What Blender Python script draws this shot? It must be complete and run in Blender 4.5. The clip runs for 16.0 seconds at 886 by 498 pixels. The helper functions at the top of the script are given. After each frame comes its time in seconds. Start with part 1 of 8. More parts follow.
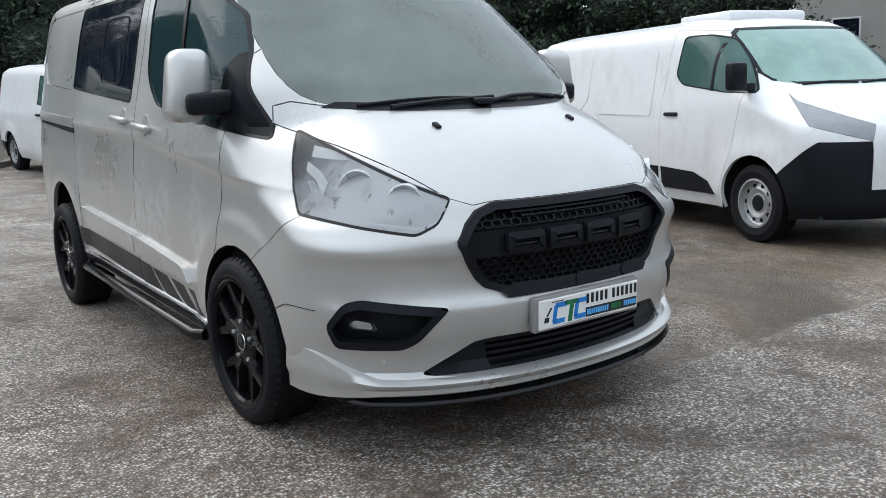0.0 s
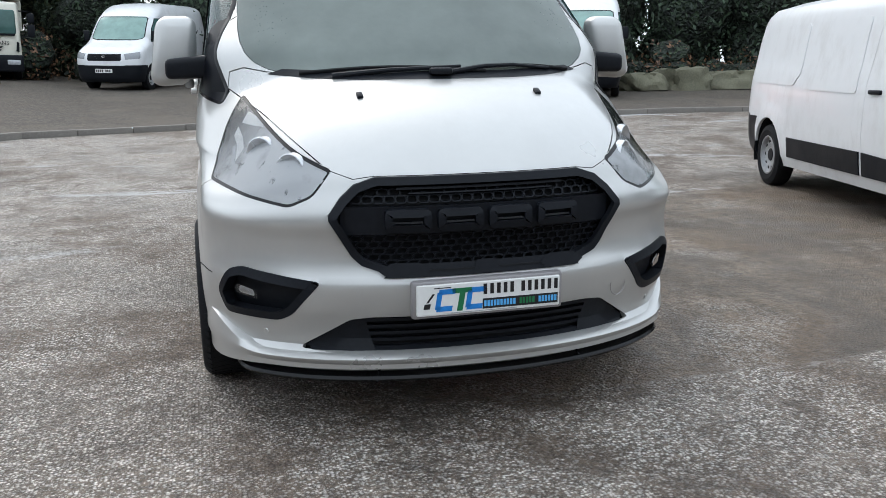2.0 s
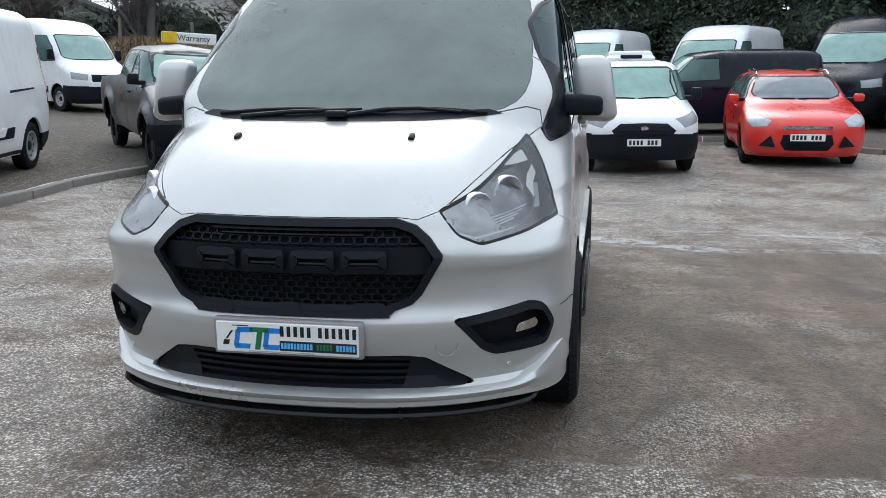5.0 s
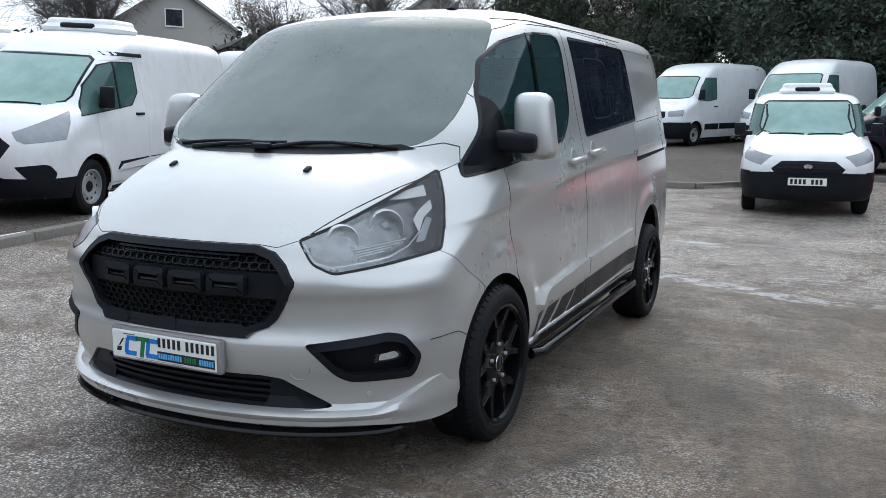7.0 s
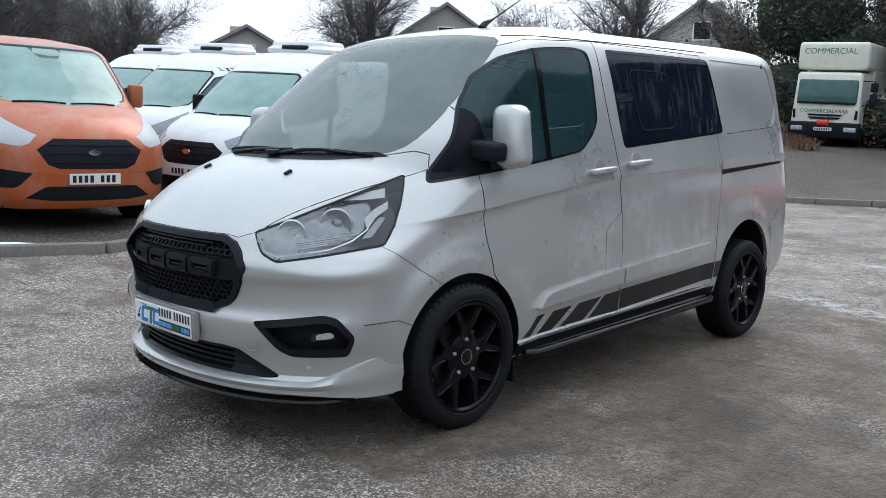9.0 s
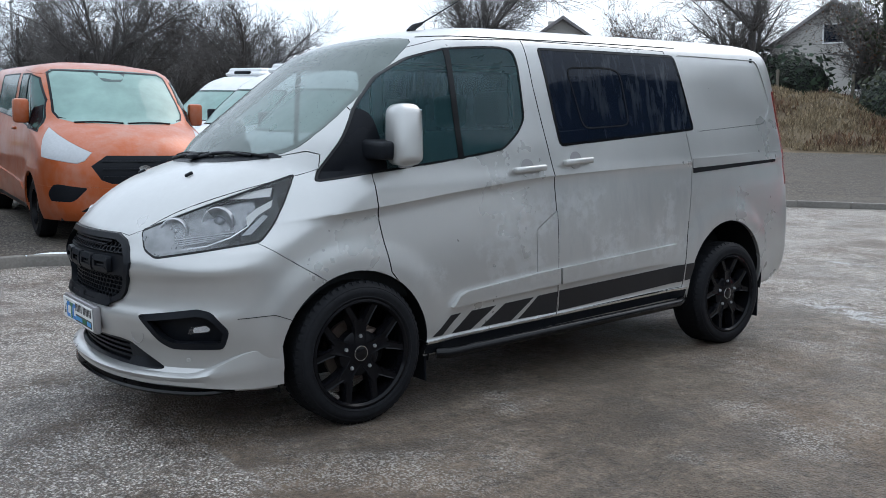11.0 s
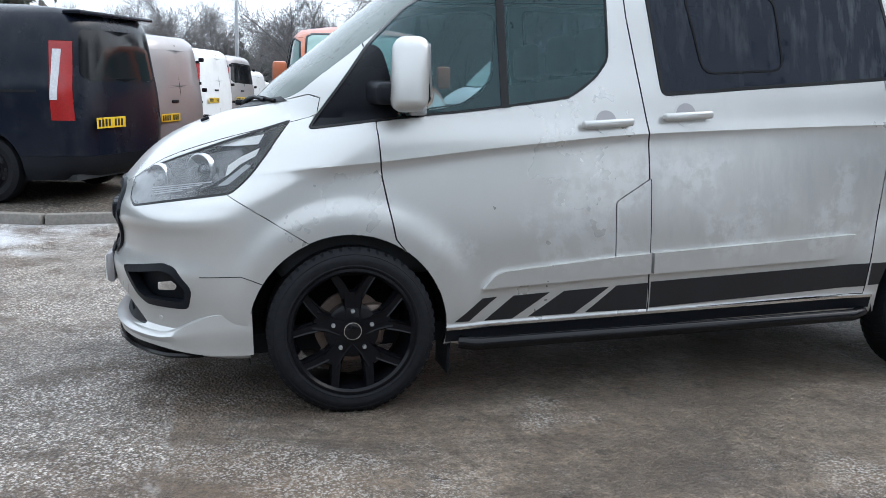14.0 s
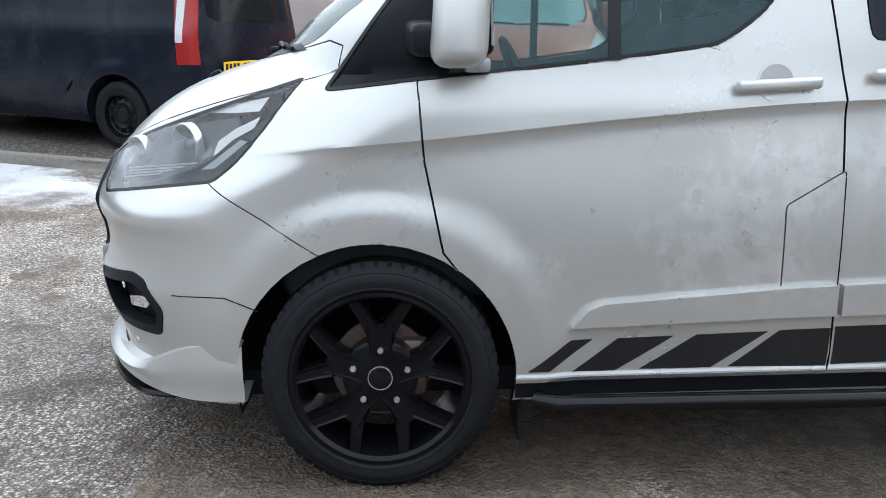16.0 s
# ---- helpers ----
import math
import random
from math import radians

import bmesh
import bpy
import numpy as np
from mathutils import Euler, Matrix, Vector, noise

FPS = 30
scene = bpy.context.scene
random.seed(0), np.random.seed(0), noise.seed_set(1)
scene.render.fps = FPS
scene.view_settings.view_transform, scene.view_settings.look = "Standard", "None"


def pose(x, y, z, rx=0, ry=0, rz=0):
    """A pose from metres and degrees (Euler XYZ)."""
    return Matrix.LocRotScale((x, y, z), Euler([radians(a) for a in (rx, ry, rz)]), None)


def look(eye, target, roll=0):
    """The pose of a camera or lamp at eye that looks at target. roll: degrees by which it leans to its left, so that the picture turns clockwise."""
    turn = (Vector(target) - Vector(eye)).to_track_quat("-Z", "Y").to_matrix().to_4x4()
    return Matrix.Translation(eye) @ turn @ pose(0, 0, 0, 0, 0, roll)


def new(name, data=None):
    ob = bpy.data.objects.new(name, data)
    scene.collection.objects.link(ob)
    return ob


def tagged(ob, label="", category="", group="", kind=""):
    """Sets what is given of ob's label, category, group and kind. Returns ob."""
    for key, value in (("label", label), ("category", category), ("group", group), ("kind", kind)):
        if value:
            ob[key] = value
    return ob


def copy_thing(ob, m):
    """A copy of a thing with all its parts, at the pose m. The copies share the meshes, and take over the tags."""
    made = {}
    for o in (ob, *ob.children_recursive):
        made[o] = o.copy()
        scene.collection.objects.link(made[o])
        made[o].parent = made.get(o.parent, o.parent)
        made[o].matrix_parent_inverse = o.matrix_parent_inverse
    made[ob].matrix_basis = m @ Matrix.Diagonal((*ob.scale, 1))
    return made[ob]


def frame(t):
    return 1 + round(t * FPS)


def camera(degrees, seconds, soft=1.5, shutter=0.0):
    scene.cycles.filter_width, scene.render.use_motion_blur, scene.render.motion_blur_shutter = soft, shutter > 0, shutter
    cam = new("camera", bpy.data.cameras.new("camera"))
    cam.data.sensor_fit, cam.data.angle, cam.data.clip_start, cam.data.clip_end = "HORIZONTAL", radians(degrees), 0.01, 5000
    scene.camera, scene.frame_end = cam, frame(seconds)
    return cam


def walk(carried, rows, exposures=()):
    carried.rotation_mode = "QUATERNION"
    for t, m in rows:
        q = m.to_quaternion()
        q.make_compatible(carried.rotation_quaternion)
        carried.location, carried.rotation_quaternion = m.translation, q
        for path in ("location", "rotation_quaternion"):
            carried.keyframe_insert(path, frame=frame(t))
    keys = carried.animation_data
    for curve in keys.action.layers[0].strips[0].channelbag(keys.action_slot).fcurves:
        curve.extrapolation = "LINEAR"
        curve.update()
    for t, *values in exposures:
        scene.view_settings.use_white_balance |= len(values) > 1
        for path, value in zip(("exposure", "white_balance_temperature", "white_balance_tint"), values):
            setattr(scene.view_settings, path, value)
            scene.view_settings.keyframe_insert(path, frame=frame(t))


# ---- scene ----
cam = camera(54.4, 16.0, 0.8)
PATH = [
    (0, (-2.284, -3.285, 1.304), (-1.132, -1.686, 0.958), -2.2),
    (0.5, (-1.965, -3.424, 1.287), (-0.92, -1.758, 0.925), -2.6),
    (1, (-1.59, -3.527, 1.312), (-0.699, -1.776, 0.939), -0.6),
    (1.5, (-1.225, -3.711, 1.297), (-0.586, -1.856, 0.905), -0.7),
    (2, (-0.902, -3.799, 1.273), (-0.394, -1.906, 0.875), -1.0),
    (2.5, (-0.54, -3.837, 1.295), (-0.097, -1.925, 0.907), -0.3),
    (2.9, (-0.247, -3.921, 1.302), (0.07, -1.986, 0.908), -0.7),
    (3, (-0.181, -3.931, 1.303), (0.114, -1.992, 0.911), -1.0),
    (3.5, (0.118, -3.904, 1.289), (0.35, -1.954, 0.909), -1.1),
    (4, (0.423, -3.834, 1.32), (0.48, -1.868, 0.957), -1.5),
    (4.5, (0.759, -3.866, 1.327), (0.507, -1.913, 0.979), -2.3),
    (5, (1.067, -3.805, 1.33), (0.707, -1.867, 0.994), -0.1),
    (5.2, (1.193, -3.756, 1.348), (0.827, -1.816, 1.026), 0.8),
    (7.3, (2.57, -3.414, 1.382), (1.61, -1.681, 1.106), 1.0),
    (7.5, (2.719, -3.376, 1.4), (1.702, -1.677, 1.12), 1.1),
    (8, (3.016, -3.246, 1.392), (1.905, -1.606, 1.115), 1.5),
    (8.5, (3.302, -3.084, 1.417), (2.097, -1.511, 1.145), 2.0),
    (8.7, (3.446, -3.035, 1.407), (2.162, -1.526, 1.139), 1.7),
    (10.8, (4.401, -2.241, 1.314), (2.839, -1.014, 1.084), 0.4),
    (11, (4.441, -2.132, 1.313), (2.855, -0.936, 1.087), 0.0),
    (11.5, (4.533, -1.834, 1.337), (2.921, -0.67, 1.119), 0.1),
    (12, (4.695, -1.501, 1.31), (2.985, -0.484, 1.108), 0.1),
    (12.5, (4.75, -1.237, 1.322), (3.014, -0.265, 1.122), 1.0),
    (13, (4.654, -0.962, 1.325), (2.895, -0.035, 1.113), 1.4),
    (13.1, (4.629, -0.919, 1.323), (2.853, -0.028, 1.104), 1.7),
    (13.5, (4.567, -0.677, 1.259), (2.675, -0.067, 1.039), 1.0),
    (14, (4.418, -0.462, 1.205), (2.495, 0.004, 0.915), 1.1),
    (14.5, (4.157, -0.32, 1.189), (2.244, 0.059, 0.747), 0.8),
    (15, (3.907, -0.134, 1.172), (1.987, 0.062, 0.646), 0.1),
    (15.5, (3.647, 0.022, 1.231), (1.721, 0.1, 0.7), 1.2),
    (15.8, (3.466, 0.059, 1.256), (1.53, 0.134, 0.762), 1.2),
    (16, (3.352, 0.114, 1.267), (1.4, 0.165, 0.835), 1.2),
]
EXPOSURES = [(0, 0.63, 6440, 10), (3.5, 0.72, 6400, 10), (5, 0.63, 6300, 10), (8.5, 0.55, 6200, 10), (12.5, 0.42, 6100, 10), (13.5, 0.58, 6070, 10), (14, 1.02, 6240, 10), (14.5, 1.2, 6280, 10), (15, 1.29, 6430, 10), (15.5, 1.26, 6430, 10), (16, 1.23, 6350, 10)]
walk(cam, [(t, look(eye, target, roll)) for t, eye, target, roll in PATH], EXPOSURES)

# ---- world and light: an overcast winter sky ----
world = bpy.data.worlds.new("overcast_sky")
scene.world = world
world.use_nodes = True
wn, wl = world.node_tree.nodes, world.node_tree.links
SUN_ELEV, SUN_ROT = 46.0, -15.0
sky = wn.new("ShaderNodeTexSky")
sky.sky_type, sky.sun_disc = "NISHITA", False
sky.sun_elevation, sky.sun_rotation = radians(SUN_ELEV), radians(SUN_ROT)
sky.air_density, sky.dust_density, sky.ozone_density = 1.0, 6.0, 1.0
veil = wn.new("ShaderNodeMix")
veil.data_type = "RGBA"
veil.inputs["Factor"].default_value = 0.8
wl.new(sky.outputs[0], veil.inputs[6])
veil.inputs[7].default_value = (8.9, 9.9, 10.9, 1)
# an overcast dome: brighter overhead than at the horizon
dome, height, fade = wn.new("ShaderNodeTexCoord"), wn.new("ShaderNodeSeparateXYZ"), wn.new("ShaderNodeMapRange")
wl.new(dome.outputs["Generated"], height.inputs[0])
wl.new(height.outputs[2], fade.inputs[0])
fade.inputs[1].default_value, fade.inputs[2].default_value, fade.inputs[3].default_value, fade.inputs[4].default_value = 0.0, 1.0, 0.84, 1.13
shaded = wn.new("ShaderNodeVectorMath")
shaded.operation = "SCALE"
wl.new(veil.outputs[2], shaded.inputs[0])
wl.new(fade.outputs[0], shaded.inputs["Scale"])
wl.new(shaded.outputs[0], wn["Background"].inputs[0])
wn["Background"].inputs[1].default_value = 0.109
sun = new("sun", bpy.data.lights.new("sun", "SUN"))
sun.data.energy, sun.data.angle, sun.data.color = 0.5, radians(40), (1.0, 0.97, 0.93)
sun_way = Vector((math.sin(radians(SUN_ROT)) * math.cos(radians(SUN_ELEV)), math.cos(radians(SUN_ROT)) * math.cos(radians(SUN_ELEV)), math.sin(radians(SUN_ELEV))))
sun.matrix_world = look(sun_way * 40, (0, 0, 0))


# ---- small tools ----
import collections


def curve(*pts):
    """A smooth monotone curve through (x, y) pairs."""
    xs, ys = np.array([p[0] for p in pts], float), np.array([p[1] for p in pts], float)
    h, d = np.diff(xs), np.diff(ys) / np.diff(xs)
    m = np.zeros(len(xs))
    m[0], m[-1] = d[0], d[-1]
    for k in range(1, len(xs) - 1):
        if d[k - 1] * d[k] > 0:
            a, b = 2 * h[k] + h[k - 1], h[k] + 2 * h[k - 1]
            m[k] = (a + b) / (a / d[k - 1] + b / d[k])

    def at(x):
        x = min(max(x, xs[0]), xs[-1])
        k = min(max(int(np.searchsorted(xs, x)) - 1, 0), len(h) - 1)
        t = (x - xs[k]) / h[k]
        return float((2 * t**3 - 3 * t**2 + 1) * ys[k] + (t**3 - 2 * t**2 + t) * h[k] * m[k] + (3 * t**2 - 2 * t**3) * ys[k + 1] + (t**3 - t**2) * h[k] * m[k + 1])

    return at


def smooth(a, b, x):
    t = min(max((x - a) / (b - a), 0.0), 1.0)
    return t * t * (3 - 2 * t)


def rounded(poly, r, n=3):
    """The polygon with its corners rounded by about r."""
    out = []
    for k, p in enumerate(poly):
        p, a, b = Vector(p), Vector(poly[k - 1]), Vector(poly[(k + 1) % len(poly)])
        da, db = (a - p), (b - p)
        s, e = p + da.normalized() * min(r, da.length * 0.45), p + db.normalized() * min(r, db.length * 0.45)
        for i in range(n + 1):
            t = i / n
            out.append(tuple(s * (1 - t) ** 2 + p * 2 * t * (1 - t) + e * t * t))
    return out


def grown(poly, d):
    """The polygon moved outwards by d (inwards if negative)."""
    area = sum(p[0] * q[1] - q[0] * p[1] for p, q in zip(poly, poly[1:] + poly[:1]))
    s = 1 if area > 0 else -1
    out = []
    for k, p in enumerate(poly):
        a, p, b = Vector(poly[k - 1]), Vector(p), Vector(poly[(k + 1) % len(poly)])
        e1, e2 = (p - a).normalized(), (b - p).normalized()
        n1, n2 = Vector((e1.y, -e1.x)) * s, Vector((e2.y, -e2.x)) * s
        m = n1 + n2
        out.append(tuple(p + m * (d / max(0.35, 1 + n1.dot(n2)))))
    return out


def inside(poly, x, y):
    hit = False
    for (ax, ay), (bx, by) in zip(poly, poly[1:] + poly[:1]):
        if (ay > y) != (by > y) and x < (bx - ax) * (y - ay) / (by - ay) + ax:
            hit = not hit
    return hit


def mesh_of(name, bm, mat, shade=True):
    me = bpy.data.meshes.new(name)
    bm.to_mesh(me)
    bm.free()
    for m in mat if isinstance(mat, (list, tuple)) else [mat]:
        me.materials.append(m)
    if shade:
        me.polygons.foreach_set("use_smooth", [True] * len(me.polygons))
        me.set_sharp_from_angle(angle=radians(32))
    return me


def part(name, bm, mat, parent, label="", shade=True):
    ob = new(name, mesh_of(name, bm, mat, shade))
    ob.parent = parent
    return tagged(ob, label)


def thing(name, label, category, group="", at=None):
    ob = tagged(new(name), label, category, group)
    ob.empty_display_size = 0.2
    if at is not None:
        ob.matrix_world = at
    return ob


def solid(name, bm, mat, label, category, group="", kind="", shade=True):
    return tagged(new(name, mesh_of(name, bm, mat, shade)), label, category, group, kind)


def box(bm, x0, x1, y0, y1, z0, z1, bevel=0.0, seg=2, m=None):
    """Adds a box, its edges rounded."""
    r = bmesh.ops.create_cube(bm, size=1.0)
    vs = r["verts"]
    for v in vs:
        v.co = Vector(((x0 + x1) / 2 + v.co.x * (x1 - x0), (y0 + y1) / 2 + v.co.y * (y1 - y0), (z0 + z1) / 2 + v.co.z * (z1 - z0)))
    if bevel:
        es = list({e for v in vs for e in v.link_edges})
        r = bmesh.ops.bevel(bm, geom=es, offset=bevel, segments=seg, affect="EDGES", profile=0.5)
        vs = list({v for f in r["faces"] for v in f.verts} | {v for v in vs if v.is_valid})
    if m is not None:
        bmesh.ops.transform(bm, matrix=m, verts=vs)
    return vs


def tube(bm, pts, r, n=8, cap=True):
    """Adds a round bar along the points; r is one radius or one for each point."""
    rs = r if isinstance(r, (list, tuple)) else [r] * len(pts)
    rings, side = [], None
    for k, p in enumerate(pts):
        p = Vector(p)
        d = (Vector(pts[min(k + 1, len(pts) - 1)]) - Vector(pts[max(k - 1, 0)])).normalized()
        side = (d.orthogonal() if side is None else side - d * side.dot(d)).normalized()
        up = d.cross(side)
        rings.append([bm.verts.new(p + rs[k] * (side * math.cos(2 * math.pi * i / n) + up * math.sin(2 * math.pi * i / n))) for i in range(n)])
    for a, b in zip(rings, rings[1:]):
        for i in range(n):
            bm.faces.new((a[i], a[(i + 1) % n], b[(i + 1) % n], b[i]))
    if cap:
        bm.faces.new(rings[0][::-1])
        bm.faces.new(rings[-1])


def lathe(bm, prof, n=40, axis="x", closed=False):
    """Turns (radius, along) pairs round the x axis."""
    rings = []
    for r, a in prof:
        rings.append([bm.verts.new((a, r * math.cos(2 * math.pi * i / n), r * math.sin(2 * math.pi * i / n))) for i in range(n)])
    pairs = list(zip(rings, rings[1:])) + ([(rings[-1], rings[0])] if closed else [])
    for a, b in pairs:
        for i in range(n):
            bm.faces.new((a[i], b[i], b[(i + 1) % n], a[(i + 1) % n]))
    return rings


def slab(bm, poly, depth, place):
    """A flat polygon given depth; place turns (a, b, d) into a point."""
    n = len(poly)
    lo, hi = [bm.verts.new(place(a, b, 0.0)) for a, b in poly], [bm.verts.new(place(a, b, depth)) for a, b in poly]
    bm.faces.new(lo[::-1])
    bm.faces.new(hi)
    for i in range(n):
        bm.faces.new((lo[i], lo[(i + 1) % n], hi[(i + 1) % n], hi[i]))


def frame_of(bm, outer, inner, depth, place):
    """A ring between two polygons of the same length, given depth."""
    n = len(outer)
    r = [[bm.verts.new(place(a, b, d)) for a, b in poly] for poly, d in ((outer, 0.0), (outer, depth), (inner, depth), (inner, 0.0))]
    for a, b in zip(r, r[1:] + r[:1]):
        for i in range(n):
            bm.faces.new((a[i], a[(i + 1) % n], b[(i + 1) % n], b[i]))


def tidy(bm):
    bmesh.ops.recalc_face_normals(bm, faces=bm.faces)
    return bm


# ---- materials ----
def material(name, base, rough=0.5, metal=0.0, **extra):
    m = bpy.data.materials.new(name)
    m.use_nodes = True
    b = m.node_tree.nodes["Principled BSDF"]
    b.inputs["Base Color"].default_value = (*base, 1)
    b.inputs["Roughness"].default_value, b.inputs["Metallic"].default_value = rough, metal
    for k, v in extra.items():
        b.inputs[k.replace("_", " ")].default_value = v
    return m, m.node_tree.nodes, m.node_tree.links, b


def add_noise(ns, ls, scale, detail=4.0, rough=0.55, stretch=(1, 1, 1), coord="Object"):
    tc, mp, nz = ns.new("ShaderNodeTexCoord"), ns.new("ShaderNodeMapping"), ns.new("ShaderNodeTexNoise")
    mp.inputs["Scale"].default_value = stretch
    nz.inputs["Scale"].default_value, nz.inputs["Detail"].default_value, nz.inputs["Roughness"].default_value = scale, detail, rough
    ls.new(tc.outputs[coord], mp.inputs[0])
    ls.new(mp.outputs[0], nz.inputs["Vector"])
    return nz.outputs["Fac"]


def add_colour_noise(ns, ls, scale):
    tc, n = ns.new("ShaderNodeTexCoord"), ns.new("ShaderNodeTexNoise")
    n.inputs["Scale"].default_value = scale
    ls.new(tc.outputs["Object"], n.inputs["Vector"])
    return n.outputs["Color"]


def add_ramp(ns, ls, src, *stops):
    r = ns.new("ShaderNodeValToRGB")
    els = r.color_ramp.elements
    while len(els) < len(stops):
        els.new(0.5)
    for e, (p, c) in zip(els, stops):
        e.position, e.color = p, (*c, 1) if isinstance(c, tuple) else (c, c, c, 1)
    ls.new(src, r.inputs[0])
    return r.outputs[0]


def add_mix(ns, ls, fac, a, b, how="MIX"):
    m = ns.new("ShaderNodeMix")
    m.data_type, m.blend_type = "RGBA", how
    for sock, v in ((m.inputs[0], fac), (m.inputs[6], a), (m.inputs[7], b)):
        if isinstance(v, (int, float)):
            sock.default_value = v if sock == m.inputs[0] else (v, v, v, 1)
        elif isinstance(v, tuple):
            sock.default_value = (*v, 1)
        else:
            ls.new(v, sock)
    return m.outputs[2]


def add_bump(ns, ls, b, src, strength=0.3, dist=0.01):
    n = ns.new("ShaderNodeBump")
    n.inputs["Strength"].default_value, n.inputs["Distance"].default_value = strength, dist
    ls.new(src, n.inputs["Height"])
    ls.new(n.outputs[0], b.inputs["Normal"])


def paint(name, base, metal=0.0, rough=0.3, coat=0.5, grime=0.12, frost=0.0, film_colour=(0.42, 0.40, 0.37), damp=False):
    """Car paint with a film of dried dirt low down and, on upper faces, frost."""
    m, ns, ls, b = material(name, base, rough, metal, Coat_Weight=coat, Coat_Roughness=0.08)
    big, fine = add_noise(ns, ls, 1.7, 5, 0.6), add_noise(ns, ls, 38, 4, 0.6)
    drips = add_noise(ns, ls, 4.0, 7, 0.64, (1.0, 1.5, 0.8))
    film = add_ramp(ns, ls, drips, (0.44, 0.0), (0.62, 1.0))
    dirt = add_mix(ns, ls, 1.0, film, add_ramp(ns, ls, big, (0.38, 0.0), (0.6, 1.0)), "MULTIPLY")
    fac = ns.new("ShaderNodeMath")
    fac.operation = "MULTIPLY"
    fac.inputs[1].default_value = grime
    ls.new(dirt, fac.inputs[0])
    col = add_mix(ns, ls, fac.outputs[0], base, film_colour)
    if damp:
        # thawed, damp runs down the middle of the flank between paler frost
        streaks = add_ramp(ns, ls, add_noise(ns, ls, 5.0, 7, 0.68, (1.0, 2.4, 0.55)), (0.47, 0.0), (0.6, 0.33))
        tc2, sep2 = ns.new("ShaderNodeTexCoord"), ns.new("ShaderNodeSeparateXYZ")
        ls.new(tc2.outputs["Object"], sep2.inputs[0])
        lengthwise = add_ramp(ns, ls, add_mix(ns, ls, 1.0, sep2.outputs[1], (0.25, 0.25, 0.25), "MULTIPLY"), (0.16, 0.0), (0.34, 1.0), (0.66, 1.0), (0.8, 0.0))
        upwards = add_ramp(ns, ls, add_mix(ns, ls, 1.0, sep2.outputs[2], (0.5, 0.5, 0.5), "MULTIPLY"), (0.28, 0.0), (0.34, 1.0), (0.5, 1.0), (0.62, 0.0))
        runs = add_mix(ns, ls, 1.0, add_mix(ns, ls, 1.0, streaks, lengthwise, "MULTIPLY"), upwards, "MULTIPLY")
        col = add_mix(ns, ls, runs, col, (0.40, 0.41, 0.42))
        # a crust of rime left in ragged patches on the doors
        crust = add_ramp(ns, ls, add_noise(ns, ls, 2.1, 3, 0.5, (1.0, 1.0, 0.8)), (0.47, 0.0), (0.53, 1.0))
        specks = add_ramp(ns, ls, add_noise(ns, ls, 16.0, 6, 0.7), (0.42, 0.0), (0.56, 1.0))
        low = add_ramp(ns, ls, add_mix(ns, ls, 1.0, sep2.outputs[2], (0.5, 0.5, 0.5), "MULTIPLY"), (0.26, 0.0), (0.31, 1.0), (0.49, 1.0), (0.54, 0.0))
        along = add_ramp(ns, ls, add_mix(ns, ls, 1.0, sep2.outputs[1], (0.25, 0.25, 0.25), "MULTIPLY"), (0.07, 0.0), (0.11, 1.0), (0.6, 1.0), (0.68, 0.0))
        rime = add_mix(ns, ls, 1.0, add_mix(ns, ls, 1.0, crust, specks, "MULTIPLY"), add_mix(ns, ls, 1.0, low, along, "MULTIPLY"), "MULTIPLY")
        rime = add_mix(ns, ls, 1.0, rime, (0.3, 0.3, 0.3), "MULTIPLY")
        col = add_mix(ns, ls, rime, col, (0.82, 0.84, 0.85))
    if frost:
        tc, sep = ns.new("ShaderNodeNewGeometry"), ns.new("ShaderNodeSeparateXYZ")
        ls.new(tc.outputs["Normal"], sep.inputs[0])
        up = add_ramp(ns, ls, sep.outputs[2], (0.15, 0.05), (0.85, 1.0))
        patch = add_mix(ns, ls, 1.0, up, add_ramp(ns, ls, add_noise(ns, ls, 2.6, 7, 0.62), (0.38, 0.15), (0.6, 1.0)), "MULTIPLY")
        grain = add_mix(ns, ls, 1.0, patch, add_ramp(ns, ls, fine, (0.35, 0.45), (0.65, 1.0)), "MULTIPLY")
        ff = ns.new("ShaderNodeMath")
        ff.operation = "MULTIPLY"
        ff.inputs[1].default_value = frost
        ls.new(grain, ff.inputs[0])
        col = add_mix(ns, ls, ff.outputs[0], col, (0.68, 0.69, 0.69))
        mt = add_ramp(ns, ls, ff.outputs[0], (0.0, metal), (1.0, 0.0))
        ls.new(mt, b.inputs["Metallic"])
        ct = add_ramp(ns, ls, ff.outputs[0], (0.0, coat), (0.6, 0.05))
        ls.new(ct, b.inputs["Coat Weight"])
    ls.new(col, b.inputs["Base Color"])
    ls.new(add_ramp(ns, ls, big, (0.3, rough * 0.8), (0.75, min(1.0, rough * 1.5))), b.inputs["Roughness"])
    return m


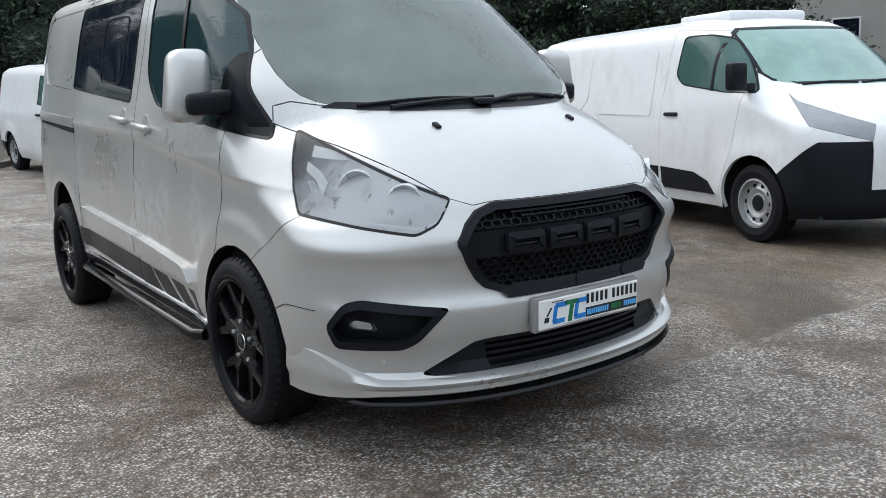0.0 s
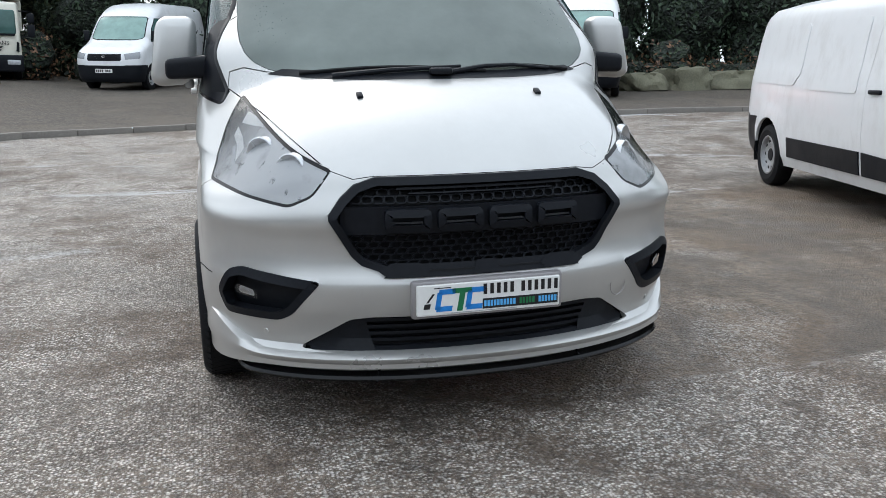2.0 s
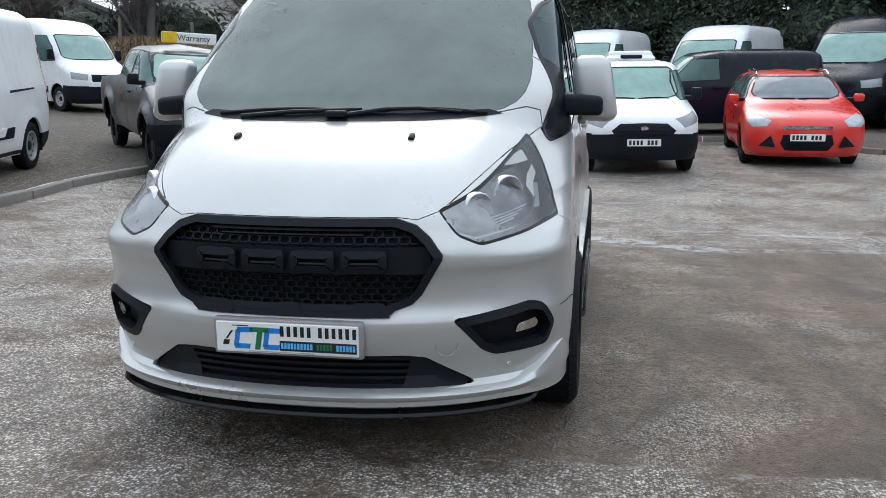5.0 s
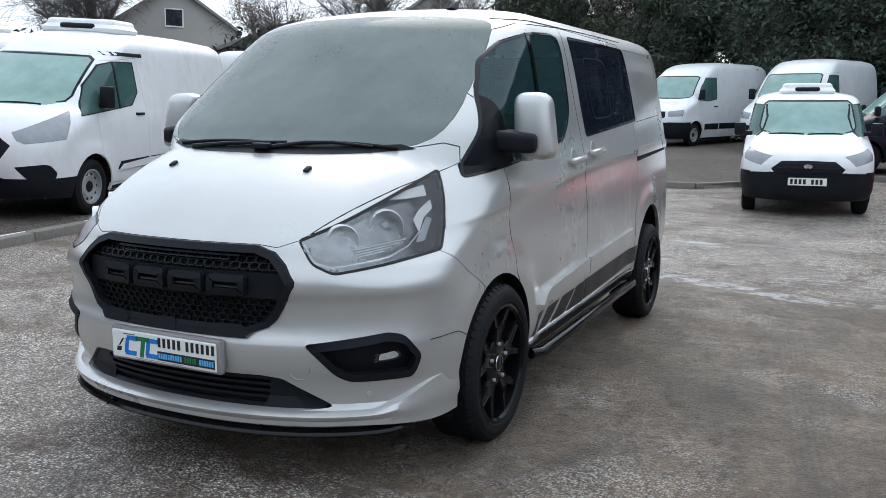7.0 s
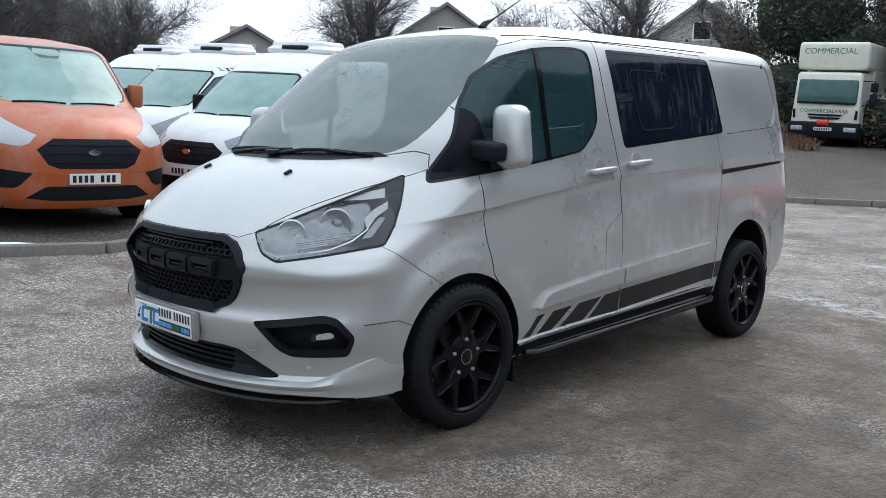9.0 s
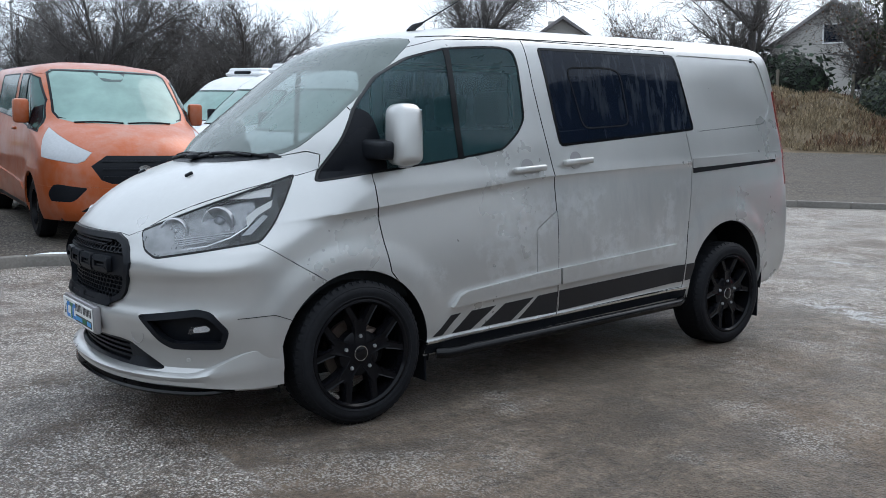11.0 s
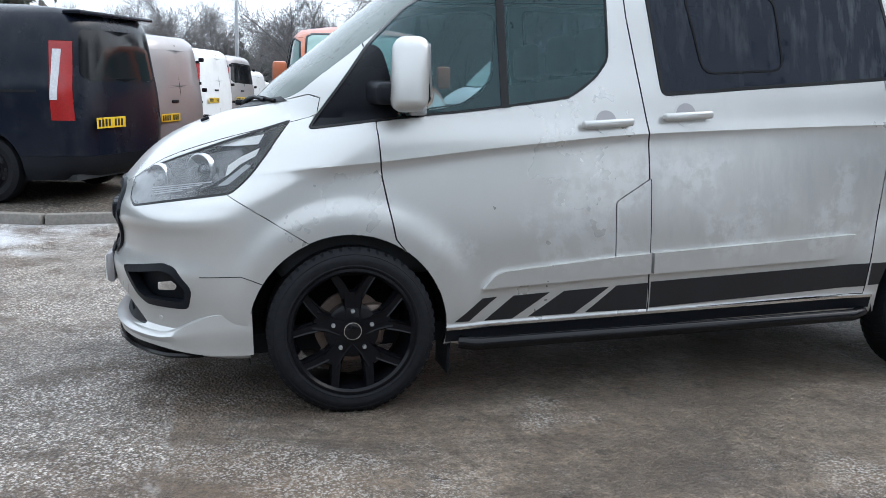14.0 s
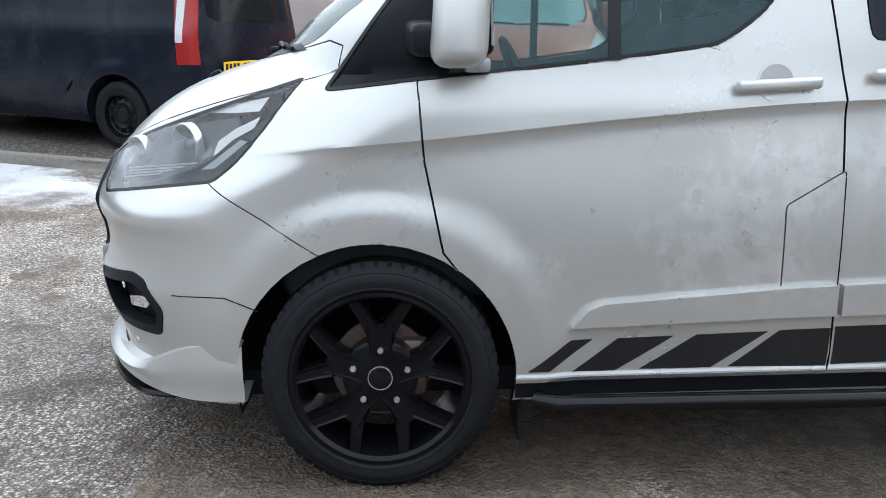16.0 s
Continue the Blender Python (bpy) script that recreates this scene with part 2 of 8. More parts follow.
def plain(name, base, rough=0.5, metal=0.0, vary=0.25, scale=9.0, bump=0.0, **extra):
    """A surface with its colour and gloss varied at two scales."""
    m, ns, ls, b = material(name, base, rough, metal, **extra)
    big, fine = add_noise(ns, ls, scale * 0.25, 4), add_noise(ns, ls, scale * 6, 3)
    k = add_mix(ns, ls, 0.5, big, fine)
    lo, hi = tuple(c * (1 - vary) for c in base), tuple(min(1.0, c * (1 + vary)) for c in base)
    ls.new(add_ramp(ns, ls, k, (0.3, lo), (0.7, hi)), b.inputs["Base Color"])
    ls.new(add_ramp(ns, ls, big, (0.3, max(0.0, rough - 0.1)), (0.7, min(1.0, rough + 0.12))), b.inputs["Roughness"])
    if bump:
        add_bump(ns, ls, b, fine, bump, 0.004)
    return m


def frosted_lens(name, start, melt, thick):
    """Lamp glass under frost: thick towards the nose, thinning rearwards, with small melted spots."""
    m, ns, ls, b = material(name, (0.62, 0.64, 0.66), 0.5)
    ns.remove(b)
    clear, gloss, rime = ns.new("ShaderNodeBsdfTransparent"), ns.new("ShaderNodeBsdfGlossy"), ns.new("ShaderNodeBsdfDiffuse")
    gloss.inputs["Roughness"].default_value = 0.12
    rime.inputs[0].default_value = (0.54, 0.555, 0.57, 1)
    tc, sep, mr = ns.new("ShaderNodeTexCoord"), ns.new("ShaderNodeSeparateXYZ"), ns.new("ShaderNodeMapRange")
    ls.new(tc.outputs["Object"], sep.inputs[0])
    ls.new(sep.outputs["Y"], mr.inputs[0])
    mr.inputs[1].default_value, mr.inputs[2].default_value, mr.inputs[3].default_value, mr.inputs[4].default_value = start, start + 0.34, 1.0, 0.0
    edge = add_mix(ns, ls, 0.5, mr.outputs[0], add_noise(ns, ls, 9.0, 6, 0.62), "LINEAR_LIGHT")
    spots = add_ramp(ns, ls, add_noise(ns, ls, 22.0, 3, 0.5, (1.0, 1.0, 0.5)), (melt, 1.0), (melt + 0.1, 0.1))
    cover = add_mix(ns, ls, 1.0, add_ramp(ns, ls, edge, (0.2, 0.03), (0.95, thick)), spots, "MULTIPLY")
    fr, m1, m2 = ns.new("ShaderNodeFresnel"), ns.new("ShaderNodeMixShader"), ns.new("ShaderNodeMixShader")
    ls.new(cover, m1.inputs[0])
    ls.new(clear.outputs[0], m1.inputs[1])
    ls.new(rime.outputs[0], m1.inputs[2])
    ls.new(fr.outputs[0], m2.inputs[0])
    ls.new(m1.outputs[0], m2.inputs[1])
    ls.new(gloss.outputs[0], m2.inputs[2])
    ls.new(m2.outputs[0], ns["Material Output"].inputs[0])
    return m


def glass(name, tint, veil=0.0, veil_colour=(0.55, 0.6, 0.6), rough=0.03, ior=1.5, streaks=None):
    """Window glass: clear and tinted, with Fresnel gloss and a veil of condensation or of painted sky reflection."""
    m = bpy.data.materials.new(name)
    m.use_nodes = True
    ns, ls = m.node_tree.nodes, m.node_tree.links
    ns.remove(ns["Principled BSDF"])
    out = ns["Material Output"]
    clear, gloss, haze = ns.new("ShaderNodeBsdfTransparent"), ns.new("ShaderNodeBsdfGlossy"), ns.new("ShaderNodeBsdfDiffuse")
    clear.inputs[0].default_value = (*tint, 1)
    gloss.inputs["Roughness"].default_value = rough
    haze.inputs[0].default_value = (*veil_colour, 1)
    if streaks:
        runs = add_ramp(ns, ls, add_noise(ns, ls, 7.0, 7, 0.66, (1.0, 2.6, 0.5)), (0.5, 0.0), (0.66, 1.0))
        where = add_ramp(ns, ls, add_noise(ns, ls, 1.3, 3), (0.42, 0.0), (0.6, 1.0))
        ls.new(add_mix(ns, ls, add_mix(ns, ls, 1.0, runs, where, "MULTIPLY"), veil_colour, streaks), haze.inputs[0])
    fr, m1, m2 = ns.new("ShaderNodeFresnel"), ns.new("ShaderNodeMixShader"), ns.new("ShaderNodeMixShader")
    fr.inputs[0].default_value = ior
    patch = add_ramp(ns, ls, add_noise(ns, ls, 3.0, 6, 0.6), (0.35, veil * 0.85), (0.7, min(1.0, veil * 1.12)))
    ls.new(patch, m1.inputs[0])
    ls.new(clear.outputs[0], m1.inputs[1])
    ls.new(haze.outputs[0], m1.inputs[2])
    ls.new(fr.outputs[0], m2.inputs[0])
    ls.new(m1.outputs[0], m2.inputs[1])
    ls.new(gloss.outputs[0], m2.inputs[2])
    ls.new(m2.outputs[0], out.inputs[0])
    return m


SILVER = paint("silver_paint", (0.515, 0.512, 0.498), 0.55, 0.3, 0.6, 0.4, 0.14, (0.56, 0.558, 0.542), True)
WHITE = paint("white_van_paint", (0.78, 0.79, 0.8), 0.0, 0.35, 0.4, 0.22)
CREAM = paint("cream_truck_paint", (0.74, 0.72, 0.62), 0.0, 0.4, 0.3, 0.3)
RED = paint("red_car_paint", (0.68, 0.02, 0.012), 0.0, 0.28, 0.7, 0.08)
ORANGE = paint("orange_metallic_paint", (0.45, 0.095, 0.018), 0.25, 0.36, 0.4, 0.2, 0.12)
DARKBLUE = paint("dark_van_paint", (0.006, 0.009, 0.017), 0.0, 0.22, 0.0, 0.03)
next(n for n in DARKBLUE.node_tree.nodes if n.type == "BSDF_PRINCIPLED").inputs["Specular IOR Level"].default_value = 0.22
SLATE = paint("dark_grey_pickup_paint", (0.022, 0.025, 0.031), 0.1, 0.3, 0.3, 0.12)
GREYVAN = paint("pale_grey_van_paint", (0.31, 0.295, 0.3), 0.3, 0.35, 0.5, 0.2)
BLACK = plain("satin_black_plastic", (0.0095, 0.011, 0.0145), 0.42, bump=0.15, Specular_IOR_Level=0.15)
SAILBLACK = plain("mirror_sail_plastic", (0.005, 0.006, 0.009), 0.3, Specular_IOR_Level=0.12)
GLOSSBLACK = plain("gloss_black_plastic", (0.006, 0.006, 0.007), 0.15, vary=0.1, Specular_IOR_Level=0.25)
GAP = plain("shadow_gap_rubber", (0.01, 0.0105, 0.012), 0.8, Specular_IOR_Level=0.22)
TYRE = plain("tyre_rubber", (0.011, 0.0115, 0.0135), 0.6, vary=0.4, bump=0.3, Specular_IOR_Level=0.13)
ALLOY = plain("gloss_black_alloy", (0.006, 0.006, 0.0075), 0.17, Specular_IOR_Level=0.14)
STEEL = plain("silver_steel_wheel", (0.42, 0.43, 0.44), 0.4, 0.6)
CHROME = plain("bright_chrome", (0.75, 0.76, 0.78), 0.16, 1.0, vary=0.08)
LENS = glass("clear_lamp_lens", (0.95, 0.96, 0.97), 0.03, (0.78, 0.8, 0.82), 0.04)
RIMELENS = frosted_lens("thickly_frosted_lamp_lens", -0.6, 0.62, 0.62)
THAWLENS = frosted_lens("thawing_lamp_lens", -0.84, 0.64, 0.55)
LAMPMIRROR = plain("lamp_reflector", (0.66, 0.67, 0.69), 0.26, 0.55)
# strong mottling paints broken light and dark reflections into the reflector
REFLECTOR = plain("mottled_reflector", (0.3, 0.31, 0.32), 0.2, 0.6, vary=0.85, scale=6, bump=0.4)
LAMPDARK = plain("lamp_housing", (0.022, 0.024, 0.028), 0.3)
PROJECTOR = plain("projector_glass", (0.22, 0.23, 0.25), 0.1, 0.5)
LAMPGREY = plain("frosted_lamp_lens", (0.42, 0.44, 0.46), 0.28, 0.2, vary=0.4, scale=3)
LAMPCLEAR = plain("clear_parked_lamp", (0.27, 0.28, 0.295), 0.18, 0.2, vary=0.14, scale=2.2)
LAMPFROST = plain("frosted_parked_lamp", (0.5, 0.515, 0.53), 0.4, vary=0.12, scale=6)
REDLENS = plain("red_tail_lens", (0.3, 0.012, 0.012), 0.2)
WHITELENS = plain("white_tail_lens", (0.6, 0.6, 0.62), 0.2)
SCREEN = glass("misted_windscreen", (0.95, 1.0, 0.98), 0.63, (0.285, 0.326, 0.307), 0.12, ior=1.22)
# the pale veil here paints the sky's reflection on the red car's screen
CARSCREEN = glass("painted_sky_windscreen", (0.6, 0.66, 0.68), 0.5, (0.34, 0.39, 0.42))
SIDEGLASS = glass("tinted_side_glass", (0.62, 0.74, 0.76), 0.32, (0.055, 0.135, 0.15), ior=1.36)
SIDEMIST = glass("misted_side_glass", (0.25, 0.34, 0.33), 0.62, (0.10, 0.2, 0.185), ior=1.4)
DARKGLASS = glass("privacy_glass", (0.05, 0.055, 0.065), 0.5, (0.014, 0.022, 0.042), ior=1.3, streaks=(0.12, 0.135, 0.155))
MISTGLASS = glass("frosted_green_glass", (0.2, 0.3, 0.28), 0.9, (0.28, 0.43, 0.39))
PLATE = plain("white_plate", (0.8, 0.8, 0.78), 0.35, vary=0.05)
YELLOWPLATE = plain("yellow_plate", (0.75, 0.5, 0.03), 0.35, vary=0.05)
INK = plain("black_print", (0.01, 0.01, 0.012), 0.4)
BLUE = plain("blue_print", (0.01, 0.2, 0.6), 0.4)
LIGHTBLUE = plain("light_blue_print", (0.1, 0.42, 0.8), 0.4)
GREEN = plain("dark_green_print", (0.01, 0.16, 0.06), 0.4)
CABIN = plain("dark_cabin_trim", (0.03, 0.033, 0.036), 0.75, bump=0.2, Specular_IOR_Level=0.22)
SEATCLOTH = plain("grey_seat_cloth", (0.05, 0.055, 0.06), 0.9, scale=30, bump=0.3)


# ---- vehicle bodies: a shell of level outlines, cut into panels ----
class Shell:
    """Half a vehicle body (x > 0), nose to -y, front axle at y 0. At each height the plan is a bowed nose, a side and a rounded tail."""

    def __init__(self, nose, width, tail, depth, n=2.2, tail_depth=0.35, tail_n=3.0, taper=0.035, wheelbase=2.93, arch=None, swage=None, flare=0.022, z0=0.25):
        self.nose, self.width, self.tail, self.depth = curve(*nose), curve(*width), curve(*tail), curve(*depth)
        self.n, self.td, self.tn, self.taper, self.wb, self.arch, self.flare = n, tail_depth, tail_n, taper, wheelbase, arch, flare
        self.swage = curve(*swage) if swage else None
        self.z0, self.z1 = z0, nose[-1][0]

    def side(self, y, z):
        """What the swage line and the arch flares add to the width."""
        dx = 0.0
        if self.swage:
            d = self.swage(y) - z
            if d > -0.004:
                dx -= 0.021 * (1 - math.exp(-max(d, 0) / 0.03)) * math.exp(-max(d, 0) / 0.26) * smooth(-0.62, -0.3, y)
        for ya in (0.0, self.wb):
            r = math.hypot(y - ya, z - self.arch[0])
            dx += self.flare * 1.15 * (1 - smooth(self.arch[1] + 0.06, self.arch[1] + 0.17, r))
        return dx

    def x_at(self, y, z):
        """Half the width at a place on the side."""
        yf, yr, w, d = self.nose(z), self.tail(z), self.width(z), self.depth(z)
        if y > 1.8:
            w *= 1 - self.taper * ((y - 1.8) / 2.0) ** 2
        k = 1.0
        if y < yf + d:
            s = max(0.0, (y - yf) / d)
            k = (1 - (1 - s) ** self.n) ** (1 / self.n)
        elif y > yr - self.td:
            s = max(0.0, (yr - y) / self.td)
            k = (1 - (1 - s) ** self.tn) ** (1 / self.tn)
        return w * k + self.side(y, z) * k**6

    def y_at(self, x, z):
        """The nose's y at a place on the front."""
        w = self.width(z)
        return self.nose(z) + self.depth(z) * (1 - max(0.0, 1 - (abs(x) / w) ** self.n) ** (1 / self.n))

    def grid(self, nf, ns, nr, step):
        heights, z = [], self.z0
        while z < self.z1 - 0.012:
            heights.append(z)
            slope = min(1.0, 0.05 / max(0.01, abs(self.nose(z + 0.01) - self.nose(z)) + 0.6 * abs(self.width(z + 0.01) - self.width(z))) * 0.2 / 0.05)
            z += max(step * 0.12, min(step, step * slope * 3))
        heights.append(self.z1)
        if self.swage:
            mid = self.swage(1.0)
            heights = sorted([h for h in heights if not -0.066 < h - mid < 0.016] + [mid - d for d in (0.066, 0.052, 0.04, 0.03, 0.02, 0.012, 0.006, 0.0, -0.01)])
        bm = bmesh.new()
        rows = []
        for v in heights:
            yf, yr, w, d = self.nose(v), self.tail(v), self.width(v), self.depth(v)
            row = []
            for i in range(nf + ns + nr + 1):
                if i <= nf:
                    a = (i / nf) * math.pi / 2
                    y = yf + d * (1 - math.cos(a) ** (2 / self.n)) if i else yf
                    k = math.sin(a) ** (2 / self.n)
                elif i <= nf + ns:
                    y, k = yf + d + (yr - self.td - yf - d) * (i - nf) / ns, 1.0
                else:
                    a = (nf + ns + nr - i) / nr * math.pi / 2
                    y = yr - self.td * (1 - math.cos(a) ** (2 / self.tn))
                    k = math.sin(a) ** (2 / self.tn) if i < nf + ns + nr else 0.0
                z = v
                if self.swage:
                    mid = self.swage(1.0)
                    z = v + (self.swage(y) - mid) * (1 - smooth(0.0, 0.36, abs(v - mid))) * smooth(0.6, 0.95, k)
                ww = self.width(z) if z != v else w
                if y > 1.8:
                    ww *= 1 - self.taper * ((y - 1.8) / 2.0) ** 2
                row.append(bm.verts.new((ww * k + self.side(y, z) * k**6 if k else 0.0, y, z)))
            rows.append(row)
        for a, b in zip(rows, rows[1:]):
            for i in range(len(a) - 1):
                bm.faces.new((a[i], a[i + 1], b[i + 1], b[i]))
        top = rows[-1]
        bmesh.ops.remove_doubles(bm, verts=bm.verts, dist=0.0004)
        bm.normal_update()
        return bm


AXES = {"x": (Vector((0, 1, 0)), Vector((1, 0, 0))), "y": (Vector((1, 0, 0)), Vector((0, 1, 0))), "r": (Vector((1, 0, 0)), Vector((0, 1, 0))), "o": (Vector((1, 1, 0)), Vector((1, -1, 0)).normalized())}


def faces_seen(f, how):
    n = f.normal
    if how == "x":
        return n.x > 0.3
    if how == "y":
        return n.y < -0.12 and f.calc_center_median().y < 1.6
    if how == "r":
        return n.y > 0.4
    return f.calc_center_median().y < 0.6 and n.y < 0.35


def cut_panels(bm, panels):
    """Cuts each panel's outline into the shell and marks its faces; the first panel to claim a face keeps it."""
    tag = bm.faces.layers.int.new("panel")
    for number, (name, how, poly) in enumerate(panels, 1):
        along, way = AXES[how]
        lo_a, hi_a = min(p[0] for p in poly), max(p[0] for p in poly)
        lo_z, hi_z = min(p[1] for p in poly), max(p[1] for p in poly)

        def span(f):
            aa, zz = [v.co.dot(along) for v in f.verts], [v.co.z for v in f.verts]
            return min(aa), max(aa), min(zz), max(zz)

        near = set()
        for f in bm.faces:
            a0, a1, b0, b1 = span(f)
            if a1 > lo_a and a0 < hi_a and b1 > lo_z and b0 < hi_z and faces_seen(f, how):
                near.add(f)
        for (pa, pz), (qa, qz) in zip(poly, poly[1:] + poly[:1]):
            e = Vector((qa - pa, qz - pz))
            if e.length < 1e-5:
                continue
            a_lo, a_hi, z_lo, z_hi = min(pa, qa) - 1e-4, max(pa, qa) + 1e-4, min(pz, qz) - 1e-4, max(pz, qz) + 1e-4
            pick = []
            for f in near:
                a0, a1, b0, b1 = span(f)
                if a1 > a_lo and a0 < a_hi and b1 > z_lo and b0 < z_hi:
                    pick.append(f)
            if not pick:
                continue
            no = (Vector((0, 0, 1)) * e.x - along * e.y).normalized()
            co = along * (pa / along.length_squared) + Vector((0, 0, pz))
            geom = list({v for f in pick for v in f.verts}) + list({d for f in pick for d in f.edges}) + pick
            r = bmesh.ops.bisect_plane(bm, geom=geom, plane_co=co, plane_no=no, dist=2e-5)
            near = {f for f in near if f.is_valid} | {g for g in r["geom"] if isinstance(g, bmesh.types.BMFace)}
        for f in near:
            if f.is_valid and f[tag] == 0:
                c = f.calc_center_median()
                if inside(poly, c.dot(along), c.z):
                    f[tag] = number
    return tag


def take(bm, tag, number, gap=0.0018, lip=0.02, mirror=False, depth=0.0, rubber=None):
    """The faces of one panel as a mesh of its own: its rim drawn in by the gap and turned inwards. Within the rubber
    range the turned rim is coloured black, as the gap's shade.
    """
    out = bmesh.new()
    seen = {}
    for f in bm.faces:
        if f[tag] == number:
            vs = []
            for v in f.verts:
                if v not in seen:
                    seen[v] = out.verts.new(v.co)
                vs.append(seen[v])
            try:
                out.faces.new(vs)
            except ValueError:
                pass
    out.normal_update()
    rim = [e for e in out.edges if e.is_boundary and not all(abs(v.co.x) < 1e-4 for v in e.verts)]
    moves = {}
    inward = collections.defaultdict(Vector)
    for e in rim:
        f = e.link_faces[0]
        way = f.normal.cross(e.verts[1].co - e.verts[0].co)
        if way.dot(f.calc_center_median() - e.verts[0].co) < 0:
            way = -way
        for v in e.verts:
            inward[v] += way
    for v, way in inward.items():
        moves[v] = (way.normalized() * gap if way.length > 1e-9 else Vector(), v.normal.copy())
    for v, (d, n) in moves.items():
        v.co += d
        if abs(v.co.x) < 0.003:
            v.co.x = 0.0
    if lip:
        r = bmesh.ops.extrude_edge_only(out, edges=rim)
        nv = [g for g in r["geom"] if isinstance(g, bmesh.types.BMVert)]
        for f in r["geom"]:
            if rubber and isinstance(f, bmesh.types.BMFace) and rubber[0] < f.calc_center_median().y < rubber[1]:
                f.material_index = 1
        norm = {tuple(round(c, 5) for c in v.co): n for v, (d, n) in moves.items()}
        for v in nv:
            n = norm.get(tuple(round(c, 5) for c in v.co), Vector((1, 0, 0)))
            v.co -= n * lip
            if abs(v.co.x) < 0.003:
                v.co.x = 0.0
    if depth:
        for v in out.verts:
            v.co.x -= depth
    if mirror:
        for v in out.verts:
            v.co.x *= -1
        bmesh.ops.reverse_faces(out, faces=out.faces)
    return out


def both(bm):
    """The half mesh and its mirror image in one."""
    g = bmesh.ops.duplicate(bm, geom=bm.verts[:] + bm.edges[:] + bm.faces[:])["geom"]
    vs, fs = [v for v in g if isinstance(v, bmesh.types.BMVert)], [f for f in g if isinstance(f, bmesh.types.BMFace)]
    for v in vs:
        v.co.x *= -1
    bmesh.ops.reverse_faces(bm, faces=fs)
    bmesh.ops.remove_doubles(bm, verts=[v for v in bm.verts if abs(v.co.x) < 1e-4], dist=0.0005)
    return bm


def patch(shell, poly, off, thick, m=1, step=0.06, how="x"):
    """A strip that lies on the body's side (or front): the polygon laid on the shell, off proud of it, with thickness."""
    bm = bmesh.new()
    bm.faces.new([bm.verts.new((0, a, b)) for a, b in poly])
    lo, hi = min(p[0] for p in poly), max(p[0] for p in poly)
    a = lo + step
    while a < hi - 0.01:
        bmesh.ops.bisect_plane(bm, geom=bm.verts[:] + bm.edges[:] + bm.faces[:], plane_co=(0, a, 0), plane_no=(0, 1, 0), dist=1e-5)
        a += step
    z, hz = min(p[1] for p in poly) + step, max(p[1] for p in poly)
    while z < hz - 0.01:
        bmesh.ops.bisect_plane(bm, geom=bm.verts[:] + bm.edges[:] + bm.faces[:], plane_co=(0, 0, z), plane_no=(0, 0, 1), dist=1e-5)
        z += step
    bmesh.ops.triangulate(bm, faces=bm.faces)
    r = bmesh.ops.extrude_face_region(bm, geom=bm.faces[:])
    back = {g for g in r["geom"] if isinstance(g, bmesh.types.BMVert)}
    for v in bm.verts:
        o = off - thick if v in back else off
        a, b = v.co.y, v.co.z
        v.co = Vector((m * (shell.x_at(a, b) + o), a, b)) if how == "x" else Vector((a, shell.y_at(a, b) - o, b))
    return tidy(bm)


def circle(a, b, r, n=40):
    return [(a + r * math.cos(2 * math.pi * i / n), b + r * math.sin(2 * math.pi * i / n)) for i in range(n)]


# ---- wheels ----
def tyre_mesh(bm, R, rim, width):
    h = width / 2
    prof = [(rim, -h * 0.86), (rim + 0.012, -h * 0.98), ((rim + R) / 2, -h * 1.04), (R - 0.022, -h * 0.96), (R - 0.006, -h * 0.82), (R, -h * 0.6), (R, h * 0.6), (R - 0.003, h * 0.72), (R - 0.008, h * 0.83), (R - 0.016, h * 0.93), (R - 0.024, h * 0.985), (R - 0.027, h * 0.98), (R - 0.029, h * 1.0), (R - 0.043, h * 1.04), ((rim + R) / 2 - 0.008, h * 1.045), (rim + 0.018, h * 1.02), (rim + 0.015, h * 1.035), (rim + 0.008, h * 1.0), (rim, h * 0.86)]
    lathe(bm, prof, 72)
    return bm


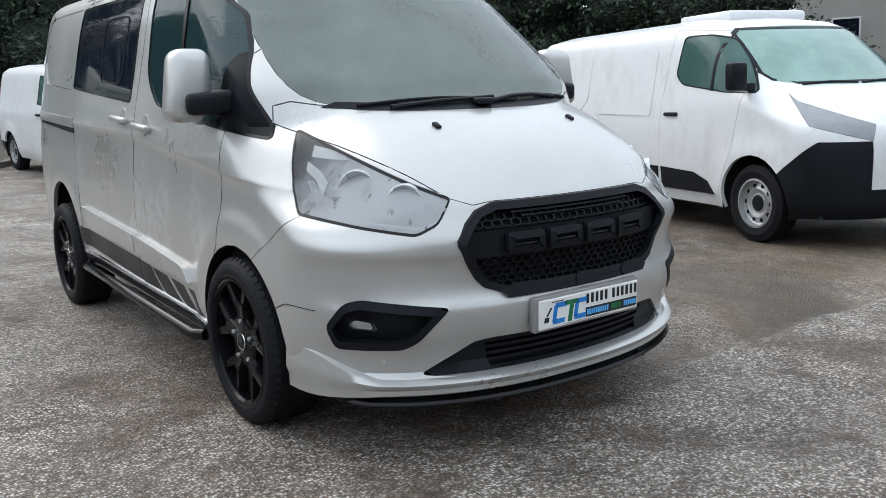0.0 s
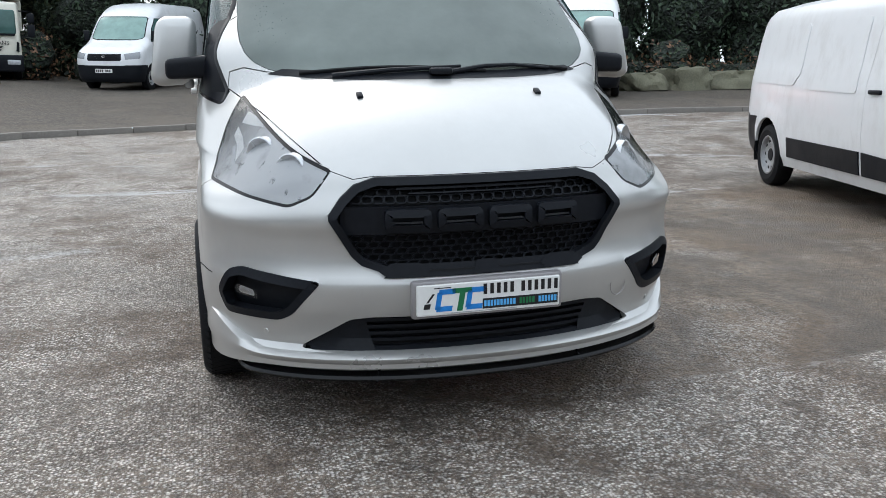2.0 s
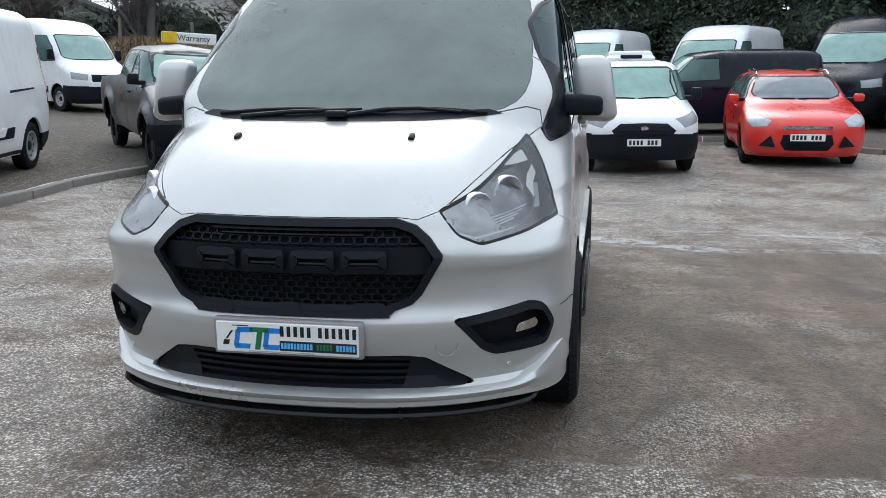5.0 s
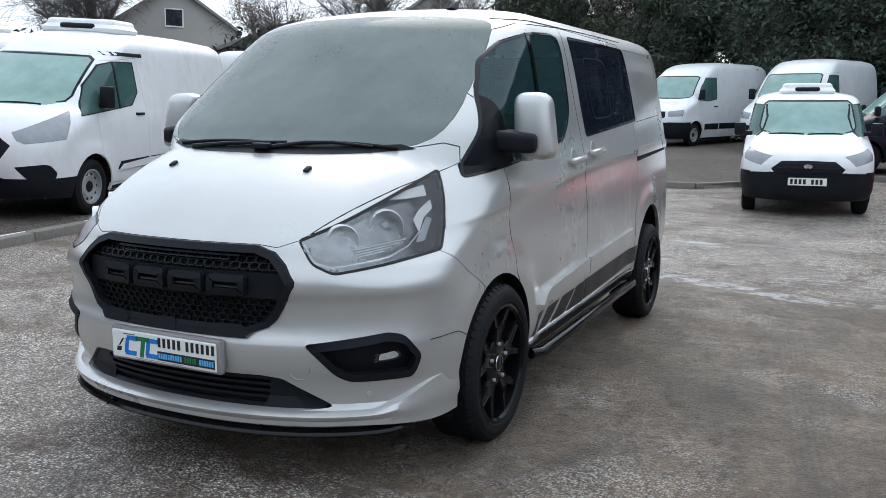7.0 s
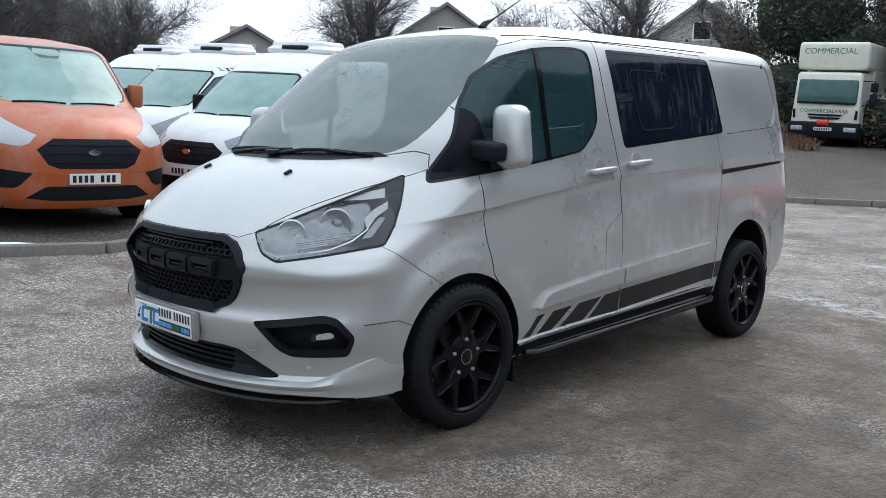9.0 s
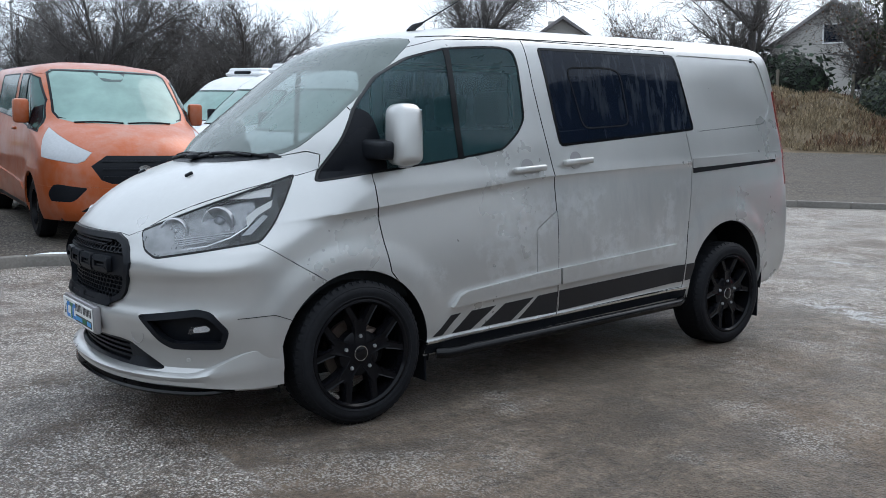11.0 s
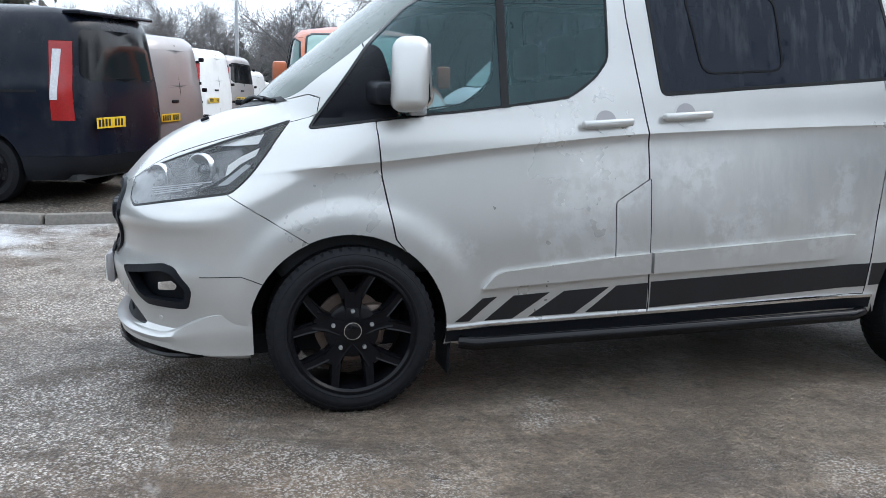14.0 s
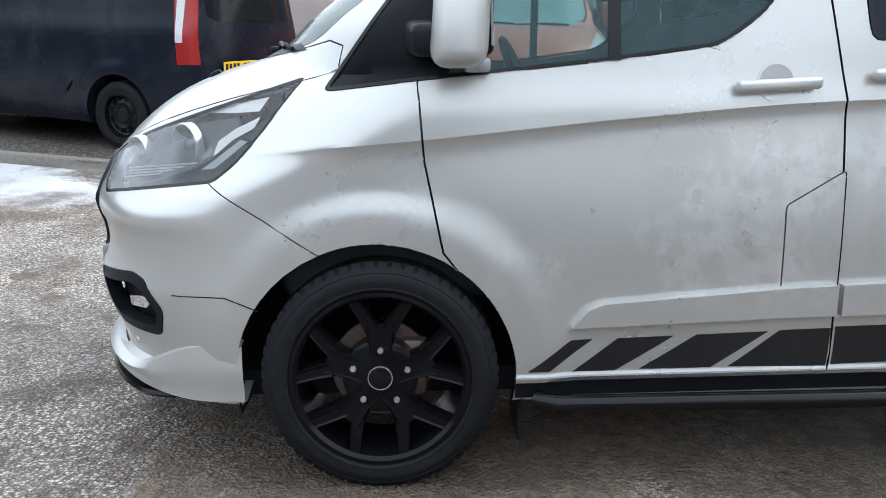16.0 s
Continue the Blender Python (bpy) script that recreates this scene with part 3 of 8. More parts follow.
def alloy_wheel(parent, at, R=0.348, rim=0.262, width=0.235):
    """A gloss black alloy with five forked spokes; its outer face looks to +x."""
    w = new("wheel")
    w.parent = parent
    w.matrix_local = at
    tyre = part("tyre", tidy(tyre_mesh(bmesh.new(), R, rim, width)), TYRE, w)
    h = width / 2
    bm = bmesh.new()
    for k in range(56):
        for s in (-1, 1):
            a = 2 * math.pi * (k + 0.5 * (s > 0)) / 56
            m = Matrix.Rotation(a, 4, "X") @ Matrix.Translation((s * h * 0.36, 0, R)) @ Matrix.Rotation(0.3 * s, 4, "Z")
            box(bm, -h * 0.3, h * 0.3, -0.0135, 0.0135, -0.004, 0.001, m=m)
            m = Matrix.Rotation(a + 0.04 * s, 4, "X") @ Matrix.Translation((s * h * 0.83, 0, R - 0.0085)) @ Matrix.Rotation(0.75 * s, 4, "Y")
            box(bm, -0.013, 0.013, -0.0125, 0.0125, -0.004, 0.0022, m=m)
    tagged(part("tread", tidy(bm), TYRE, w), "worn rubber tread blocks", kind="stuff")
    bm = bmesh.new()
    lathe(bm, [(rim, h * 0.9), (rim + 0.004, h * 0.98), (rim - 0.008, h * 1.0), (rim - 0.018, h * 0.9), (rim - 0.03, h * 0.2), (rim - 0.03, -h * 0.85), (rim, -h * 0.9)], 56)
    part("rim", tidy(bm), ALLOY, w, "gloss black alloy rim")
    for k in range(5):
        bm = bmesh.new()
        rot = Matrix.Rotation(2 * math.pi * k / 5, 4, "X")
        arms = [[(0.04, 0.0, 0.04, 0.78), (0.10, 0.0, 0.038, 0.8), (0.165, 0.0, 0.046, 0.84)]]
        arms += [[(0.145, s * 0.024, 0.024, 0.83), (0.19, s * 0.05, 0.021, 0.86), (rim - 0.008, s * 0.092, 0.019, 0.9)] for s in (-1, 1)]
        for pts in arms:
            rings = []
            for n, (r, t, wd, xx) in enumerate(pts):
                a, b = pts[max(0, n - 1)], pts[min(len(pts) - 1, n + 1)]
                d = Vector((0, b[1] - a[1], b[0] - a[0])).normalized()
                side, p = Vector((0, d.z, -d.y)), Vector((0, t, r))
                rings.append([bm.verts.new(rot @ (p + side * wd * u + Vector((h * xx - v, 0, 0)))) for u, v in ((1.05, 0.055), (1.0, 0.012), (0.8, 0.0), (0.55, 0.004), (-0.55, 0.004), (-0.8, 0.0), (-1.0, 0.012), (-1.05, 0.055))])
            for p, q in zip(rings, rings[1:]):
                for u in range(7):
                    bm.faces.new((p[u], p[u + 1], q[u + 1], q[u]))
            bm.faces.new(rings[-1])
        part("spoke", tidy(bm), ALLOY, w, "forked gloss black spoke")
    bm = bmesh.new()
    lathe(bm, [(0.0005, h * 0.79), (0.095, h * 0.77), (0.112, h * 0.7), (0.115, h * 0.3)], 40)
    part("hub", tidy(bm), ALLOY, w)
    bm = bmesh.new()
    lathe(bm, [(0.0005, h * 0.84), (0.032, h * 0.84), (0.035, h * 0.825), (0.036, h * 0.76), (0.04, h * 0.76)], 32)
    part("centre_cap", tidy(bm), GLOSSBLACK, w)
    bm = bmesh.new()
    lathe(bm, [(0.034, h * 0.842), (0.037, h * 0.845), (0.038, h * 0.82)], 32)
    part("cap_ring", tidy(bm), CHROME, w)
    for k in range(5):
        a = 2 * math.pi * k / 5 + math.pi / 2
        bm = bmesh.new()
        lathe(bm, [(0.0005, h * 0.86), (0.008, h * 0.86), (0.0095, h * 0.83), (0.0095, h * 0.7)], 6)
        bmesh.ops.translate(bm, verts=bm.verts, vec=(0, 0.084 * math.cos(a), 0.084 * math.sin(a)))
        part("wheel_nut", tidy(bm), STEEL, w)
    bm = bmesh.new()
    lathe(bm, [(0.06, h * 0.05), (0.15, h * 0.05), (0.15, -h * 0.15), (0.06, -h * 0.15)], 40)
    part("brake_disc", tidy(bm), plain_brake, w, "worn brake disc")
    bm = bmesh.new()
    box(bm, -h * 0.2, h * 0.3, 0.05, 0.14, -0.08, 0.1, 0.02)
    part("brake_caliper", tidy(bm), plain_brake, w)
    return w


plain_brake = plain("rusty_brake_disc", (0.16, 0.12, 0.1), 0.45, 0.6)


def steel_wheel(parent, at, R=0.33, rim=0.205, width=0.2, mat=None):
    """A pressed steel wheel with a hub cap; dark discs paint the shade of its round vent holes."""
    w = new("wheel")
    w.parent = parent
    w.matrix_local = at
    h = width / 2
    bm = bmesh.new()
    lathe(bm, [(rim, -h * 0.86), ((rim + R) / 2, -h * 1.04), (R - 0.01, -h * 0.85), (R, -h * 0.55), (R, h * 0.55), (R - 0.01, h * 0.85), ((rim + R) / 2, h * 1.04), (rim, h * 0.9)], 32)
    part("tyre", tidy(bm), TYRE, w)
    bm = bmesh.new()
    lathe(bm, [(rim + 0.004, h * 0.92), (rim - 0.012, h * 0.95), (rim - 0.02, h * 0.5), (rim - 0.035, h * 0.42), (rim * 0.6, h * 0.62), (rim * 0.42, h * 0.5), (rim * 0.34, h * 0.55), (0.0005, h * 0.6)], 32)
    part("rim", tidy(bm), mat or STEEL, w, "grey steel rim" if mat is None else "")
    for k in range(10):
        a = 2 * math.pi * k / 10
        bm = bmesh.new()
        lathe(bm, [(0.0005, h * 0.585), (0.017, h * 0.58), (0.02, h * 0.53)], 8)
        bmesh.ops.translate(bm, verts=bm.verts, vec=(0, rim * 0.72 * math.cos(a), rim * 0.72 * math.sin(a)))
        part("vent_hole_shade", tidy(bm), GAP, w)
    bm = bmesh.new()
    lathe(bm, [(0.0005, h * 0.66), (rim * 0.3, h * 0.64), (rim * 0.34, h * 0.56)], 20)
    part("hub_cap", tidy(bm), BLACK, w)
    return w


# ---- the silver van ----
RAKE = radians(1.9)
VAN = thing("van", "silver metallic van with black wheels and grille, lightly frosted", "van")
BODY = Matrix.Translation((0, 0, 0.34)) @ Matrix.Rotation(RAKE, 4, "X") @ Matrix.Translation((0, 0, -0.34))

hero = Shell(
    nose=[(0.25, -0.93), (0.30, -0.985), (0.345, -0.995), (0.37, -0.965), (0.45, -0.985), (0.52, -1.01), (0.60, -1.02), (0.635, -1.002), (0.70, -0.986), (0.76, -0.992), (0.81, -1.012), (0.85, -1.005), (0.92, -0.965), (0.965, -0.945), (1.0, -0.915), (1.06, -0.86), (1.12, -0.79), (1.17, -0.71), (1.21, -0.62), (1.245, -0.52), (1.268, -0.43), (1.285, -0.385), (1.40, -0.245), (1.52, -0.09), (1.66, 0.09), (1.78, 0.25), (1.861, 0.37), (1.90, 0.46), (1.93, 0.56), (1.955, 0.67), (1.975, 0.80), (1.99, 0.95), (2.0, 1.15), (2.008, 1.5), (2.012, 2.0)],
    width=[(0.25, 0.90), (0.30, 0.92), (0.40, 0.94), (0.55, 0.95), (0.75, 0.957), (0.95, 0.955), (1.1, 0.945), (1.2, 0.925), (1.3, 0.908), (1.45, 0.88), (1.6, 0.855), (1.75, 0.825), (1.85, 0.795), (1.90, 0.76), (1.93, 0.715), (1.955, 0.645), (1.975, 0.54), (1.99, 0.40), (2.0, 0.26), (2.008, 0.12), (2.012, 0.02)],
    tail=[(0.25, 3.80), (0.35, 3.90), (0.5, 3.93), (0.7, 3.93), (1.0, 3.91), (1.5, 3.87), (1.8, 3.83), (1.88, 3.80), (1.93, 3.72), (1.96, 3.55), (1.98, 3.3), (2.0, 2.9), (2.012, 2.4)],
    depth=[(0.25, 0.6), (0.9, 0.6), (1.0, 0.64), (1.17, 0.82), (1.25, 0.74), (1.3, 0.55), (1.4, 0.42), (1.9, 0.42), (2.012, 0.4)],
    arch=(0.335, 0.415), flare=0.013, swage=[(-0.9, 0.95), (-0.5, 0.987), (-0.2, 1.015), (0.1, 1.036), (0.7, 1.09), (1.3, 1.13), (2.5, 1.15), (3.9, 1.155)])

WINDOW = rounded([(-0.15, 1.172), (0.12, 1.525), (0.285, 1.68), (0.46, 1.775), (0.67, 1.825), (1.03, 1.845), (1.135, 1.83), (1.155, 1.75), (1.152, 1.45), (1.09, 1.372), (0.97, 1.288), (0.66, 1.25), (0.39, 1.225), (0.15, 1.205)], 0.035, 3)
SAIL = rounded([(-0.15, 1.172), (0.12, 1.525), (0.165, 1.50), (0.2, 1.34), (0.22, 1.21), (0.15, 1.205)], 0.03, 3)
SLIDEWIN = rounded([(1.325, 1.85), (2.53, 1.842), (2.635, 1.362), (1.395, 1.293)], 0.035)
GRILLE = [(-0.02, 0.965), (0.37, 0.965), (0.44, 0.942), (0.49, 0.9), (0.533, 0.845), (0.533, 0.825), (0.46, 0.7), (0.43, 0.67), (0.34, 0.638), (-0.02, 0.632)]
INTAKE = rounded([(-0.02, 0.482), (0.40, 0.484), (0.47, 0.475), (0.635, 0.362), (0.4, 0.338), (-0.02, 0.334)], 0.012, 2)
HEADLIGHT = rounded([(-0.352, 0.985), (-0.30, 0.90), (-0.2, 0.866), (0.44, 0.922), (0.50, 1.0), (0.54, 1.10), (0.556, 1.215)], 0.025, 3)
FOG = rounded([(-0.36, 0.612), (0.08, 0.648), (0.17, 0.632), (0.272, 0.545), (0.225, 0.462), (-0.12, 0.462), (-0.2, 0.49)], 0.03, 3)
DOOR = [(0.125, 1.2), (0.1, 1.545), (0.262, 1.715), (0.44, 1.815), (0.65, 1.868), (1.225, 1.89), (1.245, 1.63), (1.325, 1.13), (1.337, 0.334), (0.33, 0.326), (0.36, 0.5), (0.19, 0.72), (0.14, 0.98)]
SLIDER = [(1.225, 1.89), (1.245, 1.63), (1.325, 1.13), (1.337, 0.334), (2.455, 0.352), (2.495, 0.65), (2.575, 1.12), (2.545, 1.354), (2.445, 1.868)]
BONNET = [(-0.02, 0.967), (0.37, 0.967), (0.44, 0.958), (0.515, 0.985), (0.62, 1.08), (0.70, 1.155), (0.81, 1.235), (0.80, 1.30), (0.745, 1.316), (0.66, 1.3), (0.5, 1.282), (0.3, 1.272), (-0.02, 1.268)]
GLASSFRONT = [(-0.02, 1.268), (0.3, 1.272), (0.5, 1.282), (0.59, 1.295), (0.655, 1.312), (0.705, 1.339), (0.735, 1.375), (0.75, 1.42), (0.753, 1.48), (0.74, 1.6), (0.712, 1.76), (0.69, 1.83), (0.67, 1.86), (0.63, 1.88), (0.56, 1.89), (0.4, 1.905), (-0.02, 1.915)]
FLAP = rounded([(1.172, 0.58), (1.172, 0.838), (1.336, 0.935), (1.336, 0.58)], 0.01, 2)
BUMPER = [(-1.3, 0.2), (-1.3, 0.985), (-0.58, 1.0), (-0.545, 0.965), (-0.165, 0.716), (-0.2, 0.2)]
RECESS = rounded([(2.545, 1.845), (3.47, 1.835), (3.565, 1.53), (3.47, 1.392), (2.645, 1.352)], 0.05)
TAIL = [(3.62, 1.62), (3.68, 0.95), (3.99, 0.95), (3.99, 1.62)]
panels = [
    ("arch", "x", circle(-0.012, 0.335, 0.412, 48)), ("arch", "x", circle(2.945, 0.335, 0.41, 48)),
    ("grille", "y", GRILLE), ("intake", "y", INTAKE), ("fog", "o", FOG), ("headlight", "o", HEADLIGHT),
    ("screen", "y", GLASSFRONT), ("bonnet", "y", BONNET), ("sail", "x", SAIL), ("window", "x", WINDOW), ("slide_window", "x", SLIDEWIN),
    ("flap", "x", FLAP), ("door", "x", DOOR), ("slider", "x", SLIDER), ("bumper", "x", BUMPER), ("tail_lamp", "x", TAIL), ("recess", "x", RECESS)]
shell_bm = hero.grid(34, 120, 12, 0.02)
tag = cut_panels(shell_bm, panels)
for f in shell_bm.faces:
    c = f.calc_center_median()
    if f[tag] == 0 and c.z < 0.98 and c.y < -0.57:
        f[tag] = 15
NUM = {}
for k, p in enumerate(panels, 1):
    NUM.setdefault(p[0], k)


def van_part(name, bm, mat, label="", parent=None):
    ob = part(name, bm, mat, parent or VAN, label)
    # black second slot: paints shade into the shut lines on the lips
    if mat == SILVER:
        ob.data.materials.append(GAP)
    if parent is None:
        ob.matrix_local = BODY
    return ob


van_part("body_shell", both(take(shell_bm, tag, 0, 0.0026, 0.025, rubber=(0.05, 2.52))), SILVER)
van_part("bonnet", both(take(shell_bm, tag, NUM["bonnet"], 0.002, 0.02, rubber=(-9, 9))), SILVER, "silver bonnet dulled by frost")
van_part("front_bumper", both(take(shell_bm, tag, NUM["bumper"], 0.0008, 0.02)), SILVER)
van_part("windscreen", both(take(shell_bm, tag, NUM["screen"], 0.0, 0.006)), SCREEN, "misted or painted sky-pale windscreen with beads of water")
for m in (1, -1):
    mir = m < 0
    door = van_part("front_door", take(shell_bm, tag, NUM["door"], 0.0034, 0.02, mir, rubber=(-9, 9)), SILVER)
    slide = van_part("sliding_door", take(shell_bm, tag, NUM["slider"], 0.003, 0.02, mir, rubber=(-9, 9)), SILVER)
    van_part("door_glass", take(shell_bm, tag, NUM["window"], 0.0, 0.012, mir), SIDEGLASS, "tinted front door glass", door)
    van_part("sail_panel", take(shell_bm, tag, NUM["sail"], 0.0, 0.02, mir), SAILBLACK, "black plastic mirror sail panel", door)
    van_part("side_window", take(shell_bm, tag, NUM["slide_window"], 0.0, 0.012, mir), DARKGLASS, "dark privacy glass streaked with damp", slide)
    van_part("headlight_lens", take(shell_bm, tag, NUM["headlight"], 0.002, 0.03, mir), RIMELENS if mir else THAWLENS, "headlamp lens under thick frost" if mir else "clear headlamp lens, partly frosted")
    van_part("tail_lamp", take(shell_bm, tag, NUM["tail_lamp"], 0.001, 0.02, mir), REDLENS, "tall red tail lamp")
    panel_bm = take(shell_bm, tag, NUM["recess"], 0.0, 0.02, mir)
    for v in panel_bm.verts:
        v.co.x -= m * 0.008
    van_part("side_panel", panel_bm, SILVER, "recessed silver load panel")
    flap_bm = take(shell_bm, tag, NUM["flap"], 0.001 if m > 0 else 0.0, 0.02, mir)
    van_part("fuel_flap" if m > 0 else "door_skin", flap_bm, SILVER, "", door)


# ---- the yard ----
RISE_Y = curve((-400, 0), (2.6, 0), (4.2, 0.02), (6, 0.06), (8.5, 0.16), (12, 0.33), (18, 0.62), (24, 0.88), (40, 1.45), (80, 1.8), (2000, 1.8))
RISE_X = curve((-2000, 0.8), (-20, 0.8), (-12, 0.5), (-8.5, 0.3), (-6.5, 0.2), (-5, 0.1), (-3.5, 0), (400, 0))


def terrain(x, y):
    """The ground rises gently behind the van and towards the parked rows."""
    return RISE_Y(y) + RISE_X(x)


KERB = curve((-180, 6.0), (-166, 5.85), (-158, 5.9), (-154, 6.6), (-148, 6.7), (-142, 7.2), (-136, 7.7), (-133, 8.2), (-130, 9.5), (-120, 13), (-100, 18), (-60, 24), (-20, 24), (5, 24), (20, 20), (30, 17), (47, 13.5), (62, 11.45), (65, 11.6), (70, 12.8), (86, 12.4), (90, 10.6), (94, 9.75), (102, 9.75), (108, 9.85), (116, 10.0), (123, 9.4), (128, 9.0), (141, 8.0), (152, 7.2), (162, 6.5), (180, 6.0))
KC = (0.5, 3.0)


def kerb_at(a):
    return KERB((math.degrees(a) + 180) % 360 - 180)


def yard_sheet(radii, lift):
    bm = bmesh.new()
    n, rows = 288, []
    for r in radii:
        row = []
        for i in range(n):
            a = 2 * math.pi * i / n
            d = r(kerb_at(a))
            x, y = KC[0] + d * math.cos(a), KC[1] + d * math.sin(a)
            row.append(bm.verts.new((x, y, terrain(x, y) + lift)))
        rows.append(row)
    for p, q in zip(rows, rows[1:]):
        for i in range(n):
            bm.faces.new((p[i], q[i], q[(i + 1) % n], p[(i + 1) % n]))
    if lift == 0:
        bm.faces.new(rows[0])
    return tidy(bm)


def ground_material(name, kind):
    m, ns, ls, b = material(name, (0.2, 0.19, 0.18), 0.8)
    tc = ns.new("ShaderNodeTexCoord")

    def chips(scale, lo, hi):
        v = ns.new("ShaderNodeTexVoronoi")
        v.inputs["Scale"].default_value = scale
        ls.new(tc.outputs["Object"], v.inputs["Vector"])
        sep = ns.new("ShaderNodeSeparateColor")
        ls.new(v.outputs["Color"], sep.inputs[0])
        return v, add_ramp(ns, ls, sep.outputs[0], (lo, 0.0), (hi, 1.0))

    def band(axis, a, c, up=True, wobble=None):
        sep, mr = ns.new("ShaderNodeSeparateXYZ"), ns.new("ShaderNodeMapRange")
        ls.new(tc.outputs["Object"], sep.inputs[0])
        wob = ns.new("ShaderNodeMath")
        wob.operation = "MULTIPLY_ADD"
        ls.new(add_noise(ns, ls, 1.6, 4), wob.inputs[0])
        wob.inputs[1].default_value = wobble or (0.25 if axis == 1 and up else 1.2)
        ls.new(sep.outputs[axis], wob.inputs[2])
        mr.interpolation_type = "SMOOTHSTEP"
        mr.inputs[1].default_value, mr.inputs[2].default_value = min(a, c), max(a, c)
        mr.inputs[3].default_value, mr.inputs[4].default_value = (0, 1) if up else (1, 0)
        ls.new(wob.outputs[0], mr.inputs[0])
        return mr.outputs[0]

    broad, mid, fine = add_noise(ns, ls, 0.5, 6, 0.62), add_noise(ns, ls, 2.4, 7, 0.66), add_noise(ns, ls, 55, 6, 0.72)
    if kind == "tarmac":
        def mark(x0, y0, x1, y1, half, strength):
            """A tyre mark: fine dark lines along a straight run."""
            mp, sep = ns.new("ShaderNodeMapping"), ns.new("ShaderNodeSeparateXYZ")
            mp.vector_type = "TEXTURE"
            mp.inputs["Location"].default_value = (x0, y0, 0)
            mp.inputs["Rotation"].default_value = (0, 0, math.atan2(y1 - y0, x1 - x0))
            bent = add_mix(ns, ls, 0.06, tc.outputs["Object"], add_colour_noise(ns, ls, 1.3), "ADD")
            ls.new(bent, mp.inputs["Vector"])
            ls.new(mp.outputs[0], sep.inputs[0])
            length = math.hypot(x1 - x0, y1 - y0)
            def calc(op, a, b):
                n = ns.new("ShaderNodeMath")
                n.operation = op
                for s, v in zip(n.inputs, (a, b)):
                    if isinstance(v, (int, float)):
                        s.default_value = v
                    else:
                        ls.new(v, s)
                return n.outputs[0]
            across = calc("ABSOLUTE", sep.outputs[1], 0)
            inside_band = add_ramp(ns, ls, calc("MULTIPLY", across, 1 / half), (0.8, 1.0), (1.0, 0.0))
            ends = calc("ABSOLUTE", calc("SUBTRACT", calc("MULTIPLY", sep.outputs[0], 1 / length), 0.5), 0)
            fade = add_ramp(ns, ls, ends, (0.3, 1.0), (0.5, 0.0))
            lines = calc("SINE", calc("MULTIPLY", sep.outputs[1], 190.0), 0)
            lines = add_ramp(ns, ls, calc("MULTIPLY_ADD", lines, 0.5), (0.2, 0.35), (0.7, 1.0))
            k = add_mix(ns, ls, 1.0, add_mix(ns, ls, 1.0, inside_band, fade, "MULTIPLY"), lines, "MULTIPLY")
            k = add_mix(ns, ls, 1.0, k, add_ramp(ns, ls, fine, (0.35, 1.0), (0.65, 0.5)), "MULTIPLY")
            return add_mix(ns, ls, 1.0, k, (strength, strength, strength), "MULTIPLY")

        small, speck = chips(74, 0.4, 0.45)
        large, grit = chips(150, 0.5, 0.57)
        round_off = add_ramp(ns, ls, small.outputs["Distance"], (0.25, 1.0), (0.6, 0.0))
        speck = add_mix(ns, ls, 1.0, speck, round_off, "MULTIPLY")
        grit = add_mix(ns, ls, 1.0, grit, add_ramp(ns, ls, large.outputs["Distance"], (0.25, 1.0), (0.55, 0.0)), "MULTIPLY")
        matrix = add_ramp(ns, ls, mid, (0.34, (0.07, 0.05, 0.035)), (0.5, (0.145, 0.11, 0.082)), (0.68, (0.24, 0.192, 0.15)))
        matrix = add_mix(ns, ls, add_ramp(ns, ls, fine, (0.4, 0.0), (0.68, 0.8)), matrix, (0.045, 0.037, 0.03))
        pale = add_mix(ns, ls, add_ramp(ns, ls, fine, (0.35, 0.0), (0.65, 1.0)), (0.56, 0.52, 0.47), (0.86, 0.83, 0.79))
        # less rime before the nose: browner ground, and the van's shadow as colour
        spot, far_off = ns.new("ShaderNodeMapping"), ns.new("ShaderNodeVectorMath")
        spot.inputs["Location"].default_value = (0.1, 2.3, 0)
        ls.new(add_mix(ns, ls, 0.9, tc.outputs["Object"], add_colour_noise(ns, ls, 1.1), "ADD"), spot.inputs["Vector"])
        far_off.operation = "LENGTH"
        ls.new(spot.outputs[0], far_off.inputs[0])
        thin_shaded = add_ramp(ns, ls, far_off.outputs["Value"], (0.6, 0.5), (1.0, 0.9))
        rime = add_mix(ns, ls, 1.0, add_ramp(ns, ls, broad, (0.34, 0.5), (0.58, 1.0)), add_ramp(ns, ls, mid, (0.34, 0.3), (0.5, 1.0)), "MULTIPLY")
        rime = add_mix(ns, ls, 1.0, rime, thin_shaded, "MULTIPLY")
        rime = add_mix(ns, ls, add_mix(ns, ls, 1.0, band(0, -0.9, -0.2, False), (0.85, 0.85, 0.85), "MULTIPLY"), rime, (1, 1, 1))
        rime = add_mix(ns, ls, add_mix(ns, ls, 1.0, band(1, 3.4, 6.0), (0.75, 0.75, 0.75), "MULTIPLY"), rime, (1, 1, 1))
        frosted = add_mix(ns, ls, add_mix(ns, ls, 1.0, speck, rime, "MULTIPLY"), matrix, pale)
        frosted = add_mix(ns, ls, add_mix(ns, ls, 1.0, grit, rime, "MULTIPLY"), frosted, (0.5, 0.47, 0.43))
        frosted = add_mix(ns, ls, add_ramp(ns, ls, add_noise(ns, ls, 0.8, 7, 0.7), (0.49, 0.0), (0.6, 0.72)), frosted, (0.098, 0.068, 0.046))
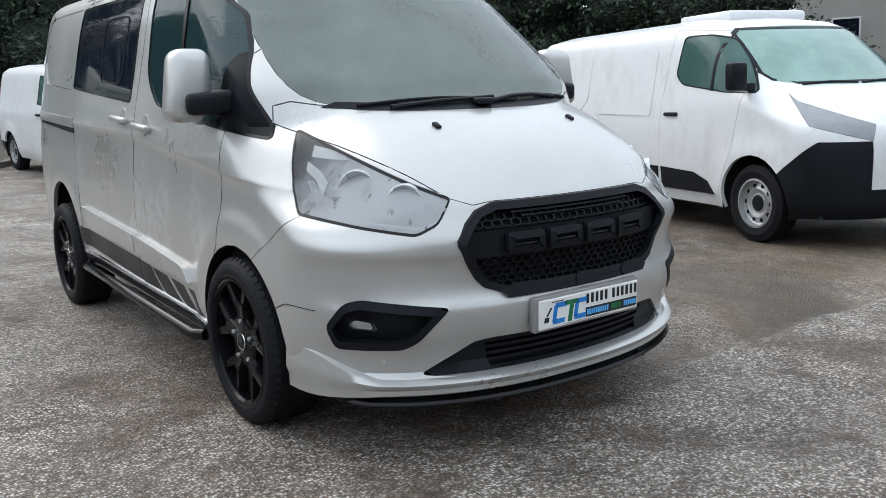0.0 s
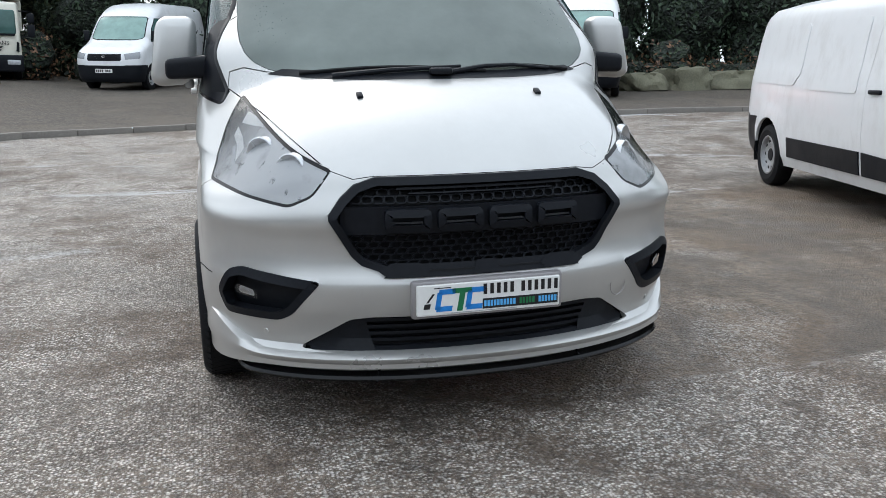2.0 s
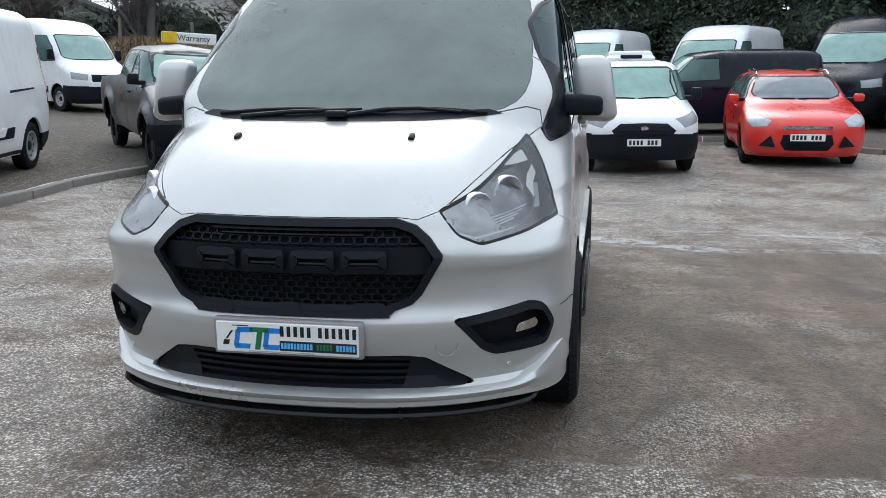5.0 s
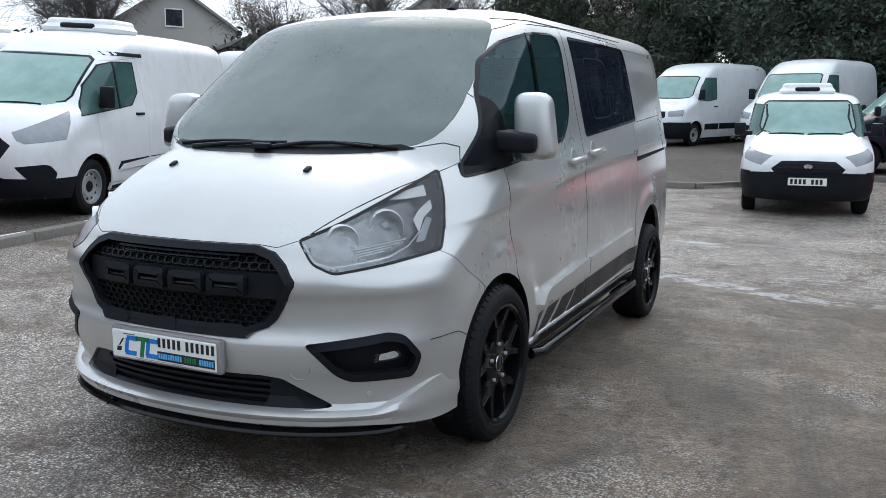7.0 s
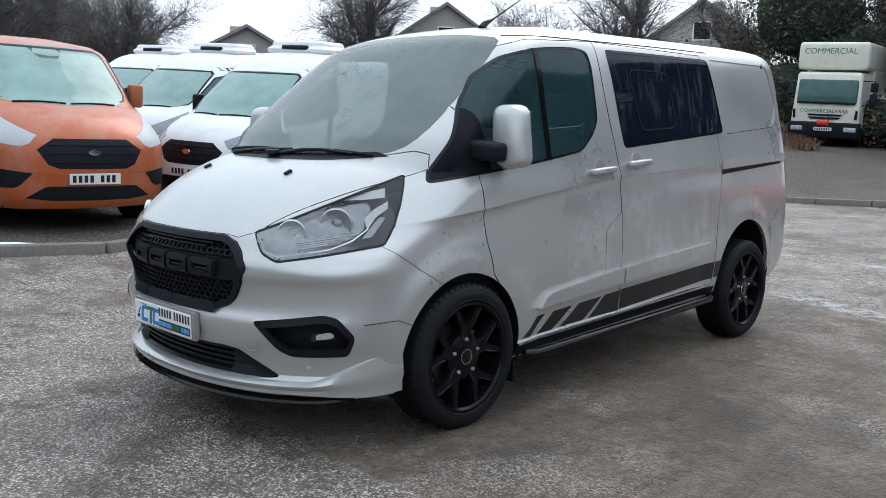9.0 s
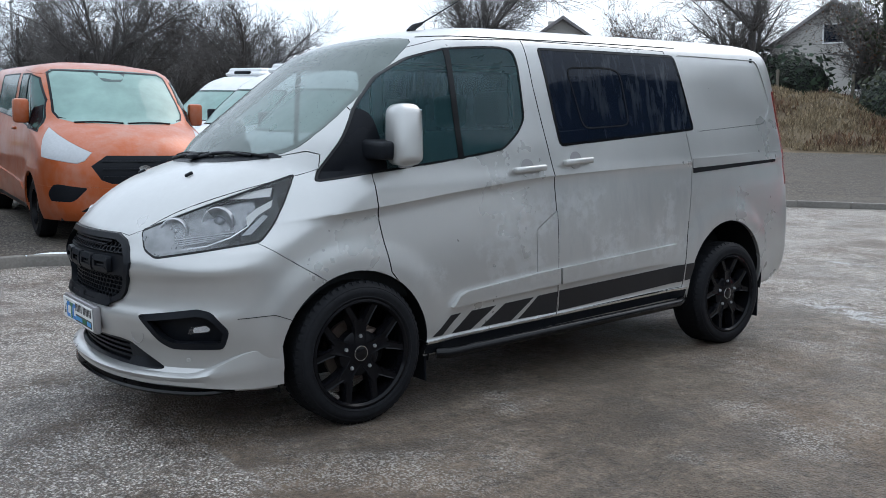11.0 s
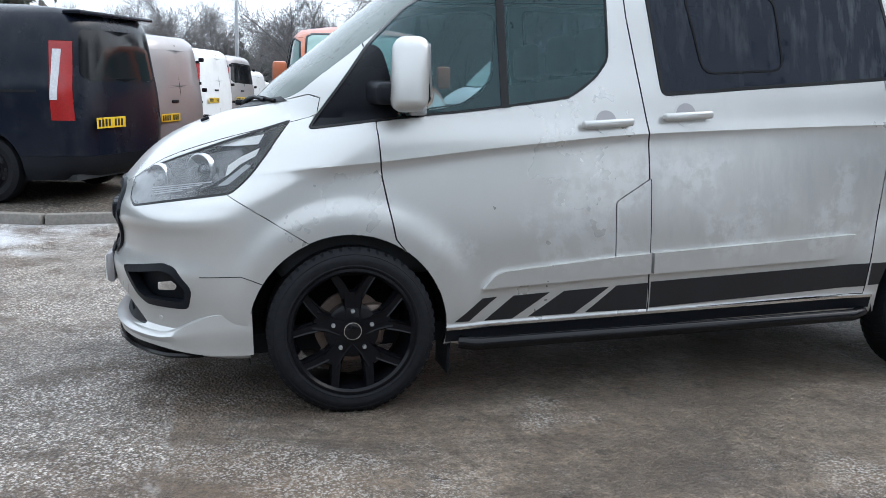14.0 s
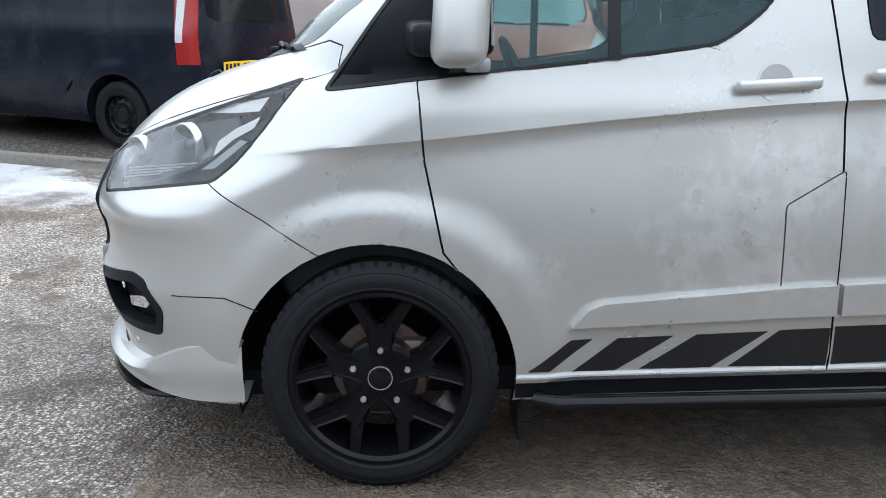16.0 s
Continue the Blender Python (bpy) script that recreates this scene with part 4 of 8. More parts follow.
        frosted = add_mix(ns, ls, add_ramp(ns, ls, add_noise(ns, ls, 3.1, 7, 0.72), (0.56, 0.0), (0.64, 0.7)), frosted, (0.07, 0.049, 0.034))
        clod = add_noise(ns, ls, 11, 7, 0.75)
        silt = add_ramp(ns, ls, mid, (0.36, (0.13, 0.1, 0.074)), (0.5, (0.19, 0.15, 0.114)), (0.66, (0.25, 0.202, 0.156)))
        silt = add_mix(ns, ls, 1.0, silt, add_ramp(ns, ls, clod, (0.4, 0.66), (0.62, 1.16)), "MULTIPLY")
        silt = add_mix(ns, ls, add_ramp(ns, ls, fine, (0.46, 0.0), (0.64, 0.6)), silt, (0.075, 0.058, 0.044))
        streak = add_noise(ns, ls, 1.1, 7, 0.7, (1.7, 0.5, 1))
        silt = add_mix(ns, ls, add_ramp(ns, ls, streak, (0.49, 0.0), (0.57, 0.6)), silt, (0.07, 0.054, 0.041))
        silt = add_mix(ns, ls, add_ramp(ns, ls, add_noise(ns, ls, 2.2, 7, 0.72), (0.56, 0.0), (0.68, 0.35)), silt, (0.33, 0.285, 0.235))
        silt = add_mix(ns, ls, add_mix(ns, ls, 1.0, grit, add_ramp(ns, ls, broad, (0.4, 0.12), (0.6, 0.45)), "MULTIPLY"), silt, (0.45, 0.42, 0.38))
        for run in ((1.16, -0.75, 1.56, 0.35, 0.1, 0.75), (1.8, -0.74, 1.36, -0.05, 0.09, 0.75), (1.4, -0.3, 1.5, 1.3, 0.09, 0.45), (3.1, 4.6, 3.1, 9.8, 0.1, 0.6), (4.3, 4.4, 4.45, 9.6, 0.1, 0.6), (2.2, 3.6, 4.2, 6.6, 0.12, 0.5), (2.5, -1.4, 1.9, 3.6, 0.11, 0.6), (3.7, -1.2, 3.0, 4.2, 0.11, 0.6), (1.5, 1.0, 4.4, 2.3, 0.1, 0.5)):
            silt = add_mix(ns, ls, mark(*run), silt, (0.07, 0.056, 0.046))
        edge = band(1, -0.6, -0.575)
        slab_area = add_mix(ns, ls, 1.0, add_mix(ns, ls, 1.0, edge, band(1, 4.6, 5.3, False), "MULTIPLY"), band(0, -0.1, 0.9), "MULTIPLY")
        lip_line = add_mix(ns, ls, 1.0, band(1, -0.625, -0.61), band(1, -0.58, -0.565, False, 0.25), "MULTIPLY")
        lip_line = add_mix(ns, ls, 1.0, lip_line, band(0, -0.1, 0.9), "MULTIPLY")
        lip_line = add_mix(ns, ls, 1.0, lip_line, add_ramp(ns, ls, add_noise(ns, ls, 14, 5, 0.7), (0.5, 0.0), (0.64, 0.4)), "MULTIPLY")
        rubble = add_noise(ns, ls, 24, 8, 0.82)
        silt = add_mix(ns, ls, 1.0, silt, add_ramp(ns, ls, rubble, (0.4, (0.6, 0.57, 0.54)), (0.5, (0.98, 0.95, 0.91)), (0.6, (1.38, 1.33, 1.26))), "MULTIPLY")
        frosted = add_mix(ns, ls, 1.0, frosted, add_ramp(ns, ls, rubble, (0.4, 0.6), (0.5, 1.12), (0.6, 1.6)), "MULTIPLY")
        wet = add_ramp(ns, ls, add_noise(ns, ls, 0.62, 8, 0.72), (0.52, 0.0), (0.6, 0.48))
        silt = add_mix(ns, ls, wet, silt, (0.062, 0.05, 0.041))
        pits = add_ramp(ns, ls, add_noise(ns, ls, 7.5, 5, 0.7), (0.61, 0.0), (0.645, 0.75))
        silt = add_mix(ns, ls, pits, silt, (0.045, 0.035, 0.027))
        rust = add_ramp(ns, ls, add_noise(ns, ls, 0.42, 7, 0.68), (0.5, 0.0), (0.6, 0.5))
        silt = add_mix(ns, ls, rust, silt, add_mix(ns, ls, 1.0, (0.18, 0.124, 0.08), add_ramp(ns, ls, rubble, (0.4, 0.6), (0.6, 1.35)), "MULTIPLY"))
        hoar = add_ramp(ns, ls, add_noise(ns, ls, 0.95, 8, 0.74), (0.51, 0.0), (0.62, 0.55))
        silt = add_mix(ns, ls, add_mix(ns, ls, 1.0, add_mix(ns, ls, 1.0, speck, grit, "SCREEN"), hoar, "MULTIPLY"), silt, pale)
        stones, bits = chips(21, 0.9, 0.93)
        bits = add_mix(ns, ls, 1.0, bits, add_ramp(ns, ls, stones.outputs["Distance"], (0.1, 1.0), (0.2, 0.0)), "MULTIPLY")
        silt = add_mix(ns, ls, bits, silt, (0.05, 0.04, 0.032))
        col = add_mix(ns, ls, slab_area, frosted, silt)
        col = add_mix(ns, ls, lip_line, col, (0.5, 0.48, 0.45))
        ice = add_ramp(ns, ls, add_noise(ns, ls, 0.75, 7, 0.7, (0.45, 1.5, 1)), (0.6, 0.0), (0.65, 0.8))
        col = add_mix(ns, ls, add_mix(ns, ls, 1.0, ice, band(1, 3.6, 4.8), "MULTIPLY"), col, (0.52, 0.53, 0.54))
        ice = add_ramp(ns, ls, add_noise(ns, ls, 0.6, 7, 0.7), (0.4, 0.0), (0.5, 0.9))
        ice = add_mix(ns, ls, 1.0, ice, add_mix(ns, ls, 1.0, band(0, -3.2, -1.6, False, 3.5), band(1, -1.4, 0.4, False, 3.0), "MULTIPLY"), "MULTIPLY")
        col = add_mix(ns, ls, ice, col, (0.7, 0.72, 0.75))
        broken = add_ramp(ns, ls, add_noise(ns, ls, 6.0, 7, 0.75), (0.47, 0.0), (0.55, 0.85))
        for x0, y0, x1, y1, half, strength in ((0.2, 4.95, 2.4, 4.0, 0.16, 1.0), (1.9, 4.1, 4.6, 4.4, 0.1, 0.8), (4.3, 7.6, 6.6, 6.6, 0.14, 1.0), (5.6, 3.4, 10.5, 5.2, 0.1, 0.7), (-1.4, 3.2, -4.2, 2.6, 0.12, 0.9)):
            line = add_mix(ns, ls, 1.0, mark(x0, y0, x1, y1, half, strength), broken, "MULTIPLY")
            col = add_mix(ns, ls, line, col, (0.74, 0.76, 0.78))
        dull = add_ramp(ns, ls, add_noise(ns, ls, 0.9, 4), (0.42, 0.34), (0.58, 0.66))
        ls.new(add_mix(ns, ls, add_mix(ns, ls, 1.0, wet, slab_area, "MULTIPLY"), dull, (0.26, 0.26, 0.26)), b.inputs["Roughness"])
        hgt = add_mix(ns, ls, 0.5, small.outputs["Distance"], fine)
        add_bump(ns, ls, b, hgt, 1.0, 0.026)
    else:
        small, speck = chips(44, 0.55, 0.9)
        col = add_mix(ns, ls, speck, (0.042, 0.035, 0.029), (0.17, 0.148, 0.122))
        col = add_mix(ns, ls, add_ramp(ns, ls, mid, (0.45, 0.0), (0.7, 0.65)), col, (0.085, 0.064, 0.044))
        col = add_mix(ns, ls, add_ramp(ns, ls, broad, (0.5, 0.0), (0.62, 0.5)), col, (0.12, 0.1, 0.08))
        b.inputs["Roughness"].default_value = 0.9
        add_bump(ns, ls, b, add_mix(ns, ls, 0.5, small.outputs["Distance"], fine), 0.5, 0.02)
    ls.new(col, b.inputs["Base Color"])
    return m


TARMAC, GRAVEL = ground_material("frosted_worn_tarmac", "tarmac"), ground_material("dark_gravel", "gravel")
solid("ground", yard_sheet([lambda k, i=i: k * i / 22 + (0.02 if i == 22 else 0) for i in range(1, 23)], 0.0), TARMAC, "worn grey-brown tarmac with frost and damp patches", "ground", kind="structure")
solid("gravel_ground", yard_sheet([lambda k: k + 0.08, lambda k: k + 1, lambda k: k + 3, lambda k: k + 7, lambda k: k + 14, lambda k: k + 26, lambda k: k + 45, lambda k: k + 90, lambda k: k + 300, lambda k: k + 1500], 0.09), GRAVEL, "dark gravel parking ground beyond the kerb", "ground", kind="structure")


# ---- kerb stones round the yard ----
CONCRETE = plain("weathered_concrete", (0.2, 0.185, 0.165), 0.88, vary=0.3, scale=6, bump=0.4)
kerb = tagged(new("kerb"), "row of weathered concrete kerb stones", "kerb", kind="structure")
a = math.radians(38)
while a < math.radians(242):
    r = kerb_at(a)
    b = a + 0.9 / r
    p, q = (Vector((KC[0] + kerb_at(t) * math.cos(t), KC[1] + kerb_at(t) * math.sin(t), 0)) for t in (a, b))
    z = (terrain(p.x, p.y) + terrain(q.x, q.y)) / 2
    d = (q - p).normalized()
    bm = bmesh.new()
    L = (q - p).length - 0.012
    box(bm, -L / 2, L / 2, -0.075, 0.075, -0.12, 0.105 + random.uniform(-0.012, 0.008), 0.02, 2)
    stone = part("kerb_stone", bm, CONCRETE, kerb)
    slope = math.atan2(terrain(q.x, q.y) - terrain(p.x, p.y), L)
    stone.matrix_local = Matrix.Translation(((p.x + q.x) / 2, (p.y + q.y) / 2, z)) @ Matrix.Rotation(math.atan2(d.y, d.x) + random.uniform(-0.02, 0.02), 4, "Z") @ Matrix.Rotation(-slope, 4, "Y")
    a = b

# ---- wheels of the silver van ----
for m in (1, -1):
    for y in (0.0, 2.933):
        at = Matrix.Translation((m * 0.862, y, 0.346))
        alloy_wheel(VAN, at if m > 0 else at @ Matrix.Rotation(math.pi, 4, "Z"))


# ---- fittings of the silver van ----
from mathutils.bvhtree import BVHTree


def dense(poly, step=0.04):
    out = []
    for p, q in zip(poly, poly[1:] + poly[:1]):
        n = max(1, int((Vector(q) - Vector(p)).length / step))
        out += [(p[0] + (q[0] - p[0]) * i / n, p[1] + (q[1] - p[1]) * i / n) for i in range(n)]
    return out


def whole(half):
    """The full outline of a half given from the middle outwards and back."""
    pts = [p for p in half if p[0] > 0.0]
    return [(-a, b) for a, b in pts[::-1]] + pts


SURFACE = BVHTree.FromBMesh(shell_bm)


def on_nose(a, b, d):
    hit = SURFACE.ray_cast(Vector((abs(a), -4, b)), Vector((0, 1, 0)))[0]
    return Vector((a, (hit.y if hit else hero.y_at(a, b)) - d, b))


def on_side(m):
    def at(a, b, d):
        hit = SURFACE.ray_cast(Vector((4, a, b)), Vector((-1, 0, 0)))[0]
        return Vector((m * ((hit.x if hit else hero.x_at(a, b)) + d), a, b))
    return at


def corner(a, z):
    """The place on the nose's corner where x + y is a."""
    way = Vector((-1, 1, 0)).normalized()
    return SURFACE.ray_cast(Vector((a / 2 + 3, a / 2 - 3, z)), way)[0]


OUT = Vector((0.72, -0.69, 0.0)).normalized()


def on_corner(m):
    def at(a, b, d):
        p = corner(a, b) + OUT * d
        return Vector((m * p.x, p.y, p.z))
    return at


def ring_on(poly, width, depth, lift, place, step=0.04):
    o = dense(poly, step)
    i = grown(o, -width)
    bm = bmesh.new()
    frame_of(bm, o, i, depth, lambda a, b, d: place(a, b, d + lift))
    return tidy(bm)


def sheet_on(poly, lift, place, step=0.05):
    """A sheet laid on the body at a depth."""
    bm = bmesh.new()
    bm.faces.new([bm.verts.new((a, b, 0)) for a, b in poly])
    for ax in (0, 1):
        v = min(p[ax] for p in poly) + step
        while v < max(p[ax] for p in poly) - 0.005:
            no = Vector((1, 0, 0)) if ax == 0 else Vector((0, 1, 0))
            bmesh.ops.bisect_plane(bm, geom=bm.verts[:] + bm.edges[:] + bm.faces[:], plane_co=no * v, plane_no=no, dist=1e-5)
            v += step
    bmesh.ops.triangulate(bm, faces=bm.faces)
    for v in bm.verts:
        v.co = place(v.co.x, v.co.y, lift)
    return tidy(bm)


def bars_on(rects, depth, lift, place, step=0.05):
    bm = bmesh.new()
    for a0, a1, b0, b1 in rects:
        slab(bm, dense([(a0, b0), (a1, b0), (a1, b1), (a0, b1)], step), depth, lambda a, b, d: place(a, b, d + lift))
    bmesh.ops.triangulate(bm, faces=[f for f in bm.faces if len(f.verts) > 4])
    return tidy(bm)


# grille
G = whole(GRILLE)
grille = van_part("grille", ring_on(G, 0.026, 0.03, -0.018, on_nose), BLACK, "satin black grille frame")
van_part("backing", sheet_on(grown(G, 0.004), -0.045, on_nose), GAP, "", grille)
inner = grown(G, -0.02)
bm = bmesh.new()
hw, hh = 0.0235, 0.0125
for row in range(-1, 30):
    for col in range(-24, 25):
        cx, cz = (col + 0.5 * (row % 2)) * hw * 1.62, 0.645 + row * hh * 1.78
        if not inside(inner, cx, cz) or 0.765 < cz < 0.872 or cz < 0.664 or 0.905 < cz and abs(cx) < 0.33 and cz > 0.928:
            continue
        hexa = [(cx + hw * x, cz + hh * y) for x, y in ((1, 0), (0.55, 1), (-0.55, 1), (-1, 0), (-0.55, -1), (0.55, -1))]
        hexi = [(cx + (a - cx) * 0.84, cz + (b - cz) * 0.78) for a, b in hexa]
        frame_of(bm, hexa, hexi, 0.012, lambda a, b, d: on_nose(a, b, d - 0.03))
tagged(van_part("honeycomb", tidy(bm), BLACK, "black honeycomb mesh", grille), kind="stuff")
van_part("cross_bar", bars_on([(-0.49, 0.49, 0.772, 0.868)], 0.018, -0.034, on_nose), BLACK, "", grille)
for cx in (-0.27, -0.09, 0.09, 0.27):
    van_part("raised_block", ring_on(rounded([(cx - 0.078, 0.782), (cx + 0.078, 0.782), (cx + 0.078, 0.86), (cx - 0.078, 0.86)], 0.02), 0.026, 0.022, -0.02, on_nose), BLACK, "", grille)
    van_part("block_infill", bars_on([(cx - 0.05, cx + 0.05, 0.812, 0.818)], 0.004, -0.014, on_nose), LAMPDARK, "", grille)
van_part("top_bar", bars_on([(-0.30, 0.30, 0.922, 0.93), (-0.26, 0.26, 0.908, 0.912)], 0.016, -0.022, on_nose), BLACK, "", grille)
van_part("lower_bar", sheet_on([(-0.36, 0.628), (0.36, 0.628), (0.32, 0.655), (0.29, 0.672), (-0.29, 0.672), (-0.32, 0.655)], 0.012, on_nose), BLACK, "", grille)
for m in (1, -1):
    van_part("bar_lug", sheet_on(rounded([(m * 0.2, 0.652), (m * 0.235, 0.678), (m * 0.33, 0.678), (m * 0.375, 0.65), (m * 0.345, 0.63), (m * 0.22, 0.63)], 0.006), 0.019, on_nose), BLACK, "", grille)
van_part("centre_lug", sheet_on(rounded([(-0.05, 0.632), (0.05, 0.632), (0.035, 0.678), (-0.035, 0.678)], 0.006), 0.018, on_nose), BLACK, "", grille)
van_part("bar_slots", bars_on([(-0.27, 0.27, 0.646, 0.652)], 0.003, 0.012, on_nose), GAP, "", grille)

# lower intake and number plate
I = whole(INTAKE)
intake = van_part("lower_intake", sheet_on(grown(I, 0.01), -0.05, on_nose), GAP, "black lower air intake")
for z in (0.358, 0.385, 0.412, 0.44, 0.466):
    w = 0.6 - 0.9 * max(0, z - 0.37)
    van_part("slat", bars_on([(-w, w, z - 0.006, z + 0.006)], 0.02, -0.04, on_nose), BLACK, "", intake)
for m in (1, -1):
    van_part("intake_cheek", sheet_on([(m * 0.38, 0.342), (m * 0.618, 0.364), (m * 0.47, 0.474), (m * 0.42, 0.482)], -0.02, on_nose), BLACK, "", intake)


def plate_art(parent, at, logo=True, ground_mat=None):
    """A plate with its print as plain bars."""
    plate = part("number_plate", (lambda bm: (box(bm, -0.26, 0.26, -0.006, 0.0, -0.055, 0.055, 0.004, 1), bm)[1])(bmesh.new()), ground_mat or PLATE, parent, "plate with plain printed bars")
    plate.matrix_local = at

    def ink(name, polys, mat):
        for poly in polys:
            bm = bmesh.new()
            slab(bm, poly, 0.0015, lambda a, b, d: Vector((a, -0.006 - d, b)))
            part(name, tidy(bm), mat, plate)

    def rect(a0, a1, b0, b1, lean=0.0):
        return [(a0, b0), (a1, b0), (a1 + lean, b1), (a0 + lean, b1)]
    if logo:
        for x0 in (-0.196, -0.088):
            ink("logo_blue", [rect(x0, x0 + 0.018, -0.034, 0.026, 0.01), rect(x0 + 0.004, x0 + 0.06, -0.042, -0.024, 0.003), rect(x0 + 0.014, x0 + 0.072, 0.018, 0.036, 0.003)], BLUE)
        ink("logo_green", [rect(-0.136, -0.066, 0.02, 0.037, 0.003), rect(-0.118, -0.098, -0.044, 0.02, 0.011)], GREEN)
        ink("logo_sketch", [rect(-0.236, -0.214, -0.03, -0.012, 0.004), rect(-0.226, -0.218, -0.008, 0.022, 0.022), rect(-0.2, -0.14, 0.04, 0.043, 0.002)], INK)
        digits = [(-0.022 + i * 0.0245 + (0.016 if i > 4 else 0)) for i in range(11)]
        ink("print_bar", [rect(a, a + 0.013, 0.008, 0.045, 0.0) for a in digits], INK)
        ink("print_band", [rect(-0.025, 0.253, -0.044, -0.008)], INK)
        ink("print_line", [rect(-0.14, 0.1, -0.051, -0.0485)], LAMPGREY)
        for i in range(23):
            if i in (10, 16):
                continue
            bm = bmesh.new()
            slab(bm, rect(-0.02 + i * 0.0118, -0.0115 + i * 0.0118, -0.036, -0.015), 0.0022, lambda a, b, d: Vector((a, -0.0065 - d, b)))
            part("band_bar", tidy(bm), GREEN if 10 < i < 16 else LIGHTBLUE, plate)
    else:
        ink("print_bar", [rect(a, a + 0.036, -0.036, 0.036) for a in (-0.23, -0.172, -0.114, -0.056, 0.052, 0.11, 0.168)], INK)
    return plate


plate_holder = van_part("plate_holder", (lambda bm: (box(bm, -0.275, 0.275, -1.035, -1.0, 0.485, 0.62, 0.012), bm)[1])(bmesh.new()), GREYVAN, "grey plate holder")
plate_art(VAN, BODY @ Matrix.Translation((0, -1.036, 0.553)))

# lip, splitter and their stays
path = []
for i in range(-48, 49):
    t = i / 48
    a = abs(t) * math.pi / 2 * 0.995
    path.append((math.copysign(1, t) if i else 1, a, abs(t)))


def sweep_nose(profile, zc, reach=1.0):
    """A profile of (outwards, height) carried round the nose; profile is a function of how far round it is."""
    bm, rows = bmesh.new(), []
    for sgn, a, t in path:
        if t > reach:
            continue
        k = math.sin(a) ** (2 / hero.n)
        x, y = hero.width(zc) * k, hero.nose(zc) + hero.depth(zc) * (1 - math.cos(a) ** (2 / hero.n))
        nx, ny = math.sin(a) ** 1.2, -(math.cos(a) ** 1.2)
        n = Vector((nx, ny)).normalized()
        rows.append([bm.verts.new((sgn * (x + n.x * o), y + n.y * o, z)) for o, z in profile(t)])
    for p, q in zip(rows, rows[1:]):
        for i in range(len(p) - 1):
            bm.faces.new((p[i], q[i], q[i + 1], p[i + 1]))
    return tidy(bm)


def lip_profile(t):
    up, c = 0.1 * smooth(0.58, 0.9, t), 0.024 * smooth(0.5, 0.9, t)
    return [(-0.03, 0.353 + up), (0.0, 0.351 + up), (0.016, 0.344 + up), (0.027 - 0.006 * (t > 0.7), 0.336 + 0.55 * up), (0.023, 0.325 + 0.25 * up), (0.013, 0.314 + 0.05 * up), (0.012, 0.296 - c), (-0.02, 0.288 - c), (-0.12, 0.29)]


van_part("front_lip", sweep_nose(lip_profile, 0.34), SILVER, "silver sports lip under the bumper")
van_part("splitter", sweep_nose(lambda t: [(-0.22, 0.276), (0.014 - 0.1 * smooth(0.62, 0.95, t), 0.271), (0.02 - 0.1 * smooth(0.62, 0.95, t), 0.261), (0.014 - 0.1 * smooth(0.62, 0.95, t), 0.252), (-0.22, 0.256)], 0.34, 0.8), GLOSSBLACK, "gloss black splitter blade")
van_part("lower_valance", sweep_nose(lambda t: [(-0.06, 0.30), (-0.07, 0.25)], 0.34, 0.85), BLACK)
for x in (-0.36, 0.36):
    bm = bmesh.new()
    tube(bm, [(x, hero.y_at(x, 0.34) + 0.05, 0.315), (x + 0.03 * math.copysign(1, x), hero.y_at(x, 0.34) - 0.012, 0.252)], 0.005)
    van_part("splitter_stay", tidy(bm), GLOSSBLACK)

